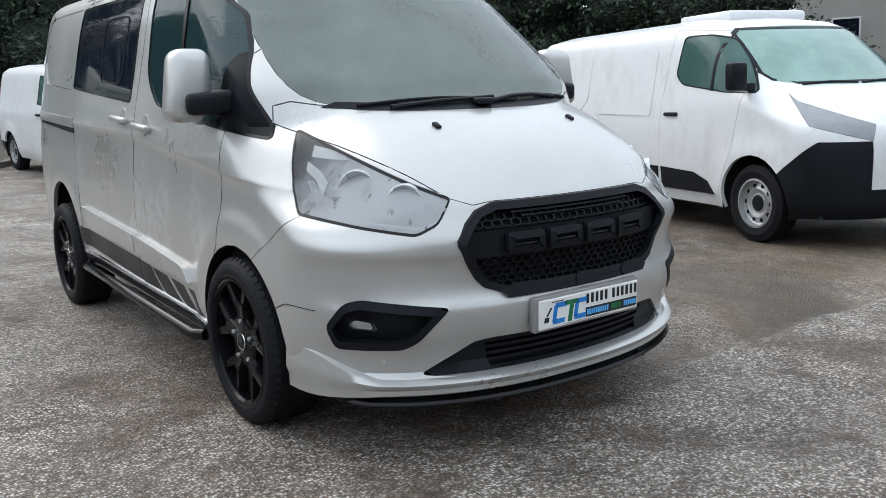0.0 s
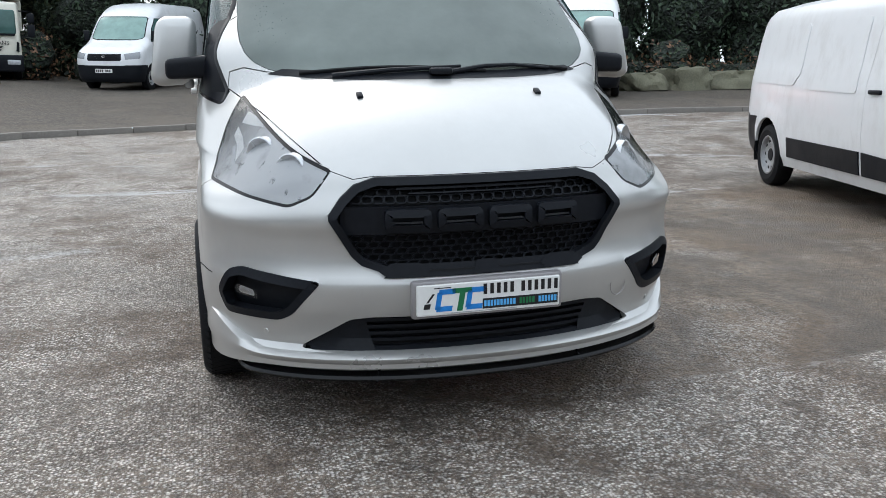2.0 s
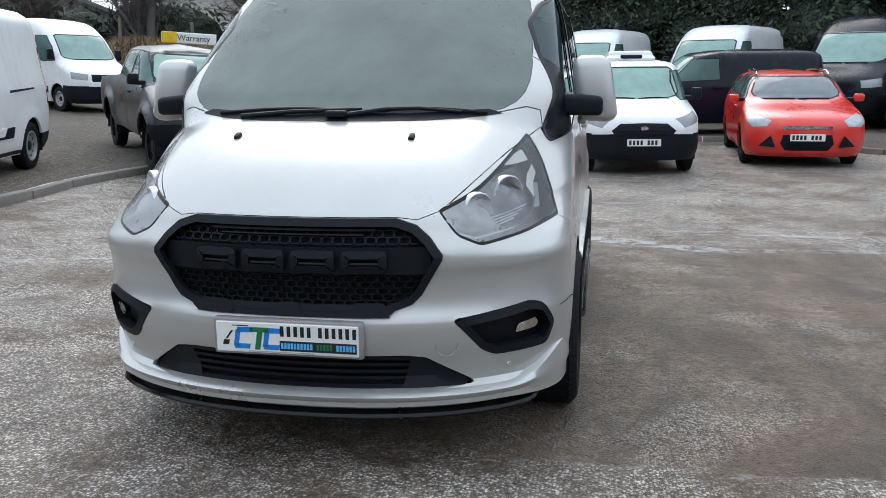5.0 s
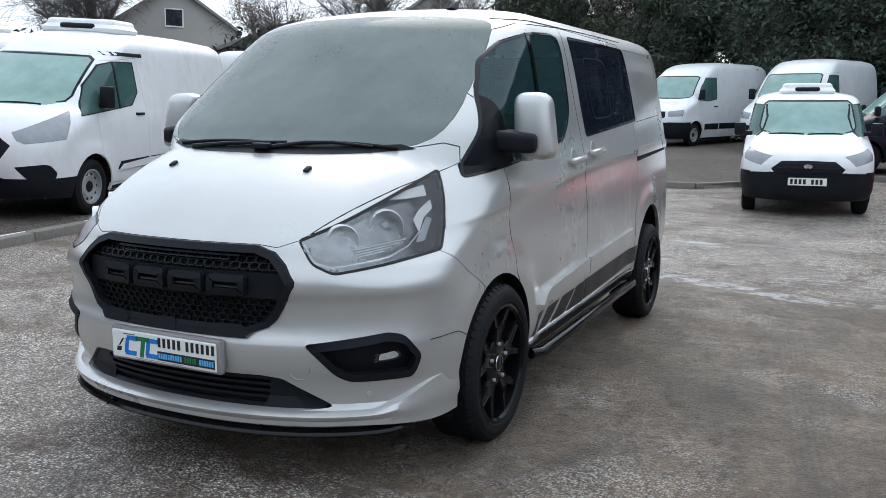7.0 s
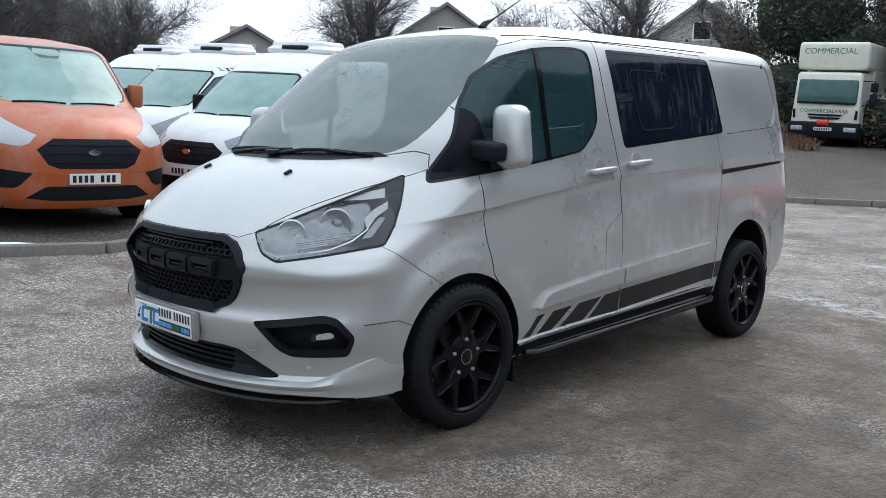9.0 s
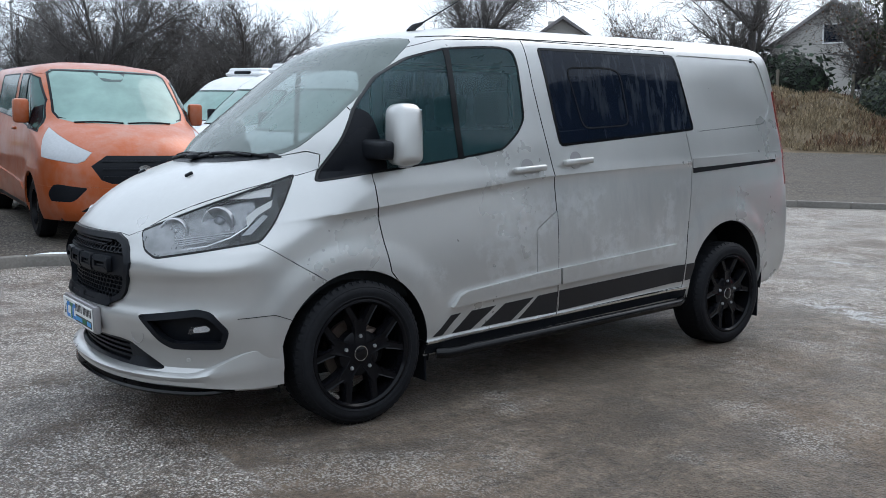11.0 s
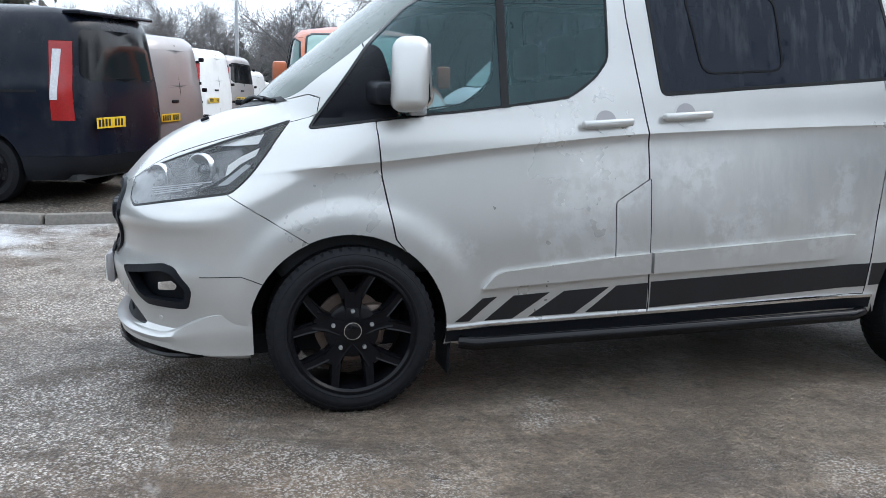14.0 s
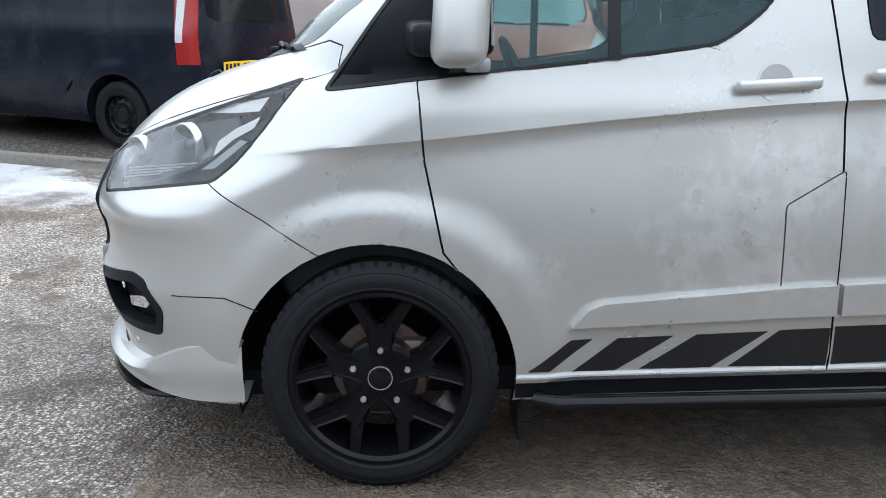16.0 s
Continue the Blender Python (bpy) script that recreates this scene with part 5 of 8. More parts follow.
for m in (1, -1):
    mir = m < 0
    # fog lamp pocket
    pocket_bm = take(shell_bm, tag, NUM["fog"], 0.0, 0.0, mir)
    for v in pocket_bm.verts:
        v.co += Vector((-m * 0.04, 0.04, 0))
    pocket = van_part("fog_pocket", pocket_bm, BLACK, "black fog lamp recess")
    van_part("recess_rim", ring_on(FOG, 0.03, 0.05, -0.046, on_corner(m), 0.03), BLACK, "", pocket)
    van_part("fog_lens", sheet_on(rounded([(0.0, 0.532), (0.012, 0.565), (0.13, 0.576), (0.155, 0.552), (0.135, 0.538)], 0.012), -0.016, on_corner(m), 0.02), LENS, "clear fog lamp lens", pocket)
    van_part("fog_reflector", sheet_on(rounded([(0.03, 0.536), (0.035, 0.56), (0.12, 0.57), (0.145, 0.552), (0.125, 0.541)], 0.012), -0.026, on_corner(m), 0.02), LAMPMIRROR, "", pocket)
    # headlamp innards
    house_bm = take(shell_bm, tag, NUM["headlight"], 0.0, 0.0, mir)
    for v in house_bm.verts:
        v.co += Vector((-m * 0.06, 0.06, 0))
    lamp = van_part("headlamp_housing", house_bm, LAMPDARK, "dark headlamp housing")
    at = on_corner(m)
    van_part("bezel", ring_on(HEADLIGHT, 0.009, 0.011, -0.010, at, 0.03), GLOSSBLACK, "", lamp)
    van_part("reflector_bowl", sheet_on(rounded([(-0.3, 0.962), (-0.255, 0.912), (-0.2, 0.9), (0.13, 0.93), (0.28, 0.962), (0.355, 1.03), (0.33, 1.098), (0.1, 1.074), (-0.1, 1.038)], 0.03), -0.04, at, 0.025), REFLECTOR, "bright reflector", lamp)
    drl = [(-0.325, 0.972), (-0.31, 0.985), (-0.05, 1.082), (0.14, 1.132), (0.3, 1.138), (0.43, 1.155), (0.43, 1.115), (0.3, 1.108), (0.15, 1.108), (-0.04, 1.066), (-0.3, 0.972)]
    van_part("light_strip", sheet_on(drl, -0.016, at, 0.04), PLATE, "white running light strip", lamp)
    van_part("light_strip", sheet_on([(0.31, 1.03), (0.36, 1.065), (0.45, 1.1), (0.45, 1.068), (0.38, 1.035), (0.33, 0.985)], -0.018, at, 0.04), PLATE, "white running light strip", lamp)
    van_part("trim_line", sheet_on([(-0.325, 0.975), (-0.285, 0.905), (-0.2, 0.887), (0.12, 0.914), (0.25, 0.945), (0.34, 0.99), (0.338, 0.994), (0.248, 0.95), (0.12, 0.9185), (-0.2, 0.8915), (-0.279, 0.909), (-0.319, 0.975)], -0.014, at, 0.03), CHROME, "", lamp)
    for k in range(4):
        z = 0.903 + 0.011 * k
        van_part("lamp_rib", sheet_on([(-0.22 + 0.02 * k, z), (0.1 + 0.05 * k, z + 0.028), (0.1 + 0.05 * k, z + 0.033), (-0.22 + 0.02 * k, z + 0.005)], -0.034, at, 0.05), LAMPGREY, "", lamp)
    van_part("lamp_wing", sheet_on([(0.3, 0.95), (0.36, 0.955), (0.44, 1.03), (0.4, 1.035)], -0.03, at, 0.04), LAMPGREY, "pale inner reflector", lamp)
    for a, z, r in ((-0.12, 0.975, 0.05), (0.14, 1.01, 0.056)):
        p = at(a, z, -0.03)
        turn = Matrix.Rotation(math.atan2(OUT.y, m * OUT.x), 4, "Z")
        bm = bmesh.new()
        lathe(bm, [(r * 0.5, -0.022), (r * 0.62, -0.02), (r * 0.95, -0.008), (r * 1.2, 0.006), (r * 1.27, 0.004), (r * 1.3, -0.02)], 32)
        ob = van_part("projector", tidy(bm), LAMPMIRROR, "round projector lamp", lamp)
        ob.matrix_local = Matrix.Translation(p) @ turn
        bm = bmesh.new()
        lathe(bm, [(r * 0.48, -0.022), (r * 0.42, -0.01), (r * 0.25, -0.003), (0.0005, 0.0)], 24)
        ob = van_part("projector_lens", tidy(bm), PROJECTOR, "", lamp)
        ob.matrix_local = Matrix.Translation(p) @ turn
    # window frames
    side = on_side(m)
    doors = [o for o in VAN.children if o.name.startswith("front_door")]
    door = doors[0 if m > 0 else 1]
    slide = [o for o in VAN.children if o.name.startswith("sliding_door")][0 if m > 0 else 1]
    van_part("window_seal", ring_on(WINDOW, 0.009, 0.005, -0.001, side), GLOSSBLACK, "black window seal", door)
    van_part("quarter_bar", bars_on([(0.655, 0.69, 1.25, 1.824)], 0.006, 0.001, side), GLOSSBLACK, "", door)
    van_part("window_seal", ring_on(SLIDEWIN, 0.014, 0.003, 0.0, side), GLOSSBLACK, "black window seal", slide)
    van_part("vent_pane_seal", ring_on(rounded([(1.52, 1.745), (1.87, 1.75), (1.98, 1.73), (2.01, 1.4), (1.6, 1.385)], 0.06), 0.008, 0.003, 0.001, side), GAP, "", slide)
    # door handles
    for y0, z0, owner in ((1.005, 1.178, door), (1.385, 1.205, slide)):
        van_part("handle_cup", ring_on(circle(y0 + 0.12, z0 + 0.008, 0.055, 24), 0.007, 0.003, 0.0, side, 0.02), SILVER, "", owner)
        # flat grey half disc: the shade of the finger recess as colour
        van_part("handle_shade", sheet_on([(y0 + 0.12 + 0.05 * math.cos(math.pi * i / 12), z0 + 0.012 + 0.044 * math.sin(math.pi * i / 12)) for i in range(13)], 0.0025, side, 0.02), GREYVAN, "grey half disc painted as finger recess shade", owner)
        bm = bmesh.new()
        vs = box(bm, -0.016, 0.016, -0.118, 0.118, -0.017, 0.017, 0.012, 3)
        for v in bm.verts:
            v.co.x += 0.012 * (1 - (v.co.y / 0.118) ** 2)
        h = van_part("door_handle", bm, SILVER, "silver pull handle", owner)
        h.matrix_local = Matrix.Translation((m * (hero.x_at(y0 + 0.118, z0) + 0.026), y0 + 0.118, z0)) @ Matrix.Rotation(math.pi if mir else 0, 4, "Z") @ Matrix.Rotation(radians(2.2) * m, 4, "X")
    # lower mouldings and stripes
    for owner, poly in ((door, [(0.56, 0.49), (0.61, 0.545), (0.655, 0.562), (1.18, 0.6), (1.33, 0.606), (1.33, 0.514), (1.18, 0.512)]), (slide, [(1.345, 0.607), (2.375, 0.645), (2.275, 0.535), (1.345, 0.514)])):
        ob = van_part("side_moulding", patch(hero, poly, 0.028, 0.04, m), SILVER, "raised silver moulding", owner)
    stripes = [[(0.436, 0.35), (0.501, 0.35), (0.627, 0.449), (0.563, 0.446)], [(0.571, 0.345), (0.697, 0.346), (0.866, 0.455), (0.701, 0.45)], [(0.77, 0.35), (0.982, 0.35), (1.145, 0.463), (0.933, 0.457)], [(1.036, 0.352), (1.33, 0.348), (1.33, 0.47), (1.18, 0.466)]]
    for poly in stripes:
        van_part("stripe", patch(hero, poly, 0.0025, 0.004, m), INK, "black vinyl stripe", door)
    van_part("stripe", patch(hero, [(1.345, 0.353), (2.455, 0.39), (2.47, 0.50), (1.345, 0.474)], 0.0025, 0.004, m), INK, "black vinyl stripe", slide)
    van_part("stripe", patch(hero, [(2.475, 0.392), (2.535, 0.394), (2.575, 0.50), (2.485, 0.50)], 0.0025, 0.004, m), INK, "black vinyl stripe")
    van_part("sill_trim", patch(hero, [(0.40, 0.318), (2.5, 0.336), (2.5, 0.348), (0.40, 0.33)], 0.014, 0.03, m), CHROME, "bright sill strip")
    van_part("sill", patch(hero, [(0.40, 0.262), (2.5, 0.28), (2.5, 0.334), (0.40, 0.316)], 0.006, 0.03, m), BLACK, "black sill cover")
    bm = bmesh.new()
    tube(bm, [(m * 0.94, 0.46, 0.262), (m * 0.972, 0.52, 0.258), (m * 0.972, 2.38, 0.258), (m * 0.94, 2.46, 0.262)], 0.028, 12)
    van_part("side_bar", tidy(bm), GLOSSBLACK, "gloss black side bar")
    for yy in (0.42, 3.37):
        bm = bmesh.new()
        box(bm, m * 0.8 - 0.11, m * 0.8 + 0.11, yy - 0.006, yy + 0.006, 0.13, 0.34, 0.004, 1)
        ob = part("mud_flap", bm, BLACK, VAN, "black rubber mud flap")
    # sliding door rail
    van_part("door_rail", patch(hero, [(2.585, 1.085), (3.55, 1.12), (3.55, 1.142), (2.585, 1.118)], 0.004, 0.006, m), GAP, "dark sliding door rail")
    van_part("rail_cover", patch(hero, [(2.58, 1.118), (3.62, 1.142), (3.62, 1.2), (2.58, 1.178)], 0.007, 0.012, m), SILVER)
    # wheel liners
    for yy in (0.0, 2.945):
        bm = bmesh.new()
        rings = []
        for x in (0.6, 0.93):
            rings.append([bm.verts.new((m * x, yy + 0.43 * math.cos(t), 0.335 + 0.43 * math.sin(t))) for t in [math.pi * (-0.08 + 1.16 * i / 24) for i in range(25)]])
        for i in range(24):
            bm.faces.new((rings[0][i], rings[0][i + 1], rings[1][i + 1], rings[1][i]))
        bm.faces.new(rings[0])
        van_part("wheel_liner", tidy(bm), GAP)
    # door mirrors
    mirror = new("door_mirror")
    mirror.parent = VAN
    mirror.matrix_local = BODY
    tagged(mirror, "silver mirror cap on a black arm")
    bm = bmesh.new()
    box(bm, 0.93, 1.095, 0.185, 0.32, 1.235, 1.53, 0.05, 4)
    for v in bm.verts:
        k = (v.co.z - 1.245) / 0.285
        v.co.x += 0.03 * (1 - k) * (v.co.x - 0.93) / 0.155 - 0.012 * k
        v.co.y += 0.02 * (k - 0.5) - 0.02 * (v.co.x - 0.93) / 0.155 * (v.co.y < 0.25)
        if v.co.z < 1.36 and v.co.x < 1.0:
            v.co.z += 0.03 * (1.0 - v.co.x) / 0.07
        v.co.x *= m
    if mir:
        bmesh.ops.reverse_faces(bm, faces=bm.faces)
    part("mirror_cap", tidy(bm), SILVER, mirror, "silver cap")
    bm = bmesh.new()
    box(bm, min(m * 0.945, m * 1.07), max(m * 0.945, m * 1.07), 0.319, 0.327, 1.29, 1.50, 0.004, 1)
    part("mirror_glass", bm, CHROME, mirror)
    bm = bmesh.new()
    box(bm, 0.8, 1.058, 0.08, 0.3, 1.25, 1.352, 0.024, 3)
    for v in bm.verts:
        if v.co.x > 0.95:
            v.co.y += 0.03
            v.co.z += 0.016 * (v.co.z < 1.3)
        else:
            v.co.z += 0.02
    for v in bm.verts:
        v.co.x *= m
    if mir:
        bmesh.ops.reverse_faces(bm, faces=bm.faces)
    part("mirror_arm", tidy(bm), BLACK, mirror, "black plastic arm")
    bm = bmesh.new()
    box(bm, min(m * 0.945, m * 0.985), max(m * 0.945, m * 0.985), 0.255, 0.325, 1.222, 1.262, 0.01)
    part("mirror_lamp", bm, LAMPGREY, mirror, "clear puddle lamp")
    # bumper sensor and towing cover
    for a, z in ((0.0, 0.41),):
        bm = bmesh.new()
        lathe(bm, [(0.0005, 0.003), (0.009, 0.003), (0.011, 0.0)], 16)
        ob = van_part("parking_sensor", tidy(bm), SILVER)
        ob.matrix_local = BODY @ Matrix.Translation(on_corner(m)(a - 0.02, z, 0.002)) @ Matrix.Rotation(math.atan2(OUT.y, m * OUT.x), 4, "Z")
    # roof gutter and bumper seam
    bm = bmesh.new()
    tube(bm, [(m * (hero.x_at(y, 1.896 - 0.004 * abs(y - 1.9)) + 0.0), y, 1.896 - 0.004 * abs(y - 1.9)) for y in [0.6 + 0.06 * i for i in range(34)]], 0.0035, 6)
    van_part("roof_gutter", tidy(bm), GAP, "black roof gutter")
    bm = bmesh.new()
    tube(bm, [on_side(m)(-0.6 + 0.0085 * i, 0.598 - 0.55 * max(0.0, 0.0085 * i - 0.16) ** 1.1, 0.0012) for i in range(31)], 0.0016, 6)
    van_part("bumper_seam", tidy(bm), GAP)
bm = bmesh.new()
lathe(bm, [(0.037, 0.0), (0.0385, 0.0015), (0.04, 0.0)], 32)
p = on_nose(0.545, 0.517, 0.001)
ob = van_part("towing_cover", tidy(bm), GREYVAN)
ob.matrix_local = BODY @ Matrix.Translation(p) @ Matrix.Rotation(radians(-68), 4, "Z")

# windscreen border, wipers, jets, aerial
W = whole(GLASSFRONT)
van_part("screen_border", ring_on(W, 0.026, 0.003, -0.008, on_nose, 0.05), GLOSSBLACK, "black printed screen border")
van_part("cowl", sheet_on([(-0.66, 1.292), (-0.5, 1.278), (-0.3, 1.27), (0.3, 1.27), (0.5, 1.278), (0.66, 1.292), (0.6, 1.312), (0.3, 1.298), (-0.3, 1.298), (-0.6, 1.312)], 0.004, on_nose, 0.06), BLACK, "black plastic scuttle")
van_part("camera_pod", sheet_on(rounded([(-0.13, 1.9), (-0.1, 1.83), (-0.05, 1.8), (0.05, 1.8), (0.1, 1.83), (0.13, 1.9)], 0.02), -0.012, on_nose, 0.05), CABIN, "grey sensor pod behind the screen")
for pts in ([(-0.42, 1.285), (-0.2, 1.305), (0.0, 1.312), (0.1, 1.316)], [(0.02, 1.29), (0.2, 1.315), (0.33, 1.318), (0.5, 1.302)]):
    bm = bmesh.new()
    tube(bm, [on_nose(a, b, 0.03 if 0 < i < 3 else 0.018) for i, (a, b) in enumerate(pts)], [0.012, 0.009, 0.008, 0.006], 8)
    wiper = van_part("wiper", tidy(bm), BLACK, "black wiper arm")
    bm = bmesh.new()
    x0, x1 = pts[0][0] - (0.12 if pts[0][0] < 0 else -0.04), pts[-1][0] + 0.1
    tube(bm, [on_nose(x0 + (x1 - x0) * i / 10, 1.296 + 0.02 * math.sin(math.pi * i / 10), 0.016) for i in range(11)], 0.007, 6)
    van_part("wiper_blade", tidy(bm), GAP, "", wiper)
bm = bmesh.new()
box(bm, -0.04, 0.05, hero.y_at(0, 1.29) - 0.05, hero.y_at(0, 1.29) - 0.005, 1.285, 1.312, 0.01)
van_part("wiper_pivot", bm, BLACK)
for x in (-0.35, 0.35):
    z = 1.216
    bm = bmesh.new()
    box(bm, -0.012, 0.012, -0.02, 0.02, -0.006, 0.012, 0.006)
    ob = van_part("washer_jet", bm, BLACK)
    ob.matrix_local = BODY @ Matrix.Translation((x, hero.y_at(x, z), z)) @ Matrix.Rotation(radians(25), 4, "X")
aerial = van_part("aerial", (lambda bm: (tube(bm, [(0.35, 0.78, 1.955), (0.35, 0.80, 1.985), (0.35, 0.86, 2.01)], [0.03, 0.018, 0.008], 10), bm)[1])(bmesh.new()), BLACK, "black roof aerial")
bm = bmesh.new()
tube(bm, [(0.35, 0.84, 2.0), (0.35, 1.22, 2.2)], [0.005, 0.0022], 6)
van_part("mast", tidy(bm), BLACK, "", aerial)

# beads of water along the top and edge of the screen
wet = random.Random(12)
screen_ob = next(o for o in VAN.children if o.name.startswith("windscreen"))
bead_v, bead_f = [], []
while len(bead_v) < 5 * 700:
    z = 1.9 - abs(wet.gauss(0, 0.09))
    x = wet.uniform(-0.66, 0.66)
    if wet.random() < 0.25:
        x, z = math.copysign(0.68 - abs(wet.gauss(0, 0.05)), x), wet.uniform(1.4, 1.88)
    if not inside(grown(W, -0.03), x, z):
        continue
    p, r, n0 = on_nose(x, z, 0.0), wet.uniform(0.0012, 0.0034), len(bead_v)
    side_way, up_way = Vector((1, 0, 0)), Vector((0, 0.63, 0.77))
    out = Vector((0, -0.77, 0.63))
    bead_v += [p + side_way * r, p + up_way * r, p - side_way * r, p - up_way * r * 1.5, p + out * r * 0.7]
    bead_f += [(n0 + i, n0 + (i + 1) % 4, n0 + 4) for i in range(4)]
me = bpy.data.meshes.new("water_beads")
me.from_pydata([tuple(v) for v in bead_v], [], bead_f)
me.materials.append(glass("water_bead", (0.55, 0.6, 0.6), 0.35, (0.2, 0.23, 0.23), 0.02))
beads = new("water_beads", me)
beads.parent = screen_ob
tagged(beads, "small beads of water on the glass", kind="stuff")

# cabin
bm = bmesh.new()
box(bm, -0.86, 0.86, -0.3, 0.42, 0.55, 1.13, 0.06, 3)
for v in bm.verts:
    if v.co.z > 0.9 and v.co.y > 0.2:
        v.co.z -= 0.12
van_part("dashboard", bm, CABIN, "dark grey dashboard")
bm = bmesh.new()
box(bm, -0.8, 0.8, -0.6, 3.5, 0.24, 0.32)
van_part("cabin_floor", bm, GAP)
bm = bmesh.new()
box(bm, -0.5, 0.5, -0.62, -0.58, 0.3, 0.9)
van_part("engine_bulkhead", bm, GAP)
bm = bmesh.new()
box(bm, -0.78, 0.78, 3.4, 3.43, 0.3, 1.85)
van_part("load_bay_lining", bm, CABIN)
steer = bmesh.new()
ringpts = [(-0.42 + 0.185 * math.cos(2 * math.pi * i / 28), 0.55 - 0.07 * math.sin(2 * math.pi * i / 28), 1.17 + 0.165 * math.sin(2 * math.pi * i / 28)) for i in range(29)]
tube(steer, ringpts, 0.016, 8, False)
box(steer, -0.5, -0.34, 0.5, 0.57, 1.12, 1.22, 0.02)
van_part("steering_wheel", tidy(steer), CABIN)
for x, wide in ((-0.45, 0.25), (0.3, 0.42)):
    seat = new("seat")
    seat.parent = VAN
    seat.matrix_local = BODY
    bm = bmesh.new()
    box(bm, x - wide, x + wide, 0.7, 1.2, 0.6, 0.8, 0.05, 3)
    part("seat_base", bm, SEATCLOTH, seat)
    bm = bmesh.new()
    box(bm, x - wide, x + wide, 1.15, 1.29, 0.78, 1.4, 0.05, 3)
    part("backrest", bm, SEATCLOTH, seat)
    for hx in ([x] if wide < 0.3 else [x - 0.2, x + 0.2]):
        bm = bmesh.new()
        box(bm, hx - 0.13, hx + 0.13, 1.19, 1.28, 1.42, 1.62, 0.04, 3)
        part("headrest", bm, SEATCLOTH, seat)
shell_bm.free()


# ---- the parked vehicles ----
def settle(ob, x, y, nose_deg, wheelbase, track=1.6, lift=0.09):
    """Stands a vehicle with its front axle at (x, y), its nose towards the angle, on the sloping ground."""
    n = Vector((math.cos(radians(nose_deg)), math.sin(radians(nose_deg)), 0))
    left = Vector((-n.y, n.x, 0))

    def up(p):
        return Vector((p.x, p.y, terrain(p.x, p.y) + lift))
    f, b = up(Vector((x, y, 0))), up(Vector((x, y, 0)) - n * wheelbase)
    l, r = up(Vector((x, y, 0)) + left * track / 2), up(Vector((x, y, 0)) - left * track / 2)
    yy = (b - f).normalized()
    xx = (l - r).normalized()
    zz = xx.cross(yy).normalized()
    xx = yy.cross(zz)
    m = Matrix((xx, yy, zz)).transposed().to_4x4()
    m.translation = (f + l + r) / 3
    ob.matrix_world = m


def vehicle(name, label, category, colour, shape, group="", screen_mat=None, side_mat=None, lower=0.0, wheel=None, steel=True, group_rear=False):
    """A parked vehicle from its outlines: shell, glass, lamps, grille, bumper, mirrors, wheels."""
    s = shape
    sh = Shell(s["nose"], s["width"], s["tail"], s["depth"], n=s.get("n", 2.3), tail_depth=s.get("td", 0.28), tail_n=3.0, taper=s.get("taper", 0.03), wheelbase=s["wb"], arch=s["arch"], flare=s.get("flare", 0.02), z0=s["nose"][0][0])
    ob = thing(name, label, category, group)
    z0, z1, xb, xt = s["screen"]
    screen = [(-0.02, z0), (xb * 0.75, z0 + 0.012), (xb * 0.95, z0 + 0.05), (xb, z0 + 0.12), (xt, z1 - 0.06), (xt * 0.9, z1 - 0.015), (-0.02, z1)]
    ar = s["arch"][1]
    items = [("arch", "x", circle(0.0, s["arch"][0], ar, 28)), ("arch", "x", circle(s["wb"], s["arch"][0], ar, 28)), ("grille", "y", s["grille"]), ("headlight", "o", s["lamp"]), ("screen", "y", screen)]
    items += [("side_window", "x", w) for w in s["windows"]]
    items += [("tail_lamp", "x", s["tail_lamp"]), ("rear_window", "r", s["rear_window"])]
    for name, how in (("fog", "o"), ("intake", "y")):
        if s.get(name):
            items.insert(2, (name, how, s[name]))
    if s.get("bumper"):
        items.append(("bumper", "x", s["bumper"]))
    items.append(("rear_bumper", "x", [(s["tail"][3][1] - 0.32, 0.1), (s["tail"][3][1] + 0.4, 0.1), (s["tail"][3][1] + 0.4, s.get("rb", 0.55)), (s["tail"][3][1] - 0.25, s.get("rb", 0.55))]))
    items.append(("door", "x", s["door"]))
    bm = sh.grid(14, 36, 7, s.get("fine", 0.06))
    tg = cut_panels(bm, items)
    lim = s.get("bumper_z", 0)
    nums = {}
    for k, it in enumerate(items, 1):
        nums.setdefault(it[0], []).append(k)
    for f in bm.faces:
        c = f.calc_center_median()
        if f[tg] == 0 and lim and c.z < lim and c.y < -ar * 0.75:
            f[tg] = nums["bumper"][0]
        if f[tg] == 0 and c.z < s.get("rb", 0.55) and c.y > s["wb"] + ar * 0.95:
            f[tg] = nums["rear_bumper"][0]
    part("body_shell", both(take(bm, tg, 0, 0.001, 0.03)), colour, ob)
    part("windscreen", both(take(bm, tg, nums["screen"][0], 0.0, 0.01)), screen_mat or MISTGLASS, ob, "misted or painted sky-pale windscreen")
    part("grille", both(take(bm, tg, nums["grille"][0], 0.0, 0.04)), BLACK, ob, "black grille")
    if "bumper" in nums:
        part("front_bumper", both(take(bm, tg, nums["bumper"][0], 0.001, 0.02)), s.get("bumper_mat", BLACK), ob)
    part("rear_bumper", both(take(bm, tg, nums["rear_bumper"][0], 0.001, 0.02)), s.get("rear_mat", BLACK), ob)
    part("rear_window", both(take(bm, tg, nums["rear_window"][0], 0.0, 0.01)), s.get("rear_glass", colour), ob)
    if "intake" in nums:
        part("lower_intake", both(take(bm, tg, nums["intake"][0], 0.0, 0.03)), BLACK, ob, "black lower air intake")
    rim = dense([(-a, b) for a, b in screen[-2:0:-1]] + screen[1:-1], 0.08)
    b2 = bmesh.new()
    frame_of(b2, rim, grown(rim, -0.022), 0.004, lambda a, b, d: Vector((a, sh.y_at(a, b) - d, b)))
    part("screen_seal", tidy(b2), BLACK, ob)
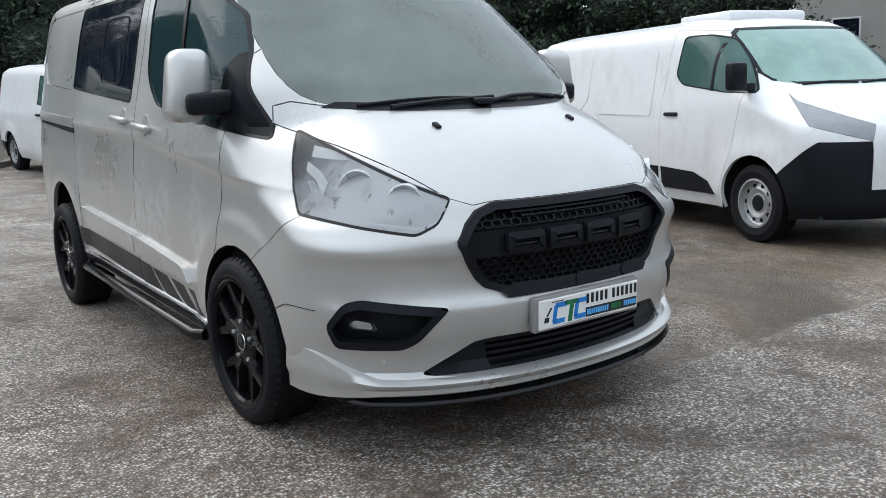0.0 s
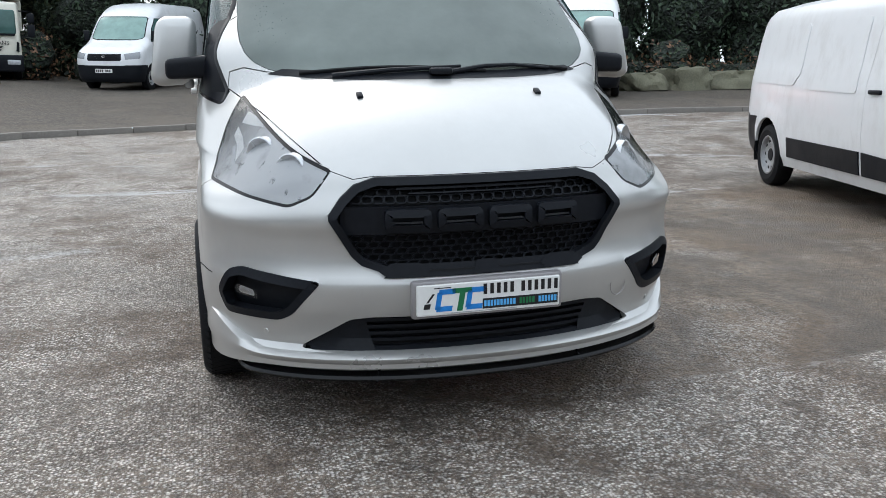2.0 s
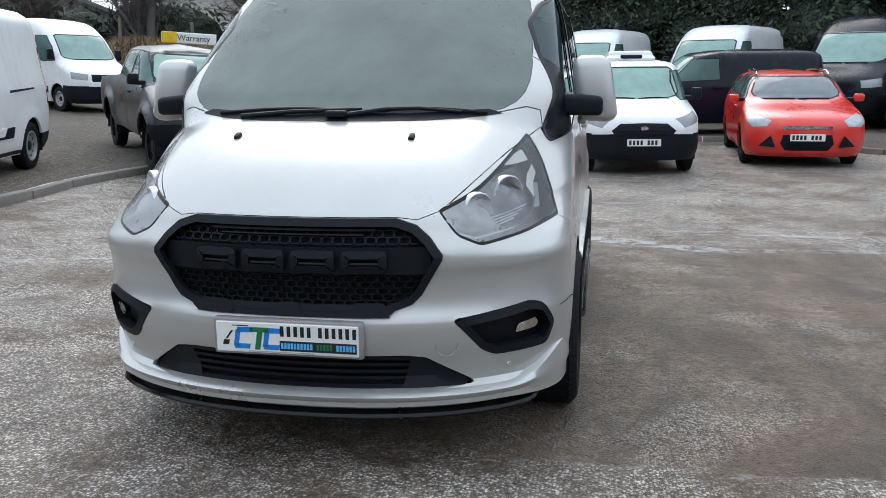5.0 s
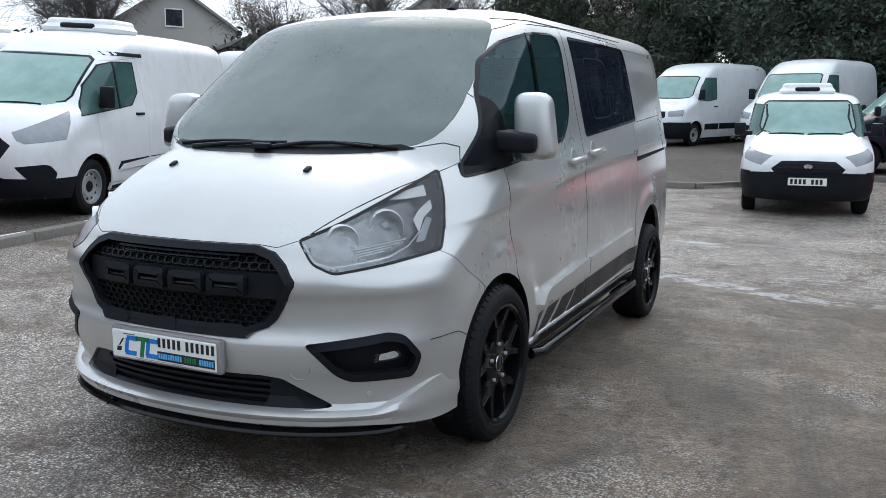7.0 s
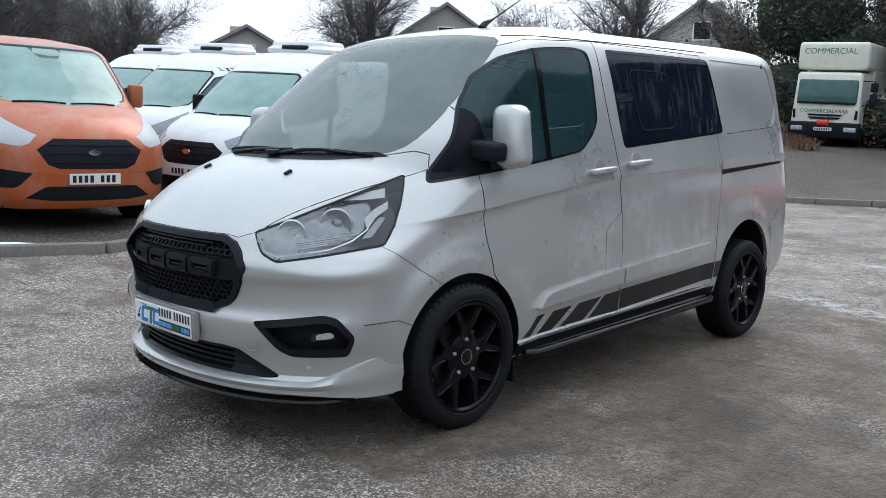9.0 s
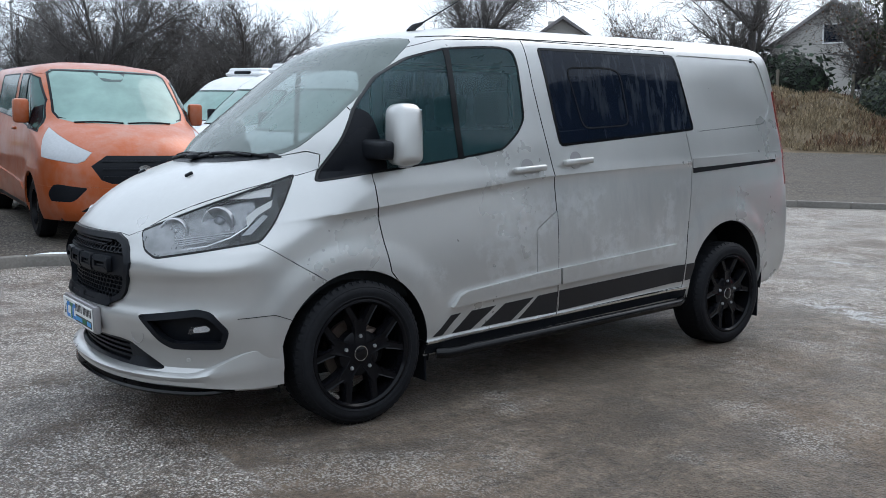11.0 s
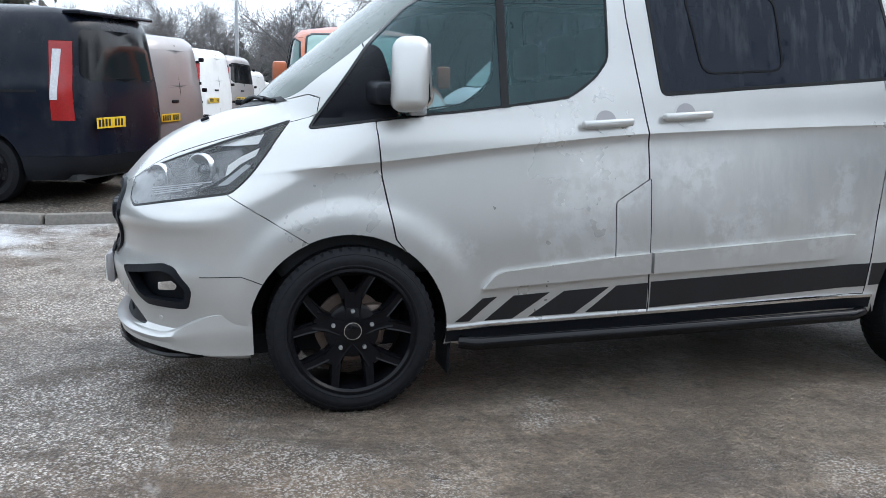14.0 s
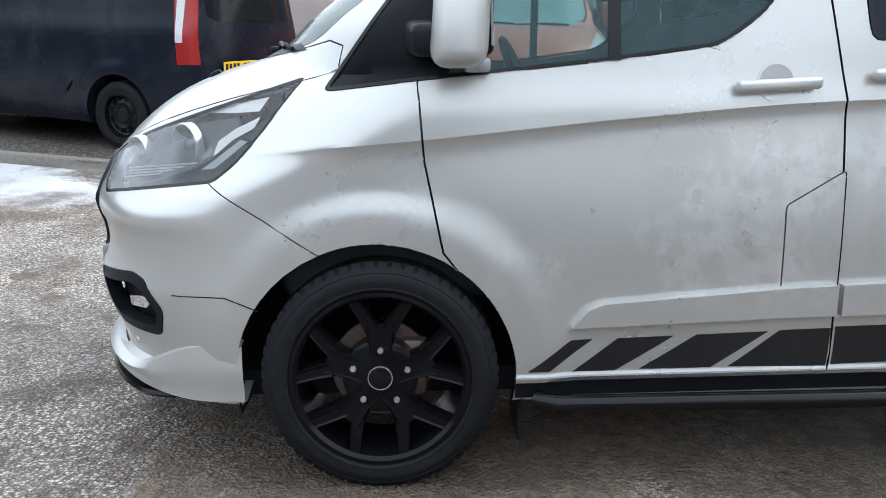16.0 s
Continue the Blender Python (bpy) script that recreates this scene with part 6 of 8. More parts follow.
    zs = sh.tail(1.2)
    if s.get("twin_doors"):
        b2 = bmesh.new()
        slab(b2, [(-0.004, 0.55), (0.004, 0.55), (0.004, 1.2), (0.004, 1.82), (-0.004, 1.82), (-0.004, 1.2)], 0.006, lambda a, b, d: Vector((a, sh.tail(b) - 0.002 + d, b)))
        part("door_gap", tidy(b2), GAP, ob)
        b2 = bmesh.new()
        box(b2, 0.08, 0.26, zs, zs + 0.03, 1.02, 1.06, 0.01, 2)
        part("rear_handle", b2, BLACK, ob)
        for m in (1, -1):
            for z in (0.75, 1.15, 1.6):
                b2 = bmesh.new()
                box(b2, m * 0.86 - 0.02, m * 0.86 + 0.02, sh.tail(z) - 0.1, sh.tail(z) - 0.02, z, z + 0.06, 0.01, 1)
                part("hinge", b2, BLACK, ob)
    if s.get("pod"):
        b2 = bmesh.new()
        slab(b2, [(-0.19, z1 - 0.03), (-0.12, z1 - 0.12), (-0.09, z1 - 0.14), (0.09, z1 - 0.14), (0.12, z1 - 0.12), (0.19, z1 - 0.03)], 0.005, lambda a, b, d: Vector((a, sh.y_at(a, b) - d, b)))
        part("sensor_pod", tidy(b2), PODGREY, ob, "dark sensor pod behind the screen")
    gz = [p[1] for p in s["grille"]]
    gx = max(p[0] for p in s["grille"])
    for k in range(3):
        z = min(gz) + (max(gz) - min(gz)) * (k + 0.75) / 3.5
        b2 = bmesh.new()
        slab(b2, [(-gx * 0.8, z), (0, z), (gx * 0.8, z), (gx * 0.8, z + 0.018), (0, z + 0.018), (-gx * 0.8, z + 0.018)], 0.012, lambda a, b, d: Vector((a, sh.y_at(a, b) - 0.006 - d, b)))
        part("grille_bar", tidy(b2), CHROME if k == 2 and s.get("chrome_bar") else BLACK, ob)
    b2 = bmesh.new()
    lathe(b2, [(0.0005, 0.0), (0.06, 0.0), (0.064, -0.01)], 20)
    badge = part("badge", tidy(b2), CHROME, ob, "bright oval badge")
    zb = s.get("badge", (min(gz) + max(gz)) / 2 + 0.02)
    badge.matrix_local = Matrix.Translation((0, sh.y_at(0, zb) - 0.022, zb)) @ Matrix.Rotation(-math.pi / 2, 4, "Z") @ Matrix.Diagonal((1, 1, 0.55, 1))
    for m in (1, -1):
        mir = m < 0
        part("headlight", take(bm, tg, nums["headlight"][0], 0.002, 0.02, mir), s.get("lamp_mat", LAMPCLEAR), ob, "misted headlamp")
        if "fog" in nums:
            part("fog_pocket", take(bm, tg, nums["fog"][0], 0.0, 0.03, mir), BLACK, ob, "black fog lamp recess")
        part("tail_lamp", take(bm, tg, nums["tail_lamp"][0], 0.002, 0.02, mir), REDLENS, ob, "red tail lamp")
        tl = s["tail_lamp"]
        ya, za, zb2 = tl[0][0] + 0.05, tl[1][1] + 0.2, tl[0][1] - 0.08
        part("tail_lamp_insert", patch(sh, [(ya, za), (ya + 0.07, za), (ya + 0.07, zb2), (ya, zb2)], 0.004, 0.01, m, 0.05), WHITELENS, ob, "white lamp insert")
        door = part("front_door", take(bm, tg, nums["door"][0], 0.004, 0.02, mir), colour, ob)
        for w in nums["side_window"]:
            g = take(bm, tg, w, 0.0, 0.012, mir)
            if g.faces:
                part("side_window", g, side_mat or SIDEMIST, ob, "tinted side window")
        for w in s["windows"]:
            b2 = bmesh.new()
            o = dense(w, 0.1)
            frame_of(b2, o, grown(o, -0.01), 0.005, lambda a, b, d: Vector((m * (sh.x_at(a, b) + d), a, b)))
            part("window_seal", tidy(b2), BLACK, ob)
        mx, my, mz, mh = s["mirror"]
        b2 = bmesh.new()
        box(b2, min(m * (mx + 0.05), m * (mx + 0.22)), max(m * (mx + 0.05), m * (mx + 0.22)), my, my + 0.11, mz, mz + mh, 0.035, 2)
        part("door_mirror", b2, s.get("mirror_mat", BLACK), ob, "door mirror")
        b2 = bmesh.new()
        box(b2, min(m * (mx - 0.05), m * (mx + 0.1)), max(m * (mx - 0.05), m * (mx + 0.1)), my + 0.02, my + 0.09, mz, mz + 0.07, 0.02, 2)
        part("mirror_arm", b2, BLACK, ob)
        if s.get("sail"):
            part("mirror_sail", patch(sh, [(-0.1, 1.19), (0.1, 1.47), (0.2, 1.43), (0.25, 1.2)], 0.008, 0.012, m, 0.1), SAILBLACK, ob, "black mirror mount")
        hy, hz = s["handle"]
        b2 = bmesh.new()
        box(b2, m * sh.x_at(hy, hz) - 0.025, m * sh.x_at(hy, hz) + 0.025, hy - 0.1, hy + 0.1, hz - 0.018, hz + 0.018, 0.012, 2)
        part("door_handle", b2, s.get("handle_mat", BLACK), door)
        for y0, y1, za, zb3 in s.get("bars", []):
            part("quarter_bar", patch(sh, [(y0, za), (y1, za), (y1, zb3), (y0, zb3)], 0.006, 0.012, m, 0.1), BLACK, ob)
        if s.get("rail"):
            part("door_rail", patch(sh, [(2.585, 1.085), (3.5, 1.12), (3.5, 1.142), (2.585, 1.118)], 0.004, 0.008, m, 0.15), GAP, ob)
            part("side_moulding", patch(sh, [(0.56, 0.49), (1.3, 0.514), (2.28, 0.535), (2.375, 0.645), (1.3, 0.606), (0.655, 0.562)], 0.018, 0.03, m, 0.15), colour, ob, "raised side moulding")
            part("sill", patch(sh, [(0.42, 0.26), (s["wb"] - 0.43, 0.27), (s["wb"] - 0.43, 0.32), (0.42, 0.31)], 0.01, 0.03, m, 0.15), BLACK, ob)
        for poly in s.get("cladding", []):
            part("side_cladding", patch(sh, poly, 0.014, 0.03, m, 0.15), BLACK, ob, "black side cladding")
        for y in (0.0, s["wb"]):
            b2 = bmesh.new()
            r0 = ar + 0.01
            rings = [[b2.verts.new((m * x, y + r0 * math.cos(t), s["arch"][0] + r0 * math.sin(t))) for t in [math.pi * (-0.08 + 1.16 * i / 14) for i in range(15)]] for x in (0.5, sh.width(0.6) - 0.02)]
            for i in range(14):
                b2.faces.new((rings[0][i], rings[0][i + 1], rings[1][i + 1], rings[1][i]))
            b2.faces.new(rings[0])
            part("wheel_liner", tidy(b2), GAP, ob)
            at = Matrix.Translation((m * (sh.width(0.5) - 0.11), y, s["tyre"])) @ Matrix.Rotation(0 if m > 0 else math.pi, 4, "Z")
            steel_wheel(ob, at, s["tyre"], s["tyre"] * s.get("rim", 0.62), 0.2, None if steel else ALLOY)
    b2 = bmesh.new()
    box(b2, -sh.width(0.5) + 0.15, sh.width(0.5) - 0.15, sh.nose(0.4) + 0.3, sh.tail(0.4) - 0.1, s["nose"][0][0], s["nose"][0][0] + 0.06)
    box(b2, -0.6, 0.6, s.get("dash", 0.1) - 0.3, s.get("dash", 0.1), 0.5, s["screen"][0] - 0.2)
    box(b2, -0.7, 0.7, s.get("seat", 1.2), s.get("seat", 1.2) + 0.14, 0.5, s["screen"][0] + 0.3, 0.05, 2)
    part("cabin_interior", b2, CABIN, ob)
    zp = s.get("plate", 0.5)
    plate_art(ob, Matrix.Translation((0, sh.y_at(0, zp) - 0.012, zp)), False)
    zr = s.get("rear_plate", 0.8)
    plate_art(ob, Matrix.Translation((s.get("rear_plate_x", 0.0), sh.tail(zr) + 0.012, zr)) @ Matrix.Rotation(math.pi, 4, "Z"), False, YELLOWPLATE)
    for x in (-0.3, 0.25):
        b2 = bmesh.new()
        zz = z0 + 0.012
        tube(b2, [Vector((x + 0.5 * (i / 6 - 0.5), sh.y_at(x + 0.5 * (i / 6 - 0.5), zz + 0.01 * math.sin(i / 2)) - 0.015, zz + 0.012 * math.sin(i / 2))) for i in range(7)], 0.011, 6)
        part("wiper", tidy(b2), BLACK, ob)
    bm.free()
    return ob


def fridge_pod(ob, y, z, w=0.55):
    """A white roof-mounted cooling unit with a dark fan grille."""
    bm = bmesh.new()
    box(bm, -w, w, y, y + 0.62, z - 0.04, z + 0.15, 0.07, 3)
    for q in bm.verts:
        if q.co.z > z + 0.05:
            q.co.x *= 0.9
            q.co.y += 0.1 * (y + 0.62 - q.co.y)
    pod = part("roof_unit", bm, WHITE, ob, "white roof cooling unit")
    bm = bmesh.new()
    box(bm, -w * 0.45, w * 0.45, y - 0.012, y + 0.05, z + 0.01, z + 0.085, 0.035, 3)
    part("fan_grille", bm, BLACK, pod)


CUSTOM = dict(
    nose=[(0.25, -0.95), (0.34, -1.0), (0.60, -1.02), (0.80, -1.0), (0.92, -0.965), (1.0, -0.915), (1.12, -0.79), (1.21, -0.62), (1.268, -0.43), (1.285, -0.385), (1.52, -0.09), (1.78, 0.25), (1.861, 0.37), (1.93, 0.56), (1.975, 0.80), (2.0, 1.15), (2.012, 2.0)],
    width=[(0.25, 0.90), (0.40, 0.94), (0.75, 0.957), (1.1, 0.945), (1.3, 0.908), (1.6, 0.855), (1.85, 0.795), (1.93, 0.715), (1.975, 0.54), (2.0, 0.26), (2.012, 0.02)],
    tail=[(0.25, 3.80), (0.35, 3.90), (0.5, 3.93), (0.7, 3.93), (1.5, 3.87), (1.8, 3.83), (1.93, 3.72), (1.98, 3.3), (2.012, 2.4)],
    depth=[(0.25, 0.6), (0.9, 0.6), (1.17, 0.82), (1.3, 0.68), (1.4, 0.56), (2.012, 0.4)],
    wb=2.933, arch=(0.335, 0.4), tyre=0.335, screen=(1.275, 1.9, 0.728, 0.675),
    grille=[(-0.02, 0.955), (0.37, 0.955), (0.53, 0.845), (0.44, 0.7), (0.34, 0.66), (-0.02, 0.655)],
    lamp=[(-0.352, 0.985), (-0.30, 0.90), (-0.2, 0.866), (0.44, 0.922), (0.545, 1.10), (0.57, 1.232)],
    windows=[[(-0.15, 1.172), (0.12, 1.525), (0.46, 1.775), (0.67, 1.825), (1.135, 1.83), (1.152, 1.45), (0.97, 1.288), (0.15, 1.205)]],
    door=[(0.125, 1.2), (0.1, 1.545), (0.44, 1.815), (1.225, 1.89), (1.325, 1.13), (1.337, 0.34), (0.4, 0.34), (0.19, 0.72)],
    tail_lamp=[(3.6, 1.62), (3.66, 0.85), (3.84, 0.85), (3.78, 1.62)], rear_window=rounded([(-0.02, 1.75), (0.62, 1.74), (0.7, 1.3), (0.6, 1.24), (-0.02, 1.23)], 0.05),
    bumper=[(-1.3, 0.2), (-1.3, 0.62), (-0.3, 0.62), (-0.3, 0.2)], bumper_z=0.62, mirror=(0.86, 0.2, 1.26, 0.27), handle=(1.12, 1.18), plate=0.56, rear_plate=0.82, rb=0.5, rail=True)


def custom(**change):
    s = dict(CUSTOM)
    s.update(change)
    return s


HIGH = custom(
    bumper=[(-1.3, 0.2), (-1.3, 0.47), (-0.3, 0.5), (-0.3, 0.2)], bumper_z=0.47, fog=FOG, bars=[(0.655, 0.69, 1.25, 1.82), (0.55, 1.4, 1.9, 1.945)], plate=0.565,
    tail_lamp=[(3.97, 1.7), (4.03, 0.9), (4.2, 0.9), (4.15, 1.7)],
    nose=CUSTOM["nose"][:13] + [(1.95, 0.5), (2.05, 0.66), (2.15, 0.92), (2.21, 1.22), (2.24, 1.7), (2.25, 2.2)],
    width=CUSTOM["width"][:6] + [(1.85, 0.81), (2.03, 0.77), (2.15, 0.68), (2.21, 0.52), (2.24, 0.26), (2.25, 0.03)],
    tail=[(0.25, 4.15), (0.35, 4.25), (0.5, 4.29), (0.7, 4.29), (1.5, 4.24), (2.0, 4.2), (2.13, 4.1), (2.21, 3.8), (2.25, 2.6)], wb=3.3,
    depth=[(0.25, 0.6), (0.9, 0.6), (1.17, 0.82), (1.3, 0.68), (1.4, 0.56), (2.25, 0.45)],
    cladding=[[(0.55, 0.5), (1.3, 0.5), (1.3, 0.62), (0.62, 0.6)], [(1.36, 0.5), (2.6, 0.5), (2.65, 0.64), (1.36, 0.62)]])
LARGE = dict(
    nose=[(0.25, -0.9), (0.35, -0.98), (0.7, -1.0), (1.0, -0.96), (1.1, -0.88), (1.25, -0.62), (1.36, -0.36), (1.42, -0.24), (1.75, 0.05), (2.05, 0.32), (2.15, 0.45), (2.35, 0.75), (2.48, 1.05), (2.55, 1.6), (2.58, 2.4)],
    width=[(0.25, 0.92), (0.5, 0.98), (1.0, 1.0), (1.5, 0.98), (2.1, 0.92), (2.3, 0.88), (2.45, 0.79), (2.53, 0.58), (2.57, 0.3), (2.58, 0.03)],
    tail=[(0.25, 4.5), (0.4, 4.6), (0.6, 4.65), (0.8, 4.65), (1.8, 4.62), (2.3, 4.56), (2.48, 4.4), (2.55, 4.0), (2.58, 3.0)],
    depth=[(0.25, 0.5), (1.0, 0.5), (1.3, 0.6), (1.5, 0.5), (2.58, 0.5)], wb=3.64, arch=(0.36, 0.42), tyre=0.35, screen=(1.43, 2.14, 0.82, 0.76), n=2.6,
    grille=[(-0.02, 1.05), (0.5, 1.06), (0.52, 0.9), (0.48, 0.86), (-0.02, 0.86)], lamp=[(-0.3, 1.06), (-0.3, 0.9), (0.3, 0.93), (0.36, 1.12)],
    windows=[[(0.1, 1.4), (0.33, 1.78), (0.62, 2.08), (1.15, 2.08), (1.15, 1.42), (0.7, 1.36)]],
    door=[(0.12, 1.38), (0.08, 1.6), (0.5, 2.1), (1.25, 2.16), (1.28, 0.45), (0.5, 0.45), (0.3, 0.75)],
    tail_lamp=[(4.45, 1.6), (4.45, 1.05), (4.9, 1.05), (4.9, 1.6)], rear_window=[(-0.02, 2.0), (0.75, 2.0), (0.75, 1.4), (-0.02, 1.4)],
    bumper=[(-1.3, 0.2), (-1.3, 0.74), (-0.3, 0.74), (-0.3, 0.2)], bumper_z=0.74, mirror=(0.93, 0.12, 1.42, 0.3), handle=(1.1, 1.2), plate=0.58, rb=0.5, seat=1.3, dash=0.2, rim=0.6,
    cladding=[[(0.5, 0.5), (1.3, 0.5), (1.3, 0.68), (0.5, 0.68)], [(1.36, 0.5), (3.1, 0.5), (3.1, 0.68), (1.36, 0.68)]])
TRAFIC = custom(
    rail=False,
    nose=[(0.25, -0.83), (0.35, -0.9), (0.75, -0.92), (0.95, -0.88), (1.03, -0.8), (1.12, -0.62), (1.2, -0.42), (1.26, -0.24), (1.3, -0.16), (1.55, 0.16), (1.78, 0.48), (1.85, 0.62), (1.91, 0.85), (1.95, 1.3), (1.97, 2.0)],
    width=[(0.25, 0.9), (0.4, 0.95), (0.75, 0.97), (1.1, 0.955), (1.3, 0.92), (1.6, 0.87), (1.82, 0.81), (1.9, 0.72), (1.94, 0.5), (1.965, 0.2), (1.97, 0.02)],
    tail=[(0.25, 4.2), (0.35, 4.35), (0.5, 4.42), (0.7, 4.42), (1.5, 4.36), (1.75, 4.3), (1.88, 4.15), (1.94, 3.8), (1.97, 2.6)],
    depth=[(0.25, 0.55), (0.95, 0.55), (1.17, 0.75), (1.3, 0.65), (1.97, 0.5)], wb=3.498, arch=(0.335, 0.4), tyre=0.33, screen=(1.29, 1.83, 0.75, 0.69),
    grille=[(-0.02, 0.98), (0.3, 0.98), (0.32, 0.86), (-0.02, 0.84)], lamp=[(-0.3, 0.985), (-0.28, 0.86), (0.36, 0.98), (0.62, 1.24), (0.5, 1.17)],
    windows=[rounded([(0.08, 1.24), (0.33, 1.53), (0.56, 1.72), (0.78, 1.77), (1.12, 1.77), (1.16, 1.42), (1.05, 1.33), (0.4, 1.25)], 0.05)],
    door=[(0.2, 1.2), (0.2, 1.5), (0.5, 1.78), (1.28, 1.84), (1.34, 1.1), (1.34, 0.36), (0.45, 0.36), (0.28, 0.75)],
    tail_lamp=[(4.24, 1.5), (4.28, 0.9), (4.6, 0.9), (4.6, 1.5)], rear_window=[(-0.02, 1.7), (0.65, 1.7), (0.7, 1.15), (-0.02, 1.15)],
    bumper=[(-1.3, 0.2), (-1.3, 0.86), (-0.62, 0.86), (-0.3, 0.6), (-0.3, 0.2)], bumper_z=0.5, bars=[(0.6, 0.63, 1.27, 1.75)], mirror=(0.9, 0.1, 1.26, 0.24), handle=(1.16, 1.06), plate=0.5, rb=0.75, seat=1.3, dash=0.2,
    cladding=[[(0.5, 0.36), (1.3, 0.36), (1.3, 0.56), (0.8, 0.54), (0.6, 0.47)], [(1.36, 0.36), (2.95, 0.36), (2.95, 0.56), (1.36, 0.56)]])
CONNECT = custom(
    rail=False,
    nose=[(0.25, -0.78), (0.35, -0.84), (0.7, -0.86), (0.88, -0.8), (0.96, -0.7), (1.04, -0.5), (1.11, -0.25), (1.16, -0.08), (1.19, -0.02), (1.45, 0.28), (1.66, 0.52), (1.74, 0.68), (1.79, 0.95), (1.82, 1.3), (1.83, 1.9)],
    width=[(0.25, 0.84), (0.4, 0.89), (0.75, 0.91), (1.0, 0.9), (1.2, 0.865), (1.45, 0.82), (1.68, 0.765), (1.75, 0.69), (1.8, 0.5), (1.825, 0.2), (1.83, 0.02)],
    tail=[(0.25, 3.4), (0.35, 3.5), (0.5, 3.54), (0.7, 3.54), (1.4, 3.48), (1.65, 3.44), (1.76, 3.3), (1.81, 3.0), (1.83, 2.3)],
    depth=[(0.25, 0.5), (0.9, 0.5), (1.1, 0.7), (1.25, 0.55), (1.83, 0.5)], wb=2.662, arch=(0.32, 0.375), tyre=0.32, screen=(1.17, 1.7, 0.7, 0.64),
    grille=[(-0.02, 0.84), (0.36, 0.83), (0.5, 0.72), (0.42, 0.62), (-0.02, 0.6)], lamp=[(-0.24, 0.9), (-0.1, 0.76), (0.4, 0.84), (0.5, 1.0)],
    windows=[[(0.1, 1.14), (0.38, 1.44), (0.6, 1.62), (1.15, 1.64), (1.18, 1.18)]],
    door=[(0.15, 1.1), (0.12, 1.3), (0.55, 1.68), (1.25, 1.72), (1.27, 0.36), (0.45, 0.36), (0.3, 0.7)],
    tail_lamp=[(3.25, 1.4), (3.3, 0.9), (3.7, 0.9), (3.7, 1.4)], rear_window=[(-0.02, 1.6), (0.55, 1.6), (0.62, 1.12), (-0.02, 1.12)],
    bumper=[(-1.2, 0.2), (-1.2, 0.7), (-0.28, 0.62), (-0.28, 0.2)], bumper_z=0.66, mirror=(0.84, 0.12, 1.15, 0.2), handle=(1.1, 1.02), plate=0.54, rb=0.5, badge=0.76)
FOCUS = dict(
    nose=[(0.18, -0.74), (0.26, -0.84), (0.5, -0.89), (0.68, -0.87), (0.78, -0.8), (0.86, -0.6), (0.93, -0.3), (0.99, 0.0), (1.03, 0.15), (1.04, 0.2), (1.2, 0.45), (1.36, 0.72), (1.43, 0.9), (1.48, 1.15), (1.505, 1.5), (1.515, 1.9)],
    width=[(0.18, 0.84), (0.32, 0.9), (0.6, 0.915), (0.85, 0.91), (1.0, 0.87), (1.2, 0.79), (1.36, 0.71), (1.43, 0.64), (1.48, 0.48), (1.505, 0.24), (1.515, 0.03)],
    tail=[(0.18, 3.3), (0.3, 3.42), (0.5, 3.48), (0.7, 3.48), (0.95, 3.42), (1.2, 3.28), (1.4, 3.1), (1.48, 2.8), (1.515, 2.4)],
    depth=[(0.18, 0.45), (0.7, 0.45), (0.9, 0.6), (1.04, 0.5), (1.515, 0.45)], wb=2.65, arch=(0.315, 0.355), tyre=0.315, screen=(1.04, 1.44, 0.72, 0.62), n=2.5,
    grille=[(-0.02, 0.54), (0.36, 0.54), (0.4, 0.4), (0.32, 0.29), (-0.02, 0.29)], lamp=rounded([(-0.24, 0.76), (-0.2, 0.67), (0.12, 0.65), (0.4, 0.76), (0.44, 0.86), (0.1, 0.83)], 0.03),
    windows=[[(0.5, 1.04), (0.78, 1.25), (0.98, 1.4), (1.2, 1.45), (1.2, 1.04)], [(1.27, 1.04), (1.27, 1.45), (2.05, 1.44), (2.12, 1.06)], [(2.18, 1.07), (2.14, 1.42), (2.7, 1.36), (3.0, 1.14)]],
    door=[(0.28, 0.95), (0.28, 1.05), (0.85, 1.45), (1.23, 1.48), (1.25, 0.3), (0.42, 0.3), (0.36, 0.6)],
    tail_lamp=[(3.1, 1.15), (3.15, 0.85), (3.6, 0.85), (3.6, 1.15)], rear_window=[(-0.02, 1.4), (0.5, 1.38), (0.58, 1.06), (-0.02, 1.04)], rear_glass=None,
    mirror=(0.87, 0.42, 1.0, 0.13), handle=(1.1, 0.9), plate=0.5, rear_plate=0.7, rb=0.4, badge=0.66, dash=0.7, seat=1.5, rim=0.66, fine=0.03)
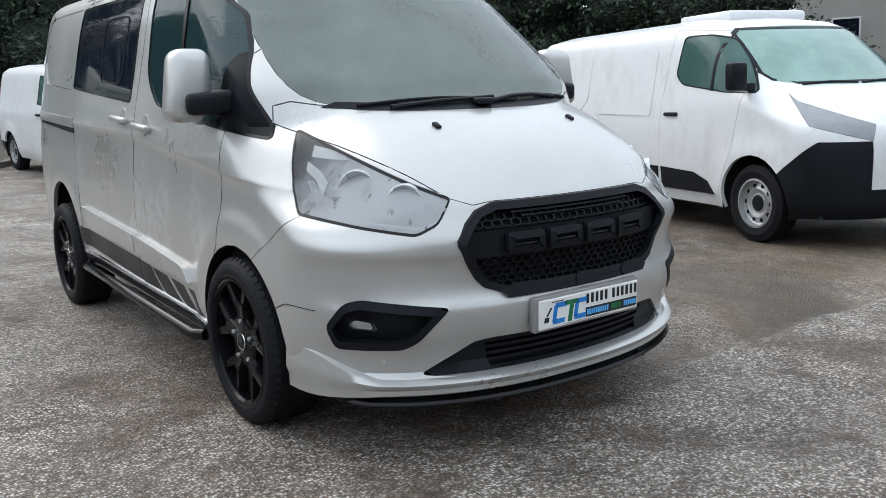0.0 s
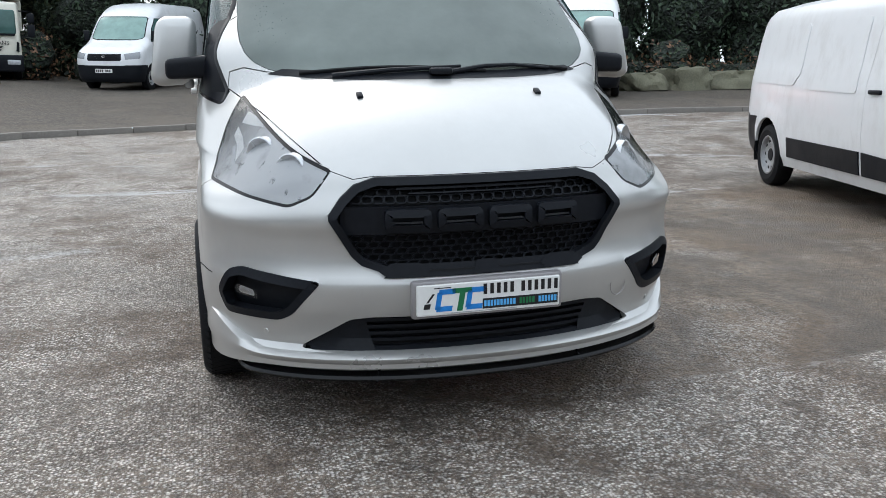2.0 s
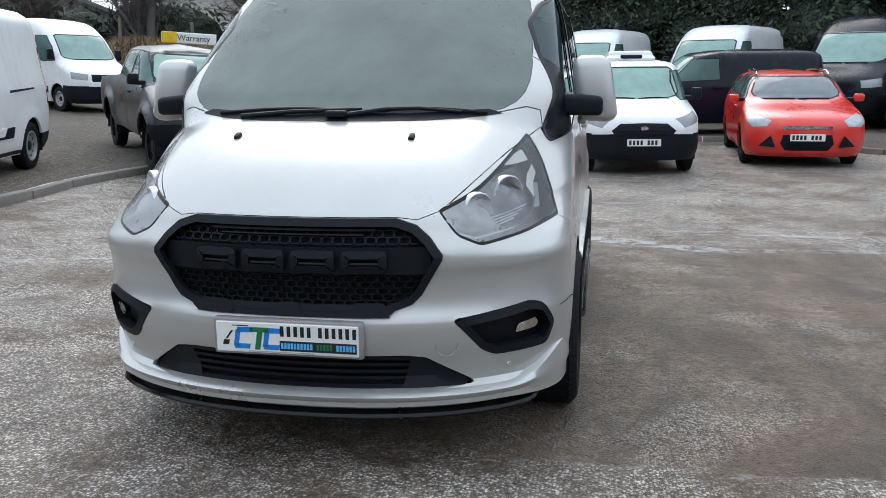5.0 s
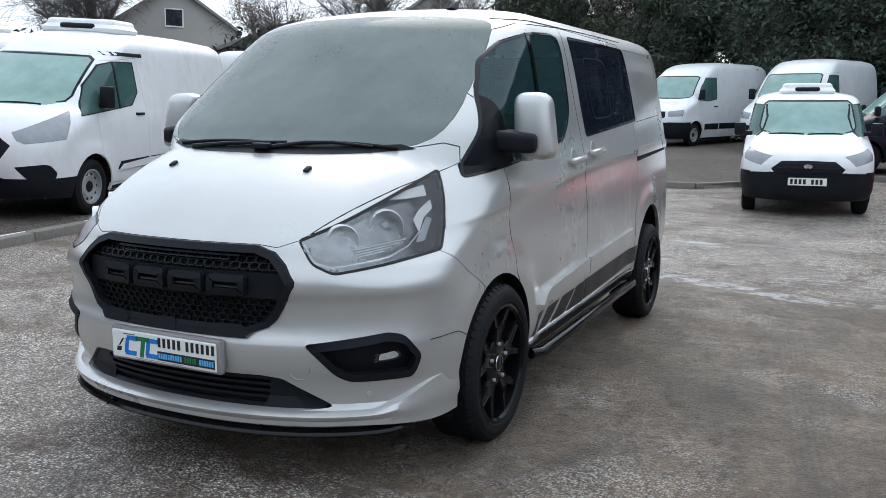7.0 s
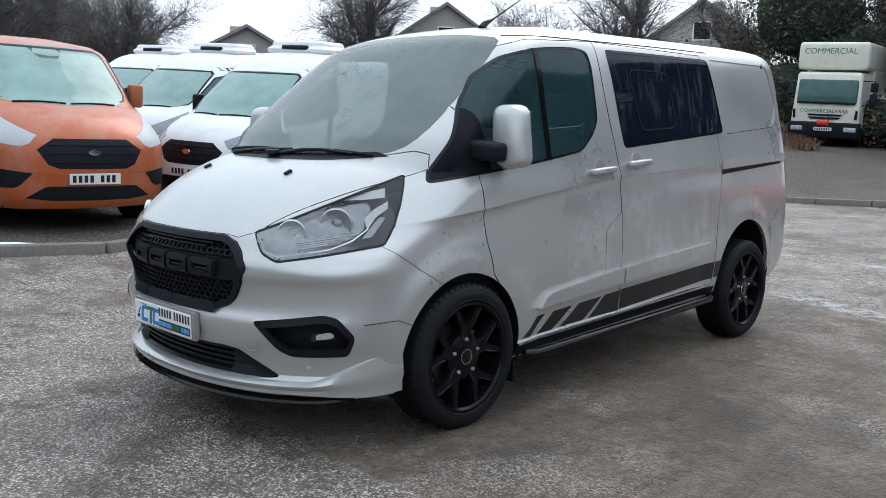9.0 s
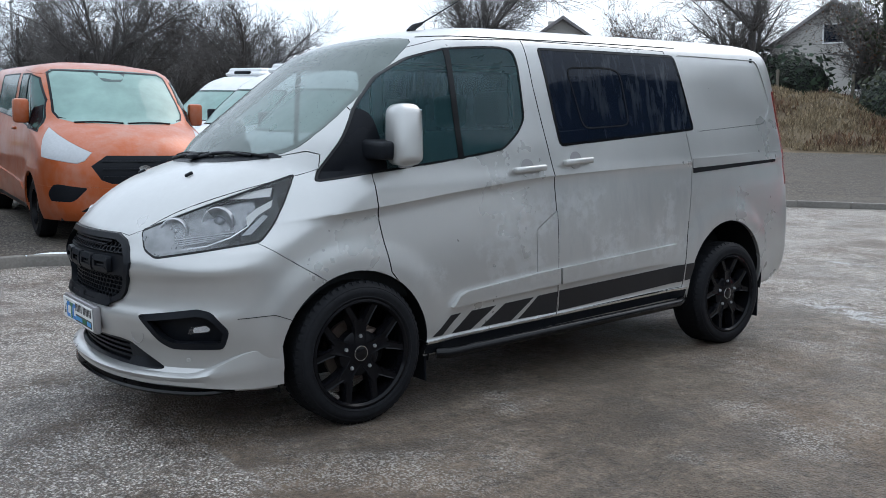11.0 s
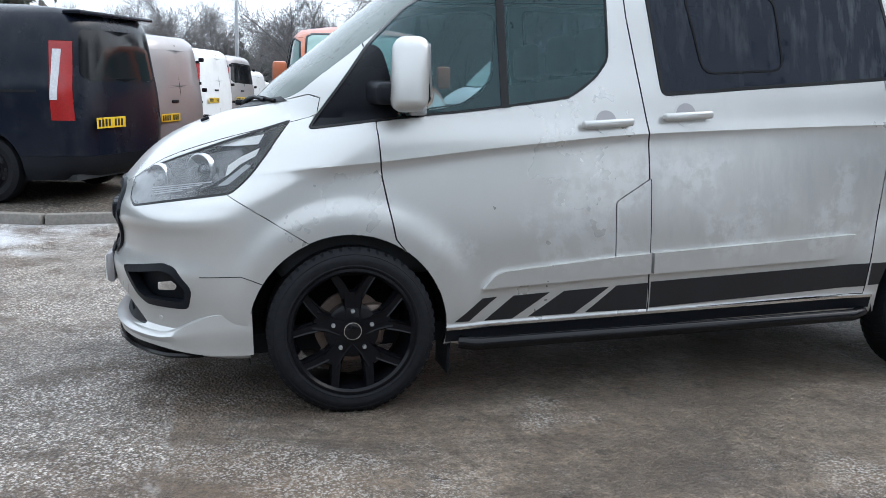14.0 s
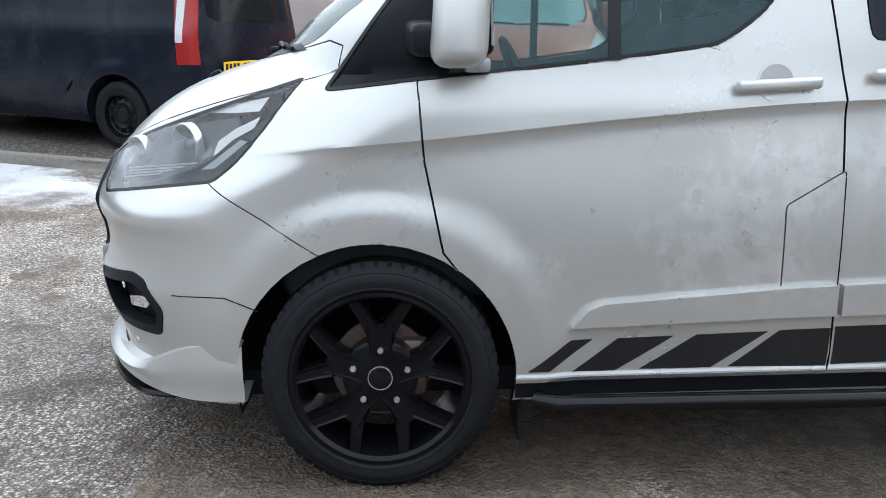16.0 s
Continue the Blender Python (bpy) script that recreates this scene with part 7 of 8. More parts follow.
PICKUP = dict(
    nose=[(0.42, -0.72), (0.5, -0.82), (0.7, -0.9), (0.95, -0.88), (1.04, -0.8), (1.1, -0.5), (1.16, -0.1), (1.21, 0.18), (1.25, 0.28), (1.45, 0.56), (1.64, 0.84), (1.72, 1.02), (1.77, 1.3), (1.8, 1.6), (1.81, 1.9)],
    width=[(0.42, 0.84), (0.6, 0.9), (0.9, 0.92), (1.1, 0.9), (1.22, 0.86), (1.45, 0.79), (1.64, 0.72), (1.72, 0.65), (1.77, 0.46), (1.8, 0.2), (1.81, 0.02)],
    tail=[(0.42, 4.2), (0.6, 4.3), (0.9, 4.32), (1.1, 4.32), (1.18, 4.3), (1.215, 2.75), (1.5, 2.62), (1.7, 2.5), (1.81, 2.2)],
    depth=[(0.42, 0.5), (1.0, 0.5), (1.15, 0.65), (1.3, 0.55), (1.81, 0.5)], wb=3.085, arch=(0.4, 0.45), tyre=0.39, screen=(1.23, 1.69, 0.7, 0.62), n=2.4, flare=0.05, taper=0.0,
    grille=[(-0.02, 1.0), (0.45, 1.0), (0.5, 0.86), (0.4, 0.68), (-0.02, 0.66)], lamp=[(-0.3, 1.02), (-0.26, 0.9), (0.3, 0.93), (0.42, 1.05)],
    windows=[[(0.45, 1.24), (0.85, 1.52), (1.15, 1.68), (1.45, 1.7), (1.45, 1.24)], [(1.52, 1.24), (1.52, 1.7), (2.2, 1.68), (2.35, 1.28)]],
    door=[(0.45, 1.15), (0.4, 1.24), (1.1, 1.71), (1.48, 1.74), (1.5, 0.5), (0.6, 0.5), (0.48, 0.9)],
    tail_lamp=[(4.1, 1.12), (4.1, 0.8), (4.5, 0.8), (4.5, 1.12)], rear_window=[(-0.02, 1.66), (0.5, 1.64), (0.58, 1.3), (-0.02, 1.3)],
    bumper=[(-1.2, 0.3), (-1.2, 0.82), (-0.4, 0.7), (-0.4, 0.3)], bumper_z=0.72, mirror=(0.84, 0.55, 1.2, 0.17), handle=(1.3, 1.06), plate=0.62, rb=0.6, dash=0.7, seat=1.5, rim=0.6)

FOCUS["rear_glass"] = PICKUP["rear_glass"] = DARKGLASS
FOCUS["lamp_mat"] = LAMPGREY
FOCUS["bumper_mat"] = FOCUS["mirror_mat"] = FOCUS["handle_mat"] = FOCUS["rear_mat"] = RED
REARDARK = plain("dark_rear_glass", (0.006, 0.007, 0.009), 0.12, vary=0.1, Specular_IOR_Level=0.3)
PODGREY = plain("misted_sensor_pod", (0.07, 0.1, 0.1), 0.6, vary=0.1)
ROW = "vans parked along the kerb"
v = vehicle("van", "white panel van with black bumper and grey steel wheels", "van", WHITE, TRAFIC)
for m in (1, -1):
    sh = Shell(TRAFIC["nose"], TRAFIC["width"], TRAFIC["tail"], TRAFIC["depth"], n=2.3, tail_depth=0.28, tail_n=3.0, taper=0.03, wheelbase=3.498, arch=TRAFIC["arch"], flare=0.02, z0=0.25)
    for poly in ([(1.5, 1.04), (2.5, 1.05), (2.62, 1.2), (2.62, 1.68), (1.5, 1.68)], [(2.75, 1.2), (2.9, 1.08), (4.0, 1.1), (4.12, 1.2), (4.08, 1.68), (2.75, 1.68)]):
        part("pressed_panel", patch(sh, rounded(poly, 0.05), 0.006, 0.02, m, 0.12), WHITE, v)
settle(v, 4.96, 0.76, -105.4, 3.498, lift=0.0)
bm = bmesh.new()
box(bm, -0.45, 0.45, 0.98, 1.75, 1.9, 2.0, 0.03, 2)
part("roof_unit", bm, WHITE, v, "flat white roof cooling unit")
v = vehicle("small_van", "small white van with roof cooling unit and black bumper", "van", WHITE, CONNECT)
fridge_pod(v, 0.95, 1.8, 0.42)
settle(v, 1.57, 10.35, -84, 2.662, lift=0.0)
v.matrix_world = v.matrix_world @ Matrix.Scale(0.96, 4)
v = vehicle("car", "bright red hatchback car with misted windows", "car", RED, FOCUS, screen_mat=CARSCREEN, steel=False)
for m in (1, -1):
    b2 = bmesh.new()
    tube(b2, [(m * 0.6, 0.95, 1.44), (m * 0.58, 1.1, 1.5), (m * 0.56, 1.8, 1.525), (m * 0.54, 2.6, 1.5), (m * 0.53, 2.75, 1.45)], 0.018, 8)
    part("roof_rail", tidy(b2), CHROME, v, "bright roof rail")
    b2 = bmesh.new()
    slab(b2, [(m * 0.47, 0.34), (m * 0.72, 0.36), (m * 0.55, 0.53)], 0.01, lambda a, b, d: Vector((a, -0.86 + 0.25 * max(0, abs(a) - 0.5) - d, b)))
    part("bumper_vent", tidy(b2), BLACK, v, "black triangular vent")
    b2 = bmesh.new()
    lathe(b2, [(0.0005, 0.0), (0.045, 0.0), (0.06, 0.01), (0.065, -0.03)], 20)
    lamp = part("fog_lamp", tidy(b2), CHROME, v, "round chrome-ringed fog lamp")
    lamp.matrix_local = Matrix.Translation((m * 0.78, -0.66, 0.44)) @ Matrix.Rotation(-math.pi / 2 + m * 0.5, 4, "Z")
b2 = bmesh.new()
slab(b2, [(-0.36, 0.635), (-0.18, 0.64), (0, 0.642), (0.18, 0.64), (0.36, 0.635), (0.36, 0.675), (0.18, 0.682), (0, 0.684), (-0.18, 0.682), (-0.36, 0.675)], 0.014, lambda a, b, d: Vector((a, -0.886 + 0.16 * a * a - d, b)))
part("chrome_bar", tidy(b2), CHROME, v, "chrome bar over the grille")
settle(v, 4.25, 11.6, -92, 2.65, lift=0.0)
v = vehicle("small_van", "dark blue small van parked side on", "van", DARKBLUE, CONNECT)
settle(v, 2.2, 16.6, -172, 2.662)
v = vehicle("pickup_truck", "dark grey double cab pickup with a roof sign", "pickup", SLATE, PICKUP, steel=False)
settle(v, -4.75, 8.3, -50, 3.085)
sign = part("roof_sign", (lambda b: (box(b, -0.42, 0.42, 1.2, 1.26, 1.83, 2.0, 0.01, 1), b)[1])(bmesh.new()), PLATE, v, "white roof sign with a yellow end")
b2 = bmesh.new()
box(b2, -0.425, -0.2, 1.19, 1.265, 1.828, 2.002, 0.008, 1)
part("sign_end", b2, YELLOWPLATE, sign)
text = bpy.data.curves.new("sign_text", "FONT")
text.body, text.size, text.extrude, text.align_x, text.align_y = "Warranty", 0.13, 0.001, "CENTER", "CENTER"
text.materials.append(INK)
word = new("sign_lettering", text)
word.parent = sign
word.matrix_local = Matrix.Translation((0.06, 1.196, 1.915)) @ Matrix.Rotation(math.pi / 2, 4, "X")
base_van = vehicle("van", "white high roof van with roof cooling unit", "van", WHITE, HIGH, ROW)
fridge_pod(base_van, 1.2, 2.22)
settle(base_van, -6.87, 3.75, -74, 3.3)
for x, y, a in ((-9.9, 4.2, -72), (-12.9, 4.7, -70)):
    c = copy_thing(base_van, Matrix())
    settle(c, x, y, a, 3.3)
orange = vehicle("van", "orange metallic van with frost on its flank", "van", ORANGE, custom(pod=True, sail=True, lamp_mat=LAMPFROST, bumper_mat=ORANGE, mirror_mat=ORANGE, handle_mat=ORANGE, rear_mat=ORANGE, fog=FOG, intake=INTAKE, bars=[(0.655, 0.69, 1.25, 1.82)], windows=CUSTOM["windows"] + [[(1.32, 1.84), (2.53, 1.84), (2.63, 1.36), (1.39, 1.3)]]), ROW, steel=False)
settle(orange, -6.65, 1.15, -2, 2.933)
orange.matrix_world = orange.matrix_world @ Matrix.Scale(1.06, 4)
black = vehicle("van", "black van seen from its rear doors", "van", DARKBLUE, custom(bumper_mat=DARKBLUE, rear_glass=REARDARK, mirror_mat=DARKBLUE, rear_plate_x=0.35), ROW, steel=False)
settle(black, -8.0, -5.45, -115, 2.933)
black.matrix_world = black.matrix_world @ Matrix.Scale(1.07, 4)
b2 = bmesh.new()
box(b2, -0.68, 0.68, 3.66, 3.86, 1.885, 1.925, 0.015, 2)
part("rear_spoiler", b2, DARKBLUE, black)
grey = vehicle("van", "pale grey van with twin rear doors", "van", GREYVAN, custom(twin_doors=True, bumper_mat=GREYVAN, rear_plate_x=0.35), ROW)
settle(grey, -10.45, -4.75, -115, 2.933)
rear_van = vehicle("van", "white panel van seen from its rear doors", "van", WHITE, custom(twin_doors=True, rear_plate_x=0.35), ROW)
settle(rear_van, -17.8, -4.35, -114, 2.933)
glazed = vehicle("van", "silver grey van with dark rear windows", "van", GREYVAN, custom(twin_doors=True, rear_glass=REARDARK, rear_plate_x=0.35), ROW)
settle(glazed, -21.0, -3.75, -114, 2.933)
for x, y in ((-27.9, -3.15), (-35.6, -2.6)):
    settle(copy_thing(rear_van, Matrix()), x, y, -114, 2.933)
BACK = "large vans at the back of the yard"
big = vehicle("large_van", "white high roof van with black lower bumper", "van", WHITE, LARGE, BACK)
settle(big, -3.3, 24.2, -112, 3.64)
for x, y, a in ((0.3, 22.2, -108), (3.55, 20.6, -116), (-11.9, 16.6, -26)):
    c = copy_thing(big, Matrix())
    settle(c, x, y, a, 3.64)
    if x < -5:
        c.matrix_world = c.matrix_world @ Matrix.Scale(0.88, 4)
MASTER = dict(LARGE, grille=[(-0.02, 1.0), (0.5, 1.02), (0.56, 0.97), (0.42, 0.75), (-0.02, 0.74)], plate=0.64, bumper=[(-1.3, 0.2), (-1.3, 0.9), (-0.62, 0.9), (-0.45, 0.7), (-0.3, 0.2)], bumper_z=0.86, chrome_bar=True, badge=0.99)
master = vehicle("large_van", "white high roof van with a deep black bumper", "van", WHITE, MASTER, BACK)
sh = Shell(LARGE["nose"], LARGE["width"], LARGE["tail"], LARGE["depth"], n=2.6, tail_depth=0.28, tail_n=3.0, taper=0.03, wheelbase=3.64, arch=LARGE["arch"], flare=0.02, z0=0.25)
b2 = bmesh.new()
tube(b2, [Vector((a, sh.y_at(a, z) - 0.012, z)) for a, z in ((-0.68, 1.0), (-0.58, 0.99), (-0.5, 0.86), (-0.42, 0.76), (-0.34, 0.735), (0, 0.73), (0.34, 0.735), (0.42, 0.76), (0.5, 0.86), (0.58, 0.99), (0.68, 1.0))], 0.016, 8)
part("grille_surround", tidy(b2), CHROME, master, "bright surround under the grille")
settle(master, 8.35, 16.9, -116, 3.64)
bigblack = vehicle("large_van", "black high roof van", "van", DARKBLUE, LARGE, BACK)
settle(bigblack, 6.7, 18.6, -122, 3.64)
bigblack.matrix_world = bigblack.matrix_world @ Matrix.Scale(1.04, 4)

# the cream box lorry
lorry = thing("lorry", "cream box lorry with black bumper and mirrors", "lorry")
b2 = bmesh.new()
box(b2, -1.06, 1.06, -0.75, 1.1, 0.6, 2.42, 0.12, 3)
for q in b2.verts:
    if q.co.z > 1.3 and q.co.y < 0:
        q.co.y += 0.16 * (q.co.z - 1.3)
    if q.co.z > 1.3:
        q.co.x *= 1 - 0.05 * (q.co.z - 1.3)
part("cab", b2, CREAM, lorry)
b2 = bmesh.new()
box(b2, -0.93, 0.93, -0.76, -0.55, 1.42, 2.2, 0.08, 3)
for q in b2.verts:
    q.co.y += 0.16 * (q.co.z - 1.3) - 0.01
part("windscreen", b2, SIDEMIST, lorry, "tinted grey windscreen")
b2 = bmesh.new()
box(b2, -0.9, 0.9, -0.765, -0.72, 1.39, 1.45, 0.015, 2)
part("scuttle", b2, BLACK, lorry)
b2 = bmesh.new()
box(b2, -1.1, 1.1, -0.3, 6.5, 2.5, 3.4, 0.12, 3)
part("box_body", b2, CREAM, lorry, "cream box body over the cab")
b2 = bmesh.new()
box(b2, -1.1, 1.1, 1.25, 6.5, 0.9, 2.52, 0.03, 1)
part("box_body", b2, CREAM, lorry, "cream box body")
b2 = bmesh.new()
box(b2, -1.1, 1.1, -0.83, -0.5, 0.28, 0.8, 0.06, 3)
part("front_bumper", b2, BLACK, lorry, "deep black bumper")
for z, w in ((0.9, 0.5), (1.0, 0.55)):
    b2 = bmesh.new()
    slab(b2, [(-w, z + 0.06), (-w + 0.08, z), (w - 0.08, z), (w, z + 0.06)], 0.02, lambda a, b, d: Vector((a, -0.745 - d, b)))
    part("grille_slot", tidy(b2), BLACK, lorry)
for m in (1, -1):
    for z0, z1 in ((1.8, 2.1), (1.36, 1.76)):
        b2 = bmesh.new()
        box(b2, m * 1.36 - 0.11, m * 1.36 + 0.11, -0.55, -0.43, z0, z1, 0.04, 2)
        part("door_mirror", b2, BLACK, lorry)
    b2 = bmesh.new()
    tube(b2, [(m * 1.0, -0.45, 2.16), (m * 1.36, -0.48, 2.14), (m * 1.36, -0.48, 1.4), (m * 1.04, -0.45, 1.36)], 0.022, 6)
    part("mirror_bracket", tidy(b2), BLACK, lorry)
    for y in (0.2, 4.2):
        steel_wheel(lorry, Matrix.Translation((m * 0.9, y, 0.42)) @ Matrix.Rotation(0 if m > 0 else math.pi, 4, "Z"), 0.42, 0.26, 0.24)
    b2 = bmesh.new()
    box(b2, m * 0.82 - 0.19, m * 0.82 + 0.19, -0.845, -0.78, 0.5, 0.66, 0.03, 2)
    part("headlight", b2, LAMPGREY, lorry, "pale rectangular headlamp")
    b2 = bmesh.new()
    slab(b2, [(m * 0.93, 1.22), (m * 1.0, 1.18), (m * 0.99, 0.9), (m * 0.9, 0.92)], 0.015, lambda a, b, d: Vector((a, -0.748 - d, b)))
    part("corner_vent", tidy(b2), BLACK, lorry)
b2 = bmesh.new()
box(b2, -0.28, 0.28, -0.85, -0.825, 0.52, 0.63, 0.006, 1)
part("number_plate", b2, PLATE, lorry, "white plate with plain bars")
for k in range(7):
    b2 = bmesh.new()
    box(b2, -0.25 + 0.072 * k, -0.21 + 0.072 * k, -0.853, -0.84, 0.54, 0.61)
    part("print_bar", b2, INK, lorry)
b2 = bmesh.new()
box(b2, -0.2, 0.18, -0.9, -0.8, 0.68, 0.88, 0.06, 3)
part("lamp_cover", b2, RED, lorry, "round red cover over the bumper")
for body, size, x, z, mt in (("COMMERCIAL", 0.17, -0.24, 1.16, GREEN), ("VANS", 0.17, 0.5, 1.16, INK), ("COMMERCIAL", 0.26, -0.1, 3.1, GREEN)):
    text = bpy.data.curves.new("sign_text", "FONT")
    text.body, text.size, text.extrude, text.align_x, text.align_y = body, size, 0.002, "CENTER", "CENTER"
    text.materials.append(mt)
    word = new("sign_lettering", text)
    word.parent = lorry
    word.matrix_local = Matrix.Translation((x, -0.756 if z < 2 else -0.303, z)) @ Matrix.Rotation(math.pi / 2, 4, "X")
settle(lorry, -7.6, 27.2, -80, 4.0)


# ---- hedges, trees, bank and houses behind the yard ----
def leaf_material(name, dark, light, rough=0.6):
    m, ns, ls, b = material(name, dark, rough)
    geo = ns.new("ShaderNodeNewGeometry")
    ls.new(add_ramp(ns, ls, geo.outputs["Random Per Island"], (0.0, dark), (0.7, light), (1.0, tuple(min(1, c * 1.5) for c in light))), b.inputs["Base Color"])
    return m


EVERGREEN = leaf_material("evergreen_leaves", (0.012, 0.022, 0.014), (0.035, 0.06, 0.032))
LAUREL = leaf_material("laurel_leaves", (0.018, 0.026, 0.013), (0.055, 0.065, 0.032))
BRACKEN = leaf_material("brown_winter_leaves", (0.05, 0.026, 0.014), (0.16, 0.085, 0.045))
STRAW = leaf_material("dry_grass", (0.12, 0.088, 0.052), (0.29, 0.225, 0.14), 0.85)
# Haze is mixed into both bark colours, most into the far one.
BARK = plain("winter_bark", (0.125, 0.115, 0.11), 0.85, vary=0.35, scale=5)
HAZEBARK = plain("haze_lightened_bark", (0.2, 0.19, 0.19), 0.9, vary=0.25, scale=4)
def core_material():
    """The solid lumps inside a hedge: small cells in light and dark greens."""
    m, ns, ls, b = material("hedge_core_green", (0.02, 0.03, 0.018), 0.75)
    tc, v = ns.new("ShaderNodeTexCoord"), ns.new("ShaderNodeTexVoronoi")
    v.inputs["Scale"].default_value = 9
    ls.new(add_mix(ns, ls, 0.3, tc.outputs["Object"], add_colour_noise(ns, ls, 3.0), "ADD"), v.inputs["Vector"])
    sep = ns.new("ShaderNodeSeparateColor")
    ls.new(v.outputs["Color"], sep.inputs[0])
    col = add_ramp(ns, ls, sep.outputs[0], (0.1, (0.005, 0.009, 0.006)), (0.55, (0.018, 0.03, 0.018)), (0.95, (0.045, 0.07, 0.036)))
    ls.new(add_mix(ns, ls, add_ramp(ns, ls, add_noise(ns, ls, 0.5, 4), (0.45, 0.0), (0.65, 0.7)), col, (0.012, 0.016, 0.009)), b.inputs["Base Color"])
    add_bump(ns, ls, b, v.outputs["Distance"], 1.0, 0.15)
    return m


CORE = core_material()


def leaf_quads(spots, normals, size, rng):
    """Pointed leaves: four corners each, as two arrays."""
    n = len(spots)
    a = rng.normal(size=(n, 3))
    t = np.cross(normals + 0.7 * rng.normal(size=(n, 3)), a)
    t /= np.linalg.norm(t, axis=1)[:, None] + 1e-9
    u = np.cross(t, normals + 0.5 * rng.normal(size=(n, 3)))
    u /= np.linalg.norm(u, axis=1)[:, None] + 1e-9
    s = size * rng.uniform(0.6, 1.4, n)[:, None]
    v = np.stack([spots - t * s, spots - u * s * 0.45, spots + t * s, spots + u * s * 0.45], 1).reshape(-1, 3)
    return v, np.arange(n * 4).reshape(-1, 4)


def blades(spots, tall, wide, rng):
    """Upright leaning blades of grass, three in a tuft."""
    spots = np.repeat(spots, 3, 0) + rng.normal(size=(len(spots) * 3, 3)) * [0.08, 0.08, 0.0]
    n = len(spots)
    a = rng.uniform(0, 2 * np.pi, n)
    side = np.stack([np.cos(a), np.sin(a), np.zeros(n)], 1) * wide
    tip = rng.normal(size=(n, 3)) * tall * 0.4
    tip[:, 2] = tall * rng.uniform(0.5, 1.2, n)
    v = np.stack([spots - side, spots + side, spots + tip], 1).reshape(-1, 3)
    return v, np.arange(n * 3).reshape(-1, 3)


def leaf_mesh(name, blobs, per, size, mat, seed):
    """Leaves over a heap of lumps (x, y, z, rx, ry, rz)."""
    rng = np.random.default_rng(seed)
    spots, norms = [], []
    for x, y, z, rx, ry, rz in blobs:
        k = int(per * (rx * ry + rx * rz + ry * rz) / 3)
        d = rng.normal(size=(k, 3))
        d /= np.linalg.norm(d, axis=1)[:, None]
        lump = 1 + 0.16 * np.sin(d[:, :1] * 7 + x) + 0.12 * np.sin(d[:, 2:] * 9 + y * 3)
        r = rng.uniform(0.8, 1.1, (k, 1)) * lump
        spots.append(np.array([x, y, z]) + d * r * np.array([rx, ry, rz]))
        norms.append(d)
    v, f = leaf_quads(np.concatenate(spots), np.concatenate(norms), size, rng)
    me = bpy.data.meshes.new(name)
    me.from_pydata(v.tolist(), [], f.tolist())
    me.materials.append(mat)
    return me


def heap(path, height, depth, step, seed):
    """Lumps piled along a path of (x, y) points."""
    rng = random.Random(seed)
    out = []
    for (ax, ay), (bx, by) in zip(path, path[1:]):
        n = max(1, int(math.hypot(bx - ax, by - ay) / step))
        for i in range(n):
            t = (i + rng.random() * 0.6) / n
            x, y = ax + (bx - ax) * t, ay + (by - ay) * t
            h = height * rng.uniform(0.8, 1.12)
            z = 0.0
            while z < h:
                r = rng.uniform(0.75, 1.2) * step * 0.85 * (1.0 - 0.25 * z / h)
                px, py = x + rng.uniform(-0.4, 0.4) * depth, y + rng.uniform(-0.4, 0.4) * depth
                out.append((px, py, terrain(px, py) + z + r * 0.55, r * 1.15, r * 1.15, r))
                z += r * 0.85
    return out


def hedge(label, path, height, depth, step, per, size, mat, seed):
    blobs = heap(path, height, depth, step, seed)
    ob = thing("hedge", label, "hedge")
    part_ob = new("leaves", leaf_mesh("leaves", blobs, per, size, mat, seed))
    part_ob.parent = ob
    tagged(part_ob, kind="stuff")
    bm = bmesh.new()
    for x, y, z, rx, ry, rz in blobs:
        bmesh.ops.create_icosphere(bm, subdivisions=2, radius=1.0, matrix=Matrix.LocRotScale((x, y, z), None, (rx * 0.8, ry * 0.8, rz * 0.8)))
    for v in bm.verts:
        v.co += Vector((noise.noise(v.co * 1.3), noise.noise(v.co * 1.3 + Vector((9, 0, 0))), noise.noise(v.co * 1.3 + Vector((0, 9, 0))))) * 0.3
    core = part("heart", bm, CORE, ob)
    tagged(core, "dark green lumps inside the hedge")
    return ob


hedge("tall dark evergreen hedge behind the yard", [(-4, 30), (5, 27.5), (12, 25), (19, 21.5), (24, 15.5), (25.5, 12.0)], 9.0, 2.4, 2.3, 420, 0.095, EVERGREEN, 3)
hedge("mixed green and brown shrubs behind the parked vans", [(-10.5, 32), (-6, 32.5), (-2, 31)], 8.0, 3.0, 2.8, 330, 0.1, LAUREL, 4)
hedge("low dark shrubs along the bank", [(-38, 30), (-26, 35), (-17, 36.5)], 2.6, 2.0, 2.2, 110, 0.18, EVERGREEN, 5)
hedge("dead brown bracken at the foot of the hedge", [(-7.2, 28.7), (-3.4, 27.8)], 0.9, 1.4, 1.0, 320, 0.08, BRACKEN, 7)
hedge("dead brown bracken among the boulders", [(10.2, 20.4), (16.6, 18.6)], 0.5, 1.0, 0.8, 320, 0.07, BRACKEN, 8)
hedge("distant dark woodland edge behind the vans", [(-62, -12), (-60, 6), (-56, 22), (-50, 29)], 2.6, 3.0, 3.2, 40, 0.3, leaf_material("far_winter_scrub", (0.05, 0.05, 0.046), (0.1, 0.095, 0.085)), 6)


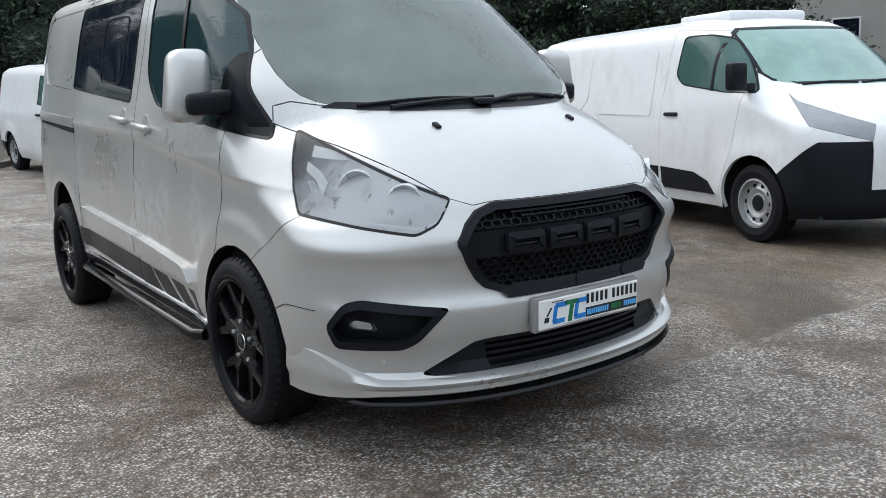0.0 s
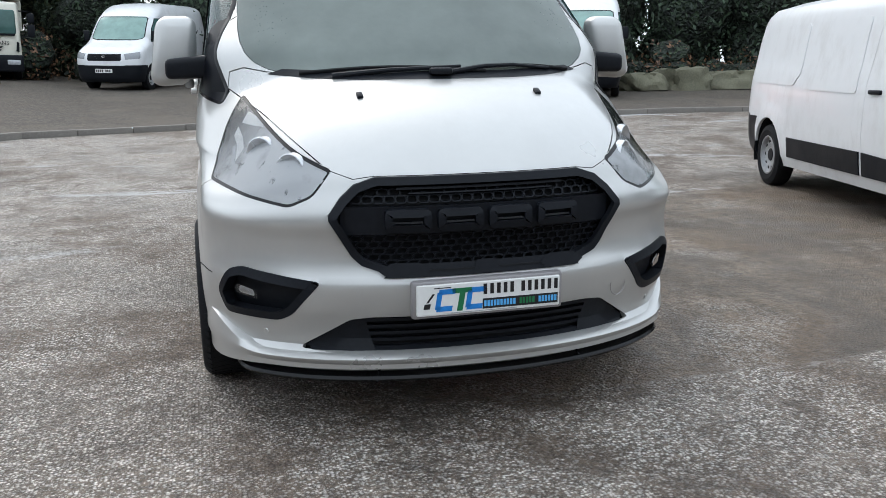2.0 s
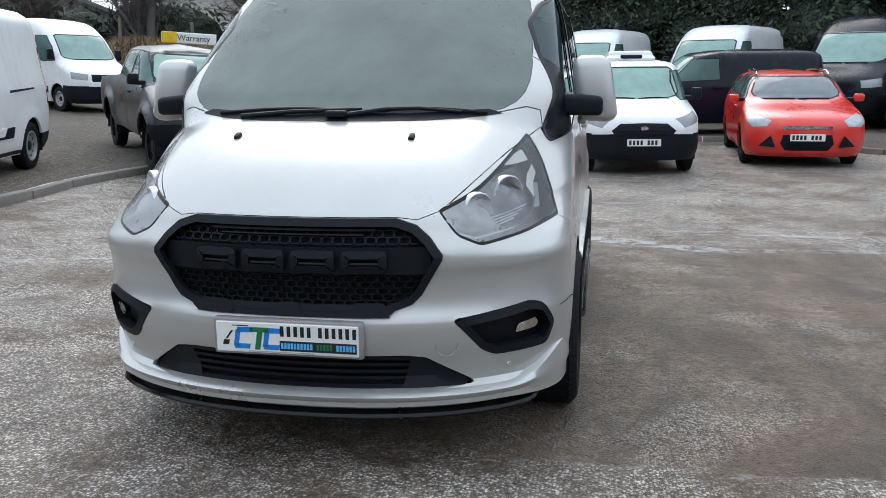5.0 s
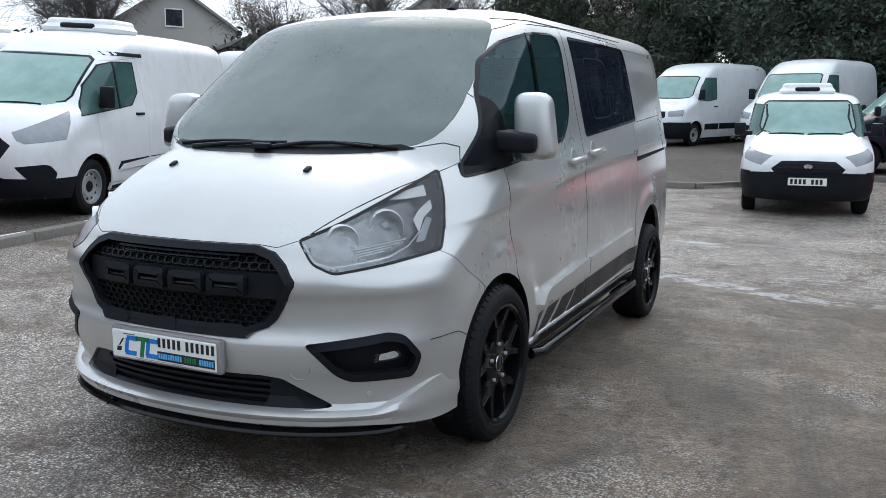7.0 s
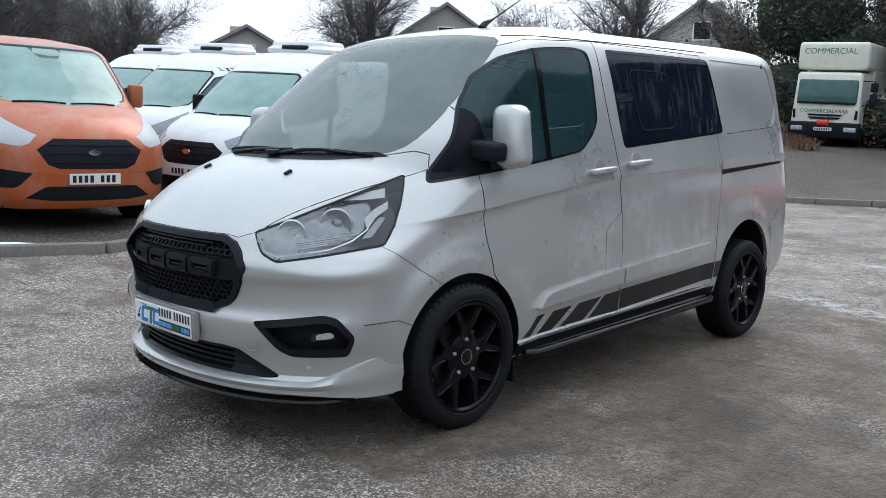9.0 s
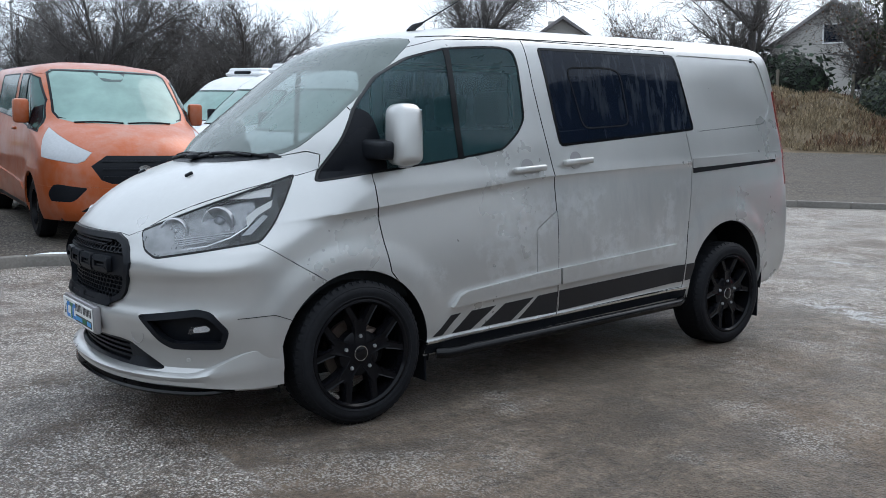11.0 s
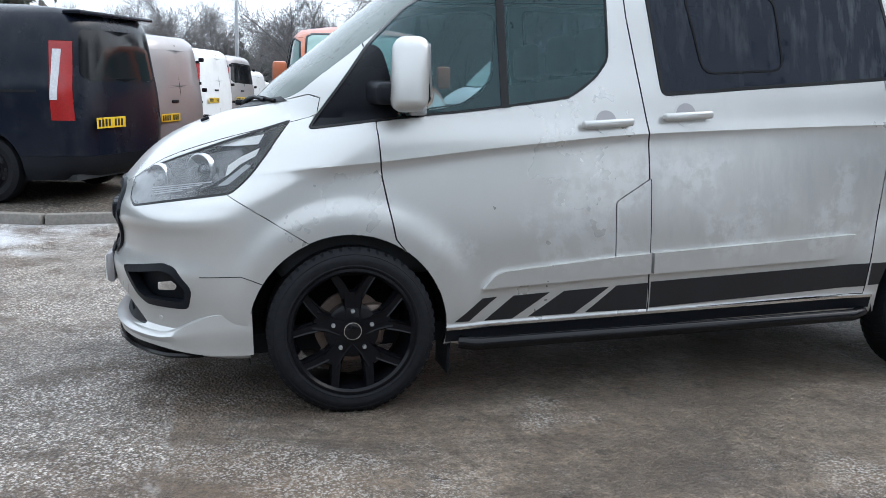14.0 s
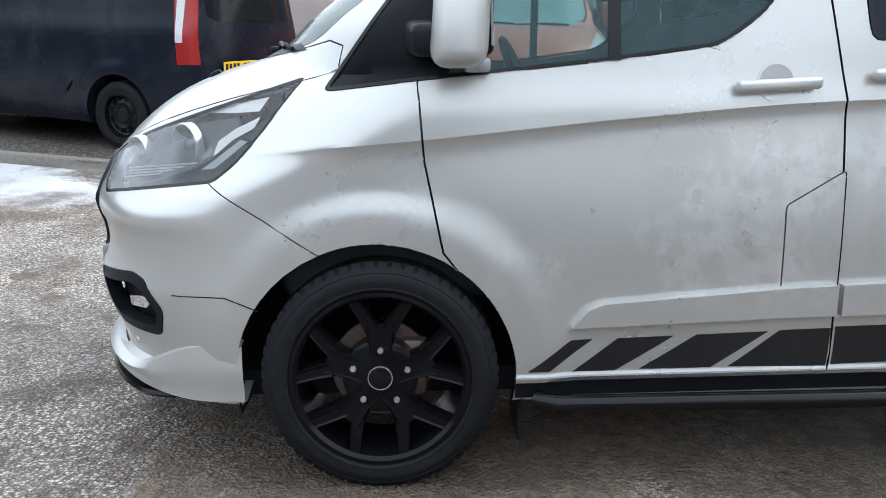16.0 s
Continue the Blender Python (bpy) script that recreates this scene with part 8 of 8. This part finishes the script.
# Added out of view: closes the horizon and darkens what the paint reflects.
hedge("unseen woodland added to darken reflections", [(-60, -14), (-38, -36), (0, -42), (36, -34), (44, -6), (34, 10)], 8.0, 4.0, 5.0, 14, 0.5, leaf_material("winter_wood", (0.045, 0.042, 0.036), (0.1, 0.09, 0.075)), 9)


def tree_mesh(name, seed, height, mat, spread=0.62, deep=6, twig=0.006, leaves=None):
    """A bare winter tree: a tapered trunk with limbs that fork down to twigs."""
    rng = random.Random(seed)
    store = (([], []), ([], []))

    def limb(p, d, length, r, level):
        verts, faces = store[min(level, 1)]
        n = 4 if level < 2 else 3
        sides = 7 if level == 0 else 5 if level < 3 else 3
        prev, side = None, d.orthogonal().normalized()
        for k in range(n + 1):
            rr = max(twig, r * (1 - 0.62 * k / n))
            side = (side - d * side.dot(d)).normalized()
            up = d.cross(side)
            ring = list(range(len(verts), len(verts) + sides))
            for i in range(sides):
                a = 2 * math.pi * i / sides
                verts.append(p + (side * math.cos(a) + up * math.sin(a)) * rr)
            if prev:
                for i in range(sides):
                    faces.append((prev[i], prev[(i + 1) % sides], ring[(i + 1) % sides], ring[i]))
            prev = ring
            if k == n:
                break
            if level < deep and (k > 0 or level > 0):
                for _ in range(2 if level < 4 else 1 + (rng.random() < 0.6)):
                    if rng.random() < (0.95 if level < 3 else 0.8):
                        axis = Matrix.Rotation(rng.uniform(0, 2 * math.pi), 3, d)
                        out = axis @ side
                        nd = (d * rng.uniform(0.5, 1.0) + out * rng.uniform(spread * 0.7, spread * 1.5) + Vector((0, 0, 0.12))).normalized()
                        limb(p, nd, length * rng.uniform(0.5, 0.72), rr * rng.uniform(0.45, 0.66), level + 1)
            bend = Vector((rng.uniform(-1, 1), rng.uniform(-1, 1), rng.uniform(-0.3, 0.6))) * 0.16
            d = (d + bend).normalized()
            p = p + d * (length / n)

    limb(Vector((0, 0, -0.2)), Vector((0.03, 0.02, 1)).normalized(), height * 0.46, height * 0.02, 0)
    made = []
    for piece, (verts, faces) in zip((name, "crown"), store):
        me = bpy.data.meshes.new(piece)
        me.from_pydata([tuple(v) for v in verts], [], faces)
        me.polygons.foreach_set("use_smooth", [True] * len(faces))
        me.materials.append(mat)
        made.append(me)
    return made, store[0][0] + store[1][0]


def place_tree(proto, x, y, s, turn):
    c = copy_thing(proto, Matrix())
    c.matrix_world = Matrix.LocRotScale((x, y, terrain(x, y) + 0.05), Euler((0, 0, turn)), (s, s, s))
    return c


TREES = "bare winter trees behind the yard"
protos = []
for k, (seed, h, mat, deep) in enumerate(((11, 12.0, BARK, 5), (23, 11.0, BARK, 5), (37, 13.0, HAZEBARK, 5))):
    tr = thing("tree", "bare winter tree with fine dark twigs" if k < 2 else "far bare tree, its bark paled to paint in haze", "tree", TREES)
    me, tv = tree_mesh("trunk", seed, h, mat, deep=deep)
    for piece, data in zip(("trunk", "crown"), me):
        o = new(piece, data)
        o.parent = tr
    protos.append((tr, tv))
rng = random.Random(8)


def polar(cx, cy, az, d):
    return cx + d * math.cos(radians(az)), cy + d * math.sin(radians(az))


near_spots = [(157, 33), (160.5, 37), (163.5, 34), (166.3, 31), (169, 37)]
for i, (az, d) in enumerate(near_spots):
    x, y = polar(4.5, -1.5, az, d)
    place_tree(protos[i % 2][0], x, y, rng.uniform(0.72, 1.0), rng.uniform(0, 6))
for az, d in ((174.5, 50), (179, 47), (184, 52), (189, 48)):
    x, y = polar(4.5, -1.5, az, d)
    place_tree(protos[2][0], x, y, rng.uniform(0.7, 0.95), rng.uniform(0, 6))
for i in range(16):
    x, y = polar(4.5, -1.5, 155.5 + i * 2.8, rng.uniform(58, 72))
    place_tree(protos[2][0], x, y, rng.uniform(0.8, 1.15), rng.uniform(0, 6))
bank_spots = [(139.8, 55), (116, 46), (123, 44), (129, 48), (140, 60), (103, 40), (108, 43), (112, 40)]
for i, (az, d) in enumerate(bank_spots):
    x, y = polar(4.0, -2.5, az, d)
    tr = place_tree(protos[i % 2][0], x, y, 1.65 if i == 0 else rng.uniform(0.9, 1.25), rng.uniform(0, 6))
    if i in (1, 3, 5, 6, 7):
        tv = protos[i % 2][1]
        pick = [tv[j] for j in range(0, len(tv), 32) if tv[j].z > 3.0]
        g = np.random.default_rng(50 + i)
        spots = np.array([tuple(p) for p in pick]) + g.normal(size=(len(pick), 3)) * 0.15
        vv, ff = leaf_quads(spots, g.normal(size=(len(pick), 3)), 0.07, g)
        me = bpy.data.meshes.new("dead_leaves")
        me.from_pydata(vv.tolist(), [], ff.tolist())
        me.materials.append(BRACKEN)
        lv = new("dead_leaves", me)
        lv.parent = tr
        tagged(lv, "brown leaves left on the twigs", kind="stuff")
        blobs = [(0.05 * j, 0, 0.5 + j * 0.55, 0.42, 0.42, 0.5) for j in range(8)]
        iv = new("ivy", leaf_mesh("ivy", blobs, 700, 0.08, EVERGREEN, 70 + i))
        iv.parent = tr
        tagged(iv, "dark ivy round the trunk", kind="stuff")
for tr, tv in protos:
    x, y = polar(4.5, -1.5, 158 + 8 * protos.index((tr, tv)), 47)
    tr.matrix_world = Matrix.LocRotScale((x, y, terrain(x, y) + 0.05), None, (0.85, 0.85, 0.85))

# the grass bank
def bank_height(x, y, az, d):
    """The bank's lumpy rise over the yard."""
    rise = smooth(28, 36, d) * smooth(111, 119, az) * (1 - smooth(150, 158, az))
    lumps = 0.5 * noise.noise(Vector((x * 0.22, y * 0.22, 3))) + 0.28 * noise.noise(Vector((x * 0.7, y * 0.7, 0)))
    return terrain(x, y) + 0.07 + rise * (1.6 + lumps)


bm = bmesh.new()
rows = []
for j in range(13):
    row = []
    for i in range(61):
        az, d = 110 + i * 0.8, 27.5 + j * 1.3
        x, y = polar(4.0, -2.5, az, d)
        row.append(bm.verts.new((x, y, bank_height(x, y, az, d))))
    rows.append(row)
for p, q in zip(rows, rows[1:]):
    for i in range(60):
        bm.faces.new((p[i], p[i + 1], q[i + 1], q[i]))
solid("grass_bank", tidy(bm), plain("bank_turf", (0.13, 0.095, 0.055), 0.9, vary=0.4, scale=3, bump=0.5), "rough bank of dry grass behind the yard", "ground", kind="structure")
g = np.random.default_rng(5)
spots = []
for _ in range(52000):
    az, d = g.uniform(112, 156), g.uniform(28.5, 41)
    x, y = polar(4.0, -2.5, az, d)
    if noise.noise(Vector((x * 0.9, y * 0.9, 9))) > g.uniform(-0.5, 0.35):
        spots.append((x, y, bank_height(x, y, az, d) + 0.04))
spots = np.array(spots)
vv, ff = blades(spots, 0.16, 0.02, g)
me = bpy.data.meshes.new("dry_grass")
me.from_pydata(vv.tolist(), [], ff.tolist())
me.materials.append(STRAW)
tagged(new("dry_grass", me), "tufts of dry straw-coloured grass", "grass", kind="stuff")
pick = np.array([q for q in spots if noise.noise(Vector((q[0] * 0.3, q[1] * 0.3, 5))) > g.uniform(-0.2, 0.4)])
vv, ff = blades(pick, 0.26, 0.03, g)
me = bpy.data.meshes.new("bracken")
me.from_pydata(vv.tolist(), [], ff.tolist())
me.materials.append(BRACKEN)
tagged(new("bracken", me), "patches of dead brown bracken", "bracken", kind="stuff")

# houses on the rise
RENDER_WALL = plain("pale_rendered_wall", (0.42, 0.4, 0.37), 0.9, vary=0.12, scale=3)
ROOF = plain("slate_roof", (0.24, 0.23, 0.23), 0.8, vary=0.3, scale=8, bump=0.4)
WOOD = plain("weathered_post", (0.16, 0.14, 0.11), 0.9, vary=0.3)


def house(x, y, base, w, l, eaves, ridge, turn, label):
    drop = base - terrain(x, y) + 0.6
    base, eaves, ridge = base - drop, eaves + drop, ridge + drop
    h = thing("house", label, "house", "houses beyond the yard")
    bm = bmesh.new()
    prof = [(-w / 2, 0), (w / 2, 0), (w / 2, eaves), (0, ridge), (-w / 2, eaves)]
    slab(bm, prof, l, lambda a, b, d: Vector((a, d, b)))
    part("wall", tidy(bm), RENDER_WALL, h)
    bm = bmesh.new()
    o = 0.35
    t = (ridge - eaves) / (w / 2)
    slab(bm, [(-w / 2 - o, eaves - o * t), (0, ridge), (w / 2 + o, eaves - o * t), (w / 2 + o, eaves - o * t + 0.2), (0, ridge + 0.22), (-w / 2 - o, eaves - o * t + 0.2)], l + 0.8, lambda a, b, d: Vector((a, d - 0.4, b)))
    roof = part("roof", tidy(bm), ROOF, h)
    bm = bmesh.new()
    box(bm, -0.4, 0.4, l * 0.75, l * 0.75 + 0.7, ridge - 0.6, ridge + 1.1, 0.03, 1)
    part("chimney", bm, RENDER_WALL, roof)
    for cx, cz in ((-w * 0.24, eaves * 0.62), (w * 0.24, eaves * 0.62), (0, eaves + (ridge - eaves) * 0.25)):
        bm = bmesh.new()
        frame_of(bm, [(cx - 0.6, cz - 0.6), (cx + 0.6, cz - 0.6), (cx + 0.6, cz + 0.6), (cx - 0.6, cz + 0.6)], [(cx - 0.52, cz - 0.52), (cx + 0.52, cz - 0.52), (cx + 0.52, cz + 0.52), (cx - 0.52, cz + 0.52)], 0.06, lambda a, b, d: Vector((a, -0.02 - d, b)))
        win = part("window", tidy(bm), PLATE, h)
        bm = bmesh.new()
        box(bm, cx - 0.52, cx + 0.52, -0.03, -0.01, cz - 0.52, cz + 0.52)
        part("pane", bm, DARKGLASS, win)
    h.matrix_world = pose(x, y, base, 0, 0, turn)
    return h


house(-39.1, 41.0, 3.0, 8.0, 11.0, 4.6, 7.3, 50, "pale house with a steep slate gable")
house(-24, 49, 3.2, 7.0, 10.0, 4.6, 7.0, 20, "pale rendered house among the trees")
house(-47, 30, 2.6, 8.0, 12.0, 3.4, 5.6, 62, "low house behind bare trees")
house(-26, 36, 1.5, 9.0, 12.0, 3.6, 5.3, 40, "low brown house behind the parked vans")
house(36, 16, 1.5, 8.0, 10.0, 4.2, 6.4, -60, "pale house beyond the hedge")

# rocks, posts and poles
STONE = plain("mossy_boulder", (0.15, 0.145, 0.1), 0.9, vary=0.4, scale=4, bump=0.6)
for k, (x, y, s, hgt) in enumerate(((10.95, 18.5, 0.8, 0.6), (12.3, 18.5, 0.9, 0.85), (13.7, 18.4, 0.95, 0.65), (15.6, 17.6, 0.9, 0.7))):
    bm = bmesh.new()
    bmesh.ops.create_icosphere(bm, subdivisions=4, radius=1.0)
    for v in bm.verts:
        n = noise.noise(v.co * 1.1 + Vector((k * 7, 0, 0))) * 0.4 + noise.noise(v.co * 3.0 + Vector((0, k * 5, 0))) * 0.16 + noise.noise(v.co * 8) * 0.05
        q = v.co * (1 + n)
        v.co = Vector((q.x * s, q.y * s * 0.75, max(-0.25, min(q.z, 0.5 + 0.14 * noise.noise(q * 2))) * hgt))
    r = solid("boulder", bm, STONE, "mossy boulder at the edge of the gravel", "rock", "boulders by the hedge")
    r.location = (x, y, terrain(x, y) + 0.09 + 0.15)
for k in range(9):
    az, d = 117 + k * 4.2, 37.5
    x, y = polar(4.0, -2.5, az, d)
    bm = bmesh.new()
    box(bm, -0.05, 0.05, -0.05, 0.05, -0.3, 1.1, 0.012, 1)
    o = solid("fence_post", bm, WOOD, "weathered wooden fence post on the bank", "post", "fence posts on the bank")
    o.location = (x, y, bank_height(x, y, az, d))
for az, d, hgt in ((179.0, 40, 7.4), (170.3, 52, 8.2)):
    x, y = polar(4.6, -1.0, az, d)
    pole = thing("street_lamp", "slim grey street lamp column", "street lamp", at=Matrix.Translation((x, y, terrain(x, y))))
    bm = bmesh.new()
    tube(bm, [(0, 0, -0.2), (0, 0, 1.4), (0, 0, hgt)], [0.11, 0.1, 0.06], 8)
    part("column", tidy(bm), STEEL, pole)
    bm = bmesh.new()
    box(bm, -0.12, 0.5, -0.1, 0.1, hgt - 0.05, hgt + 0.06, 0.03, 1)
    part("lantern", bm, STEEL, pole)
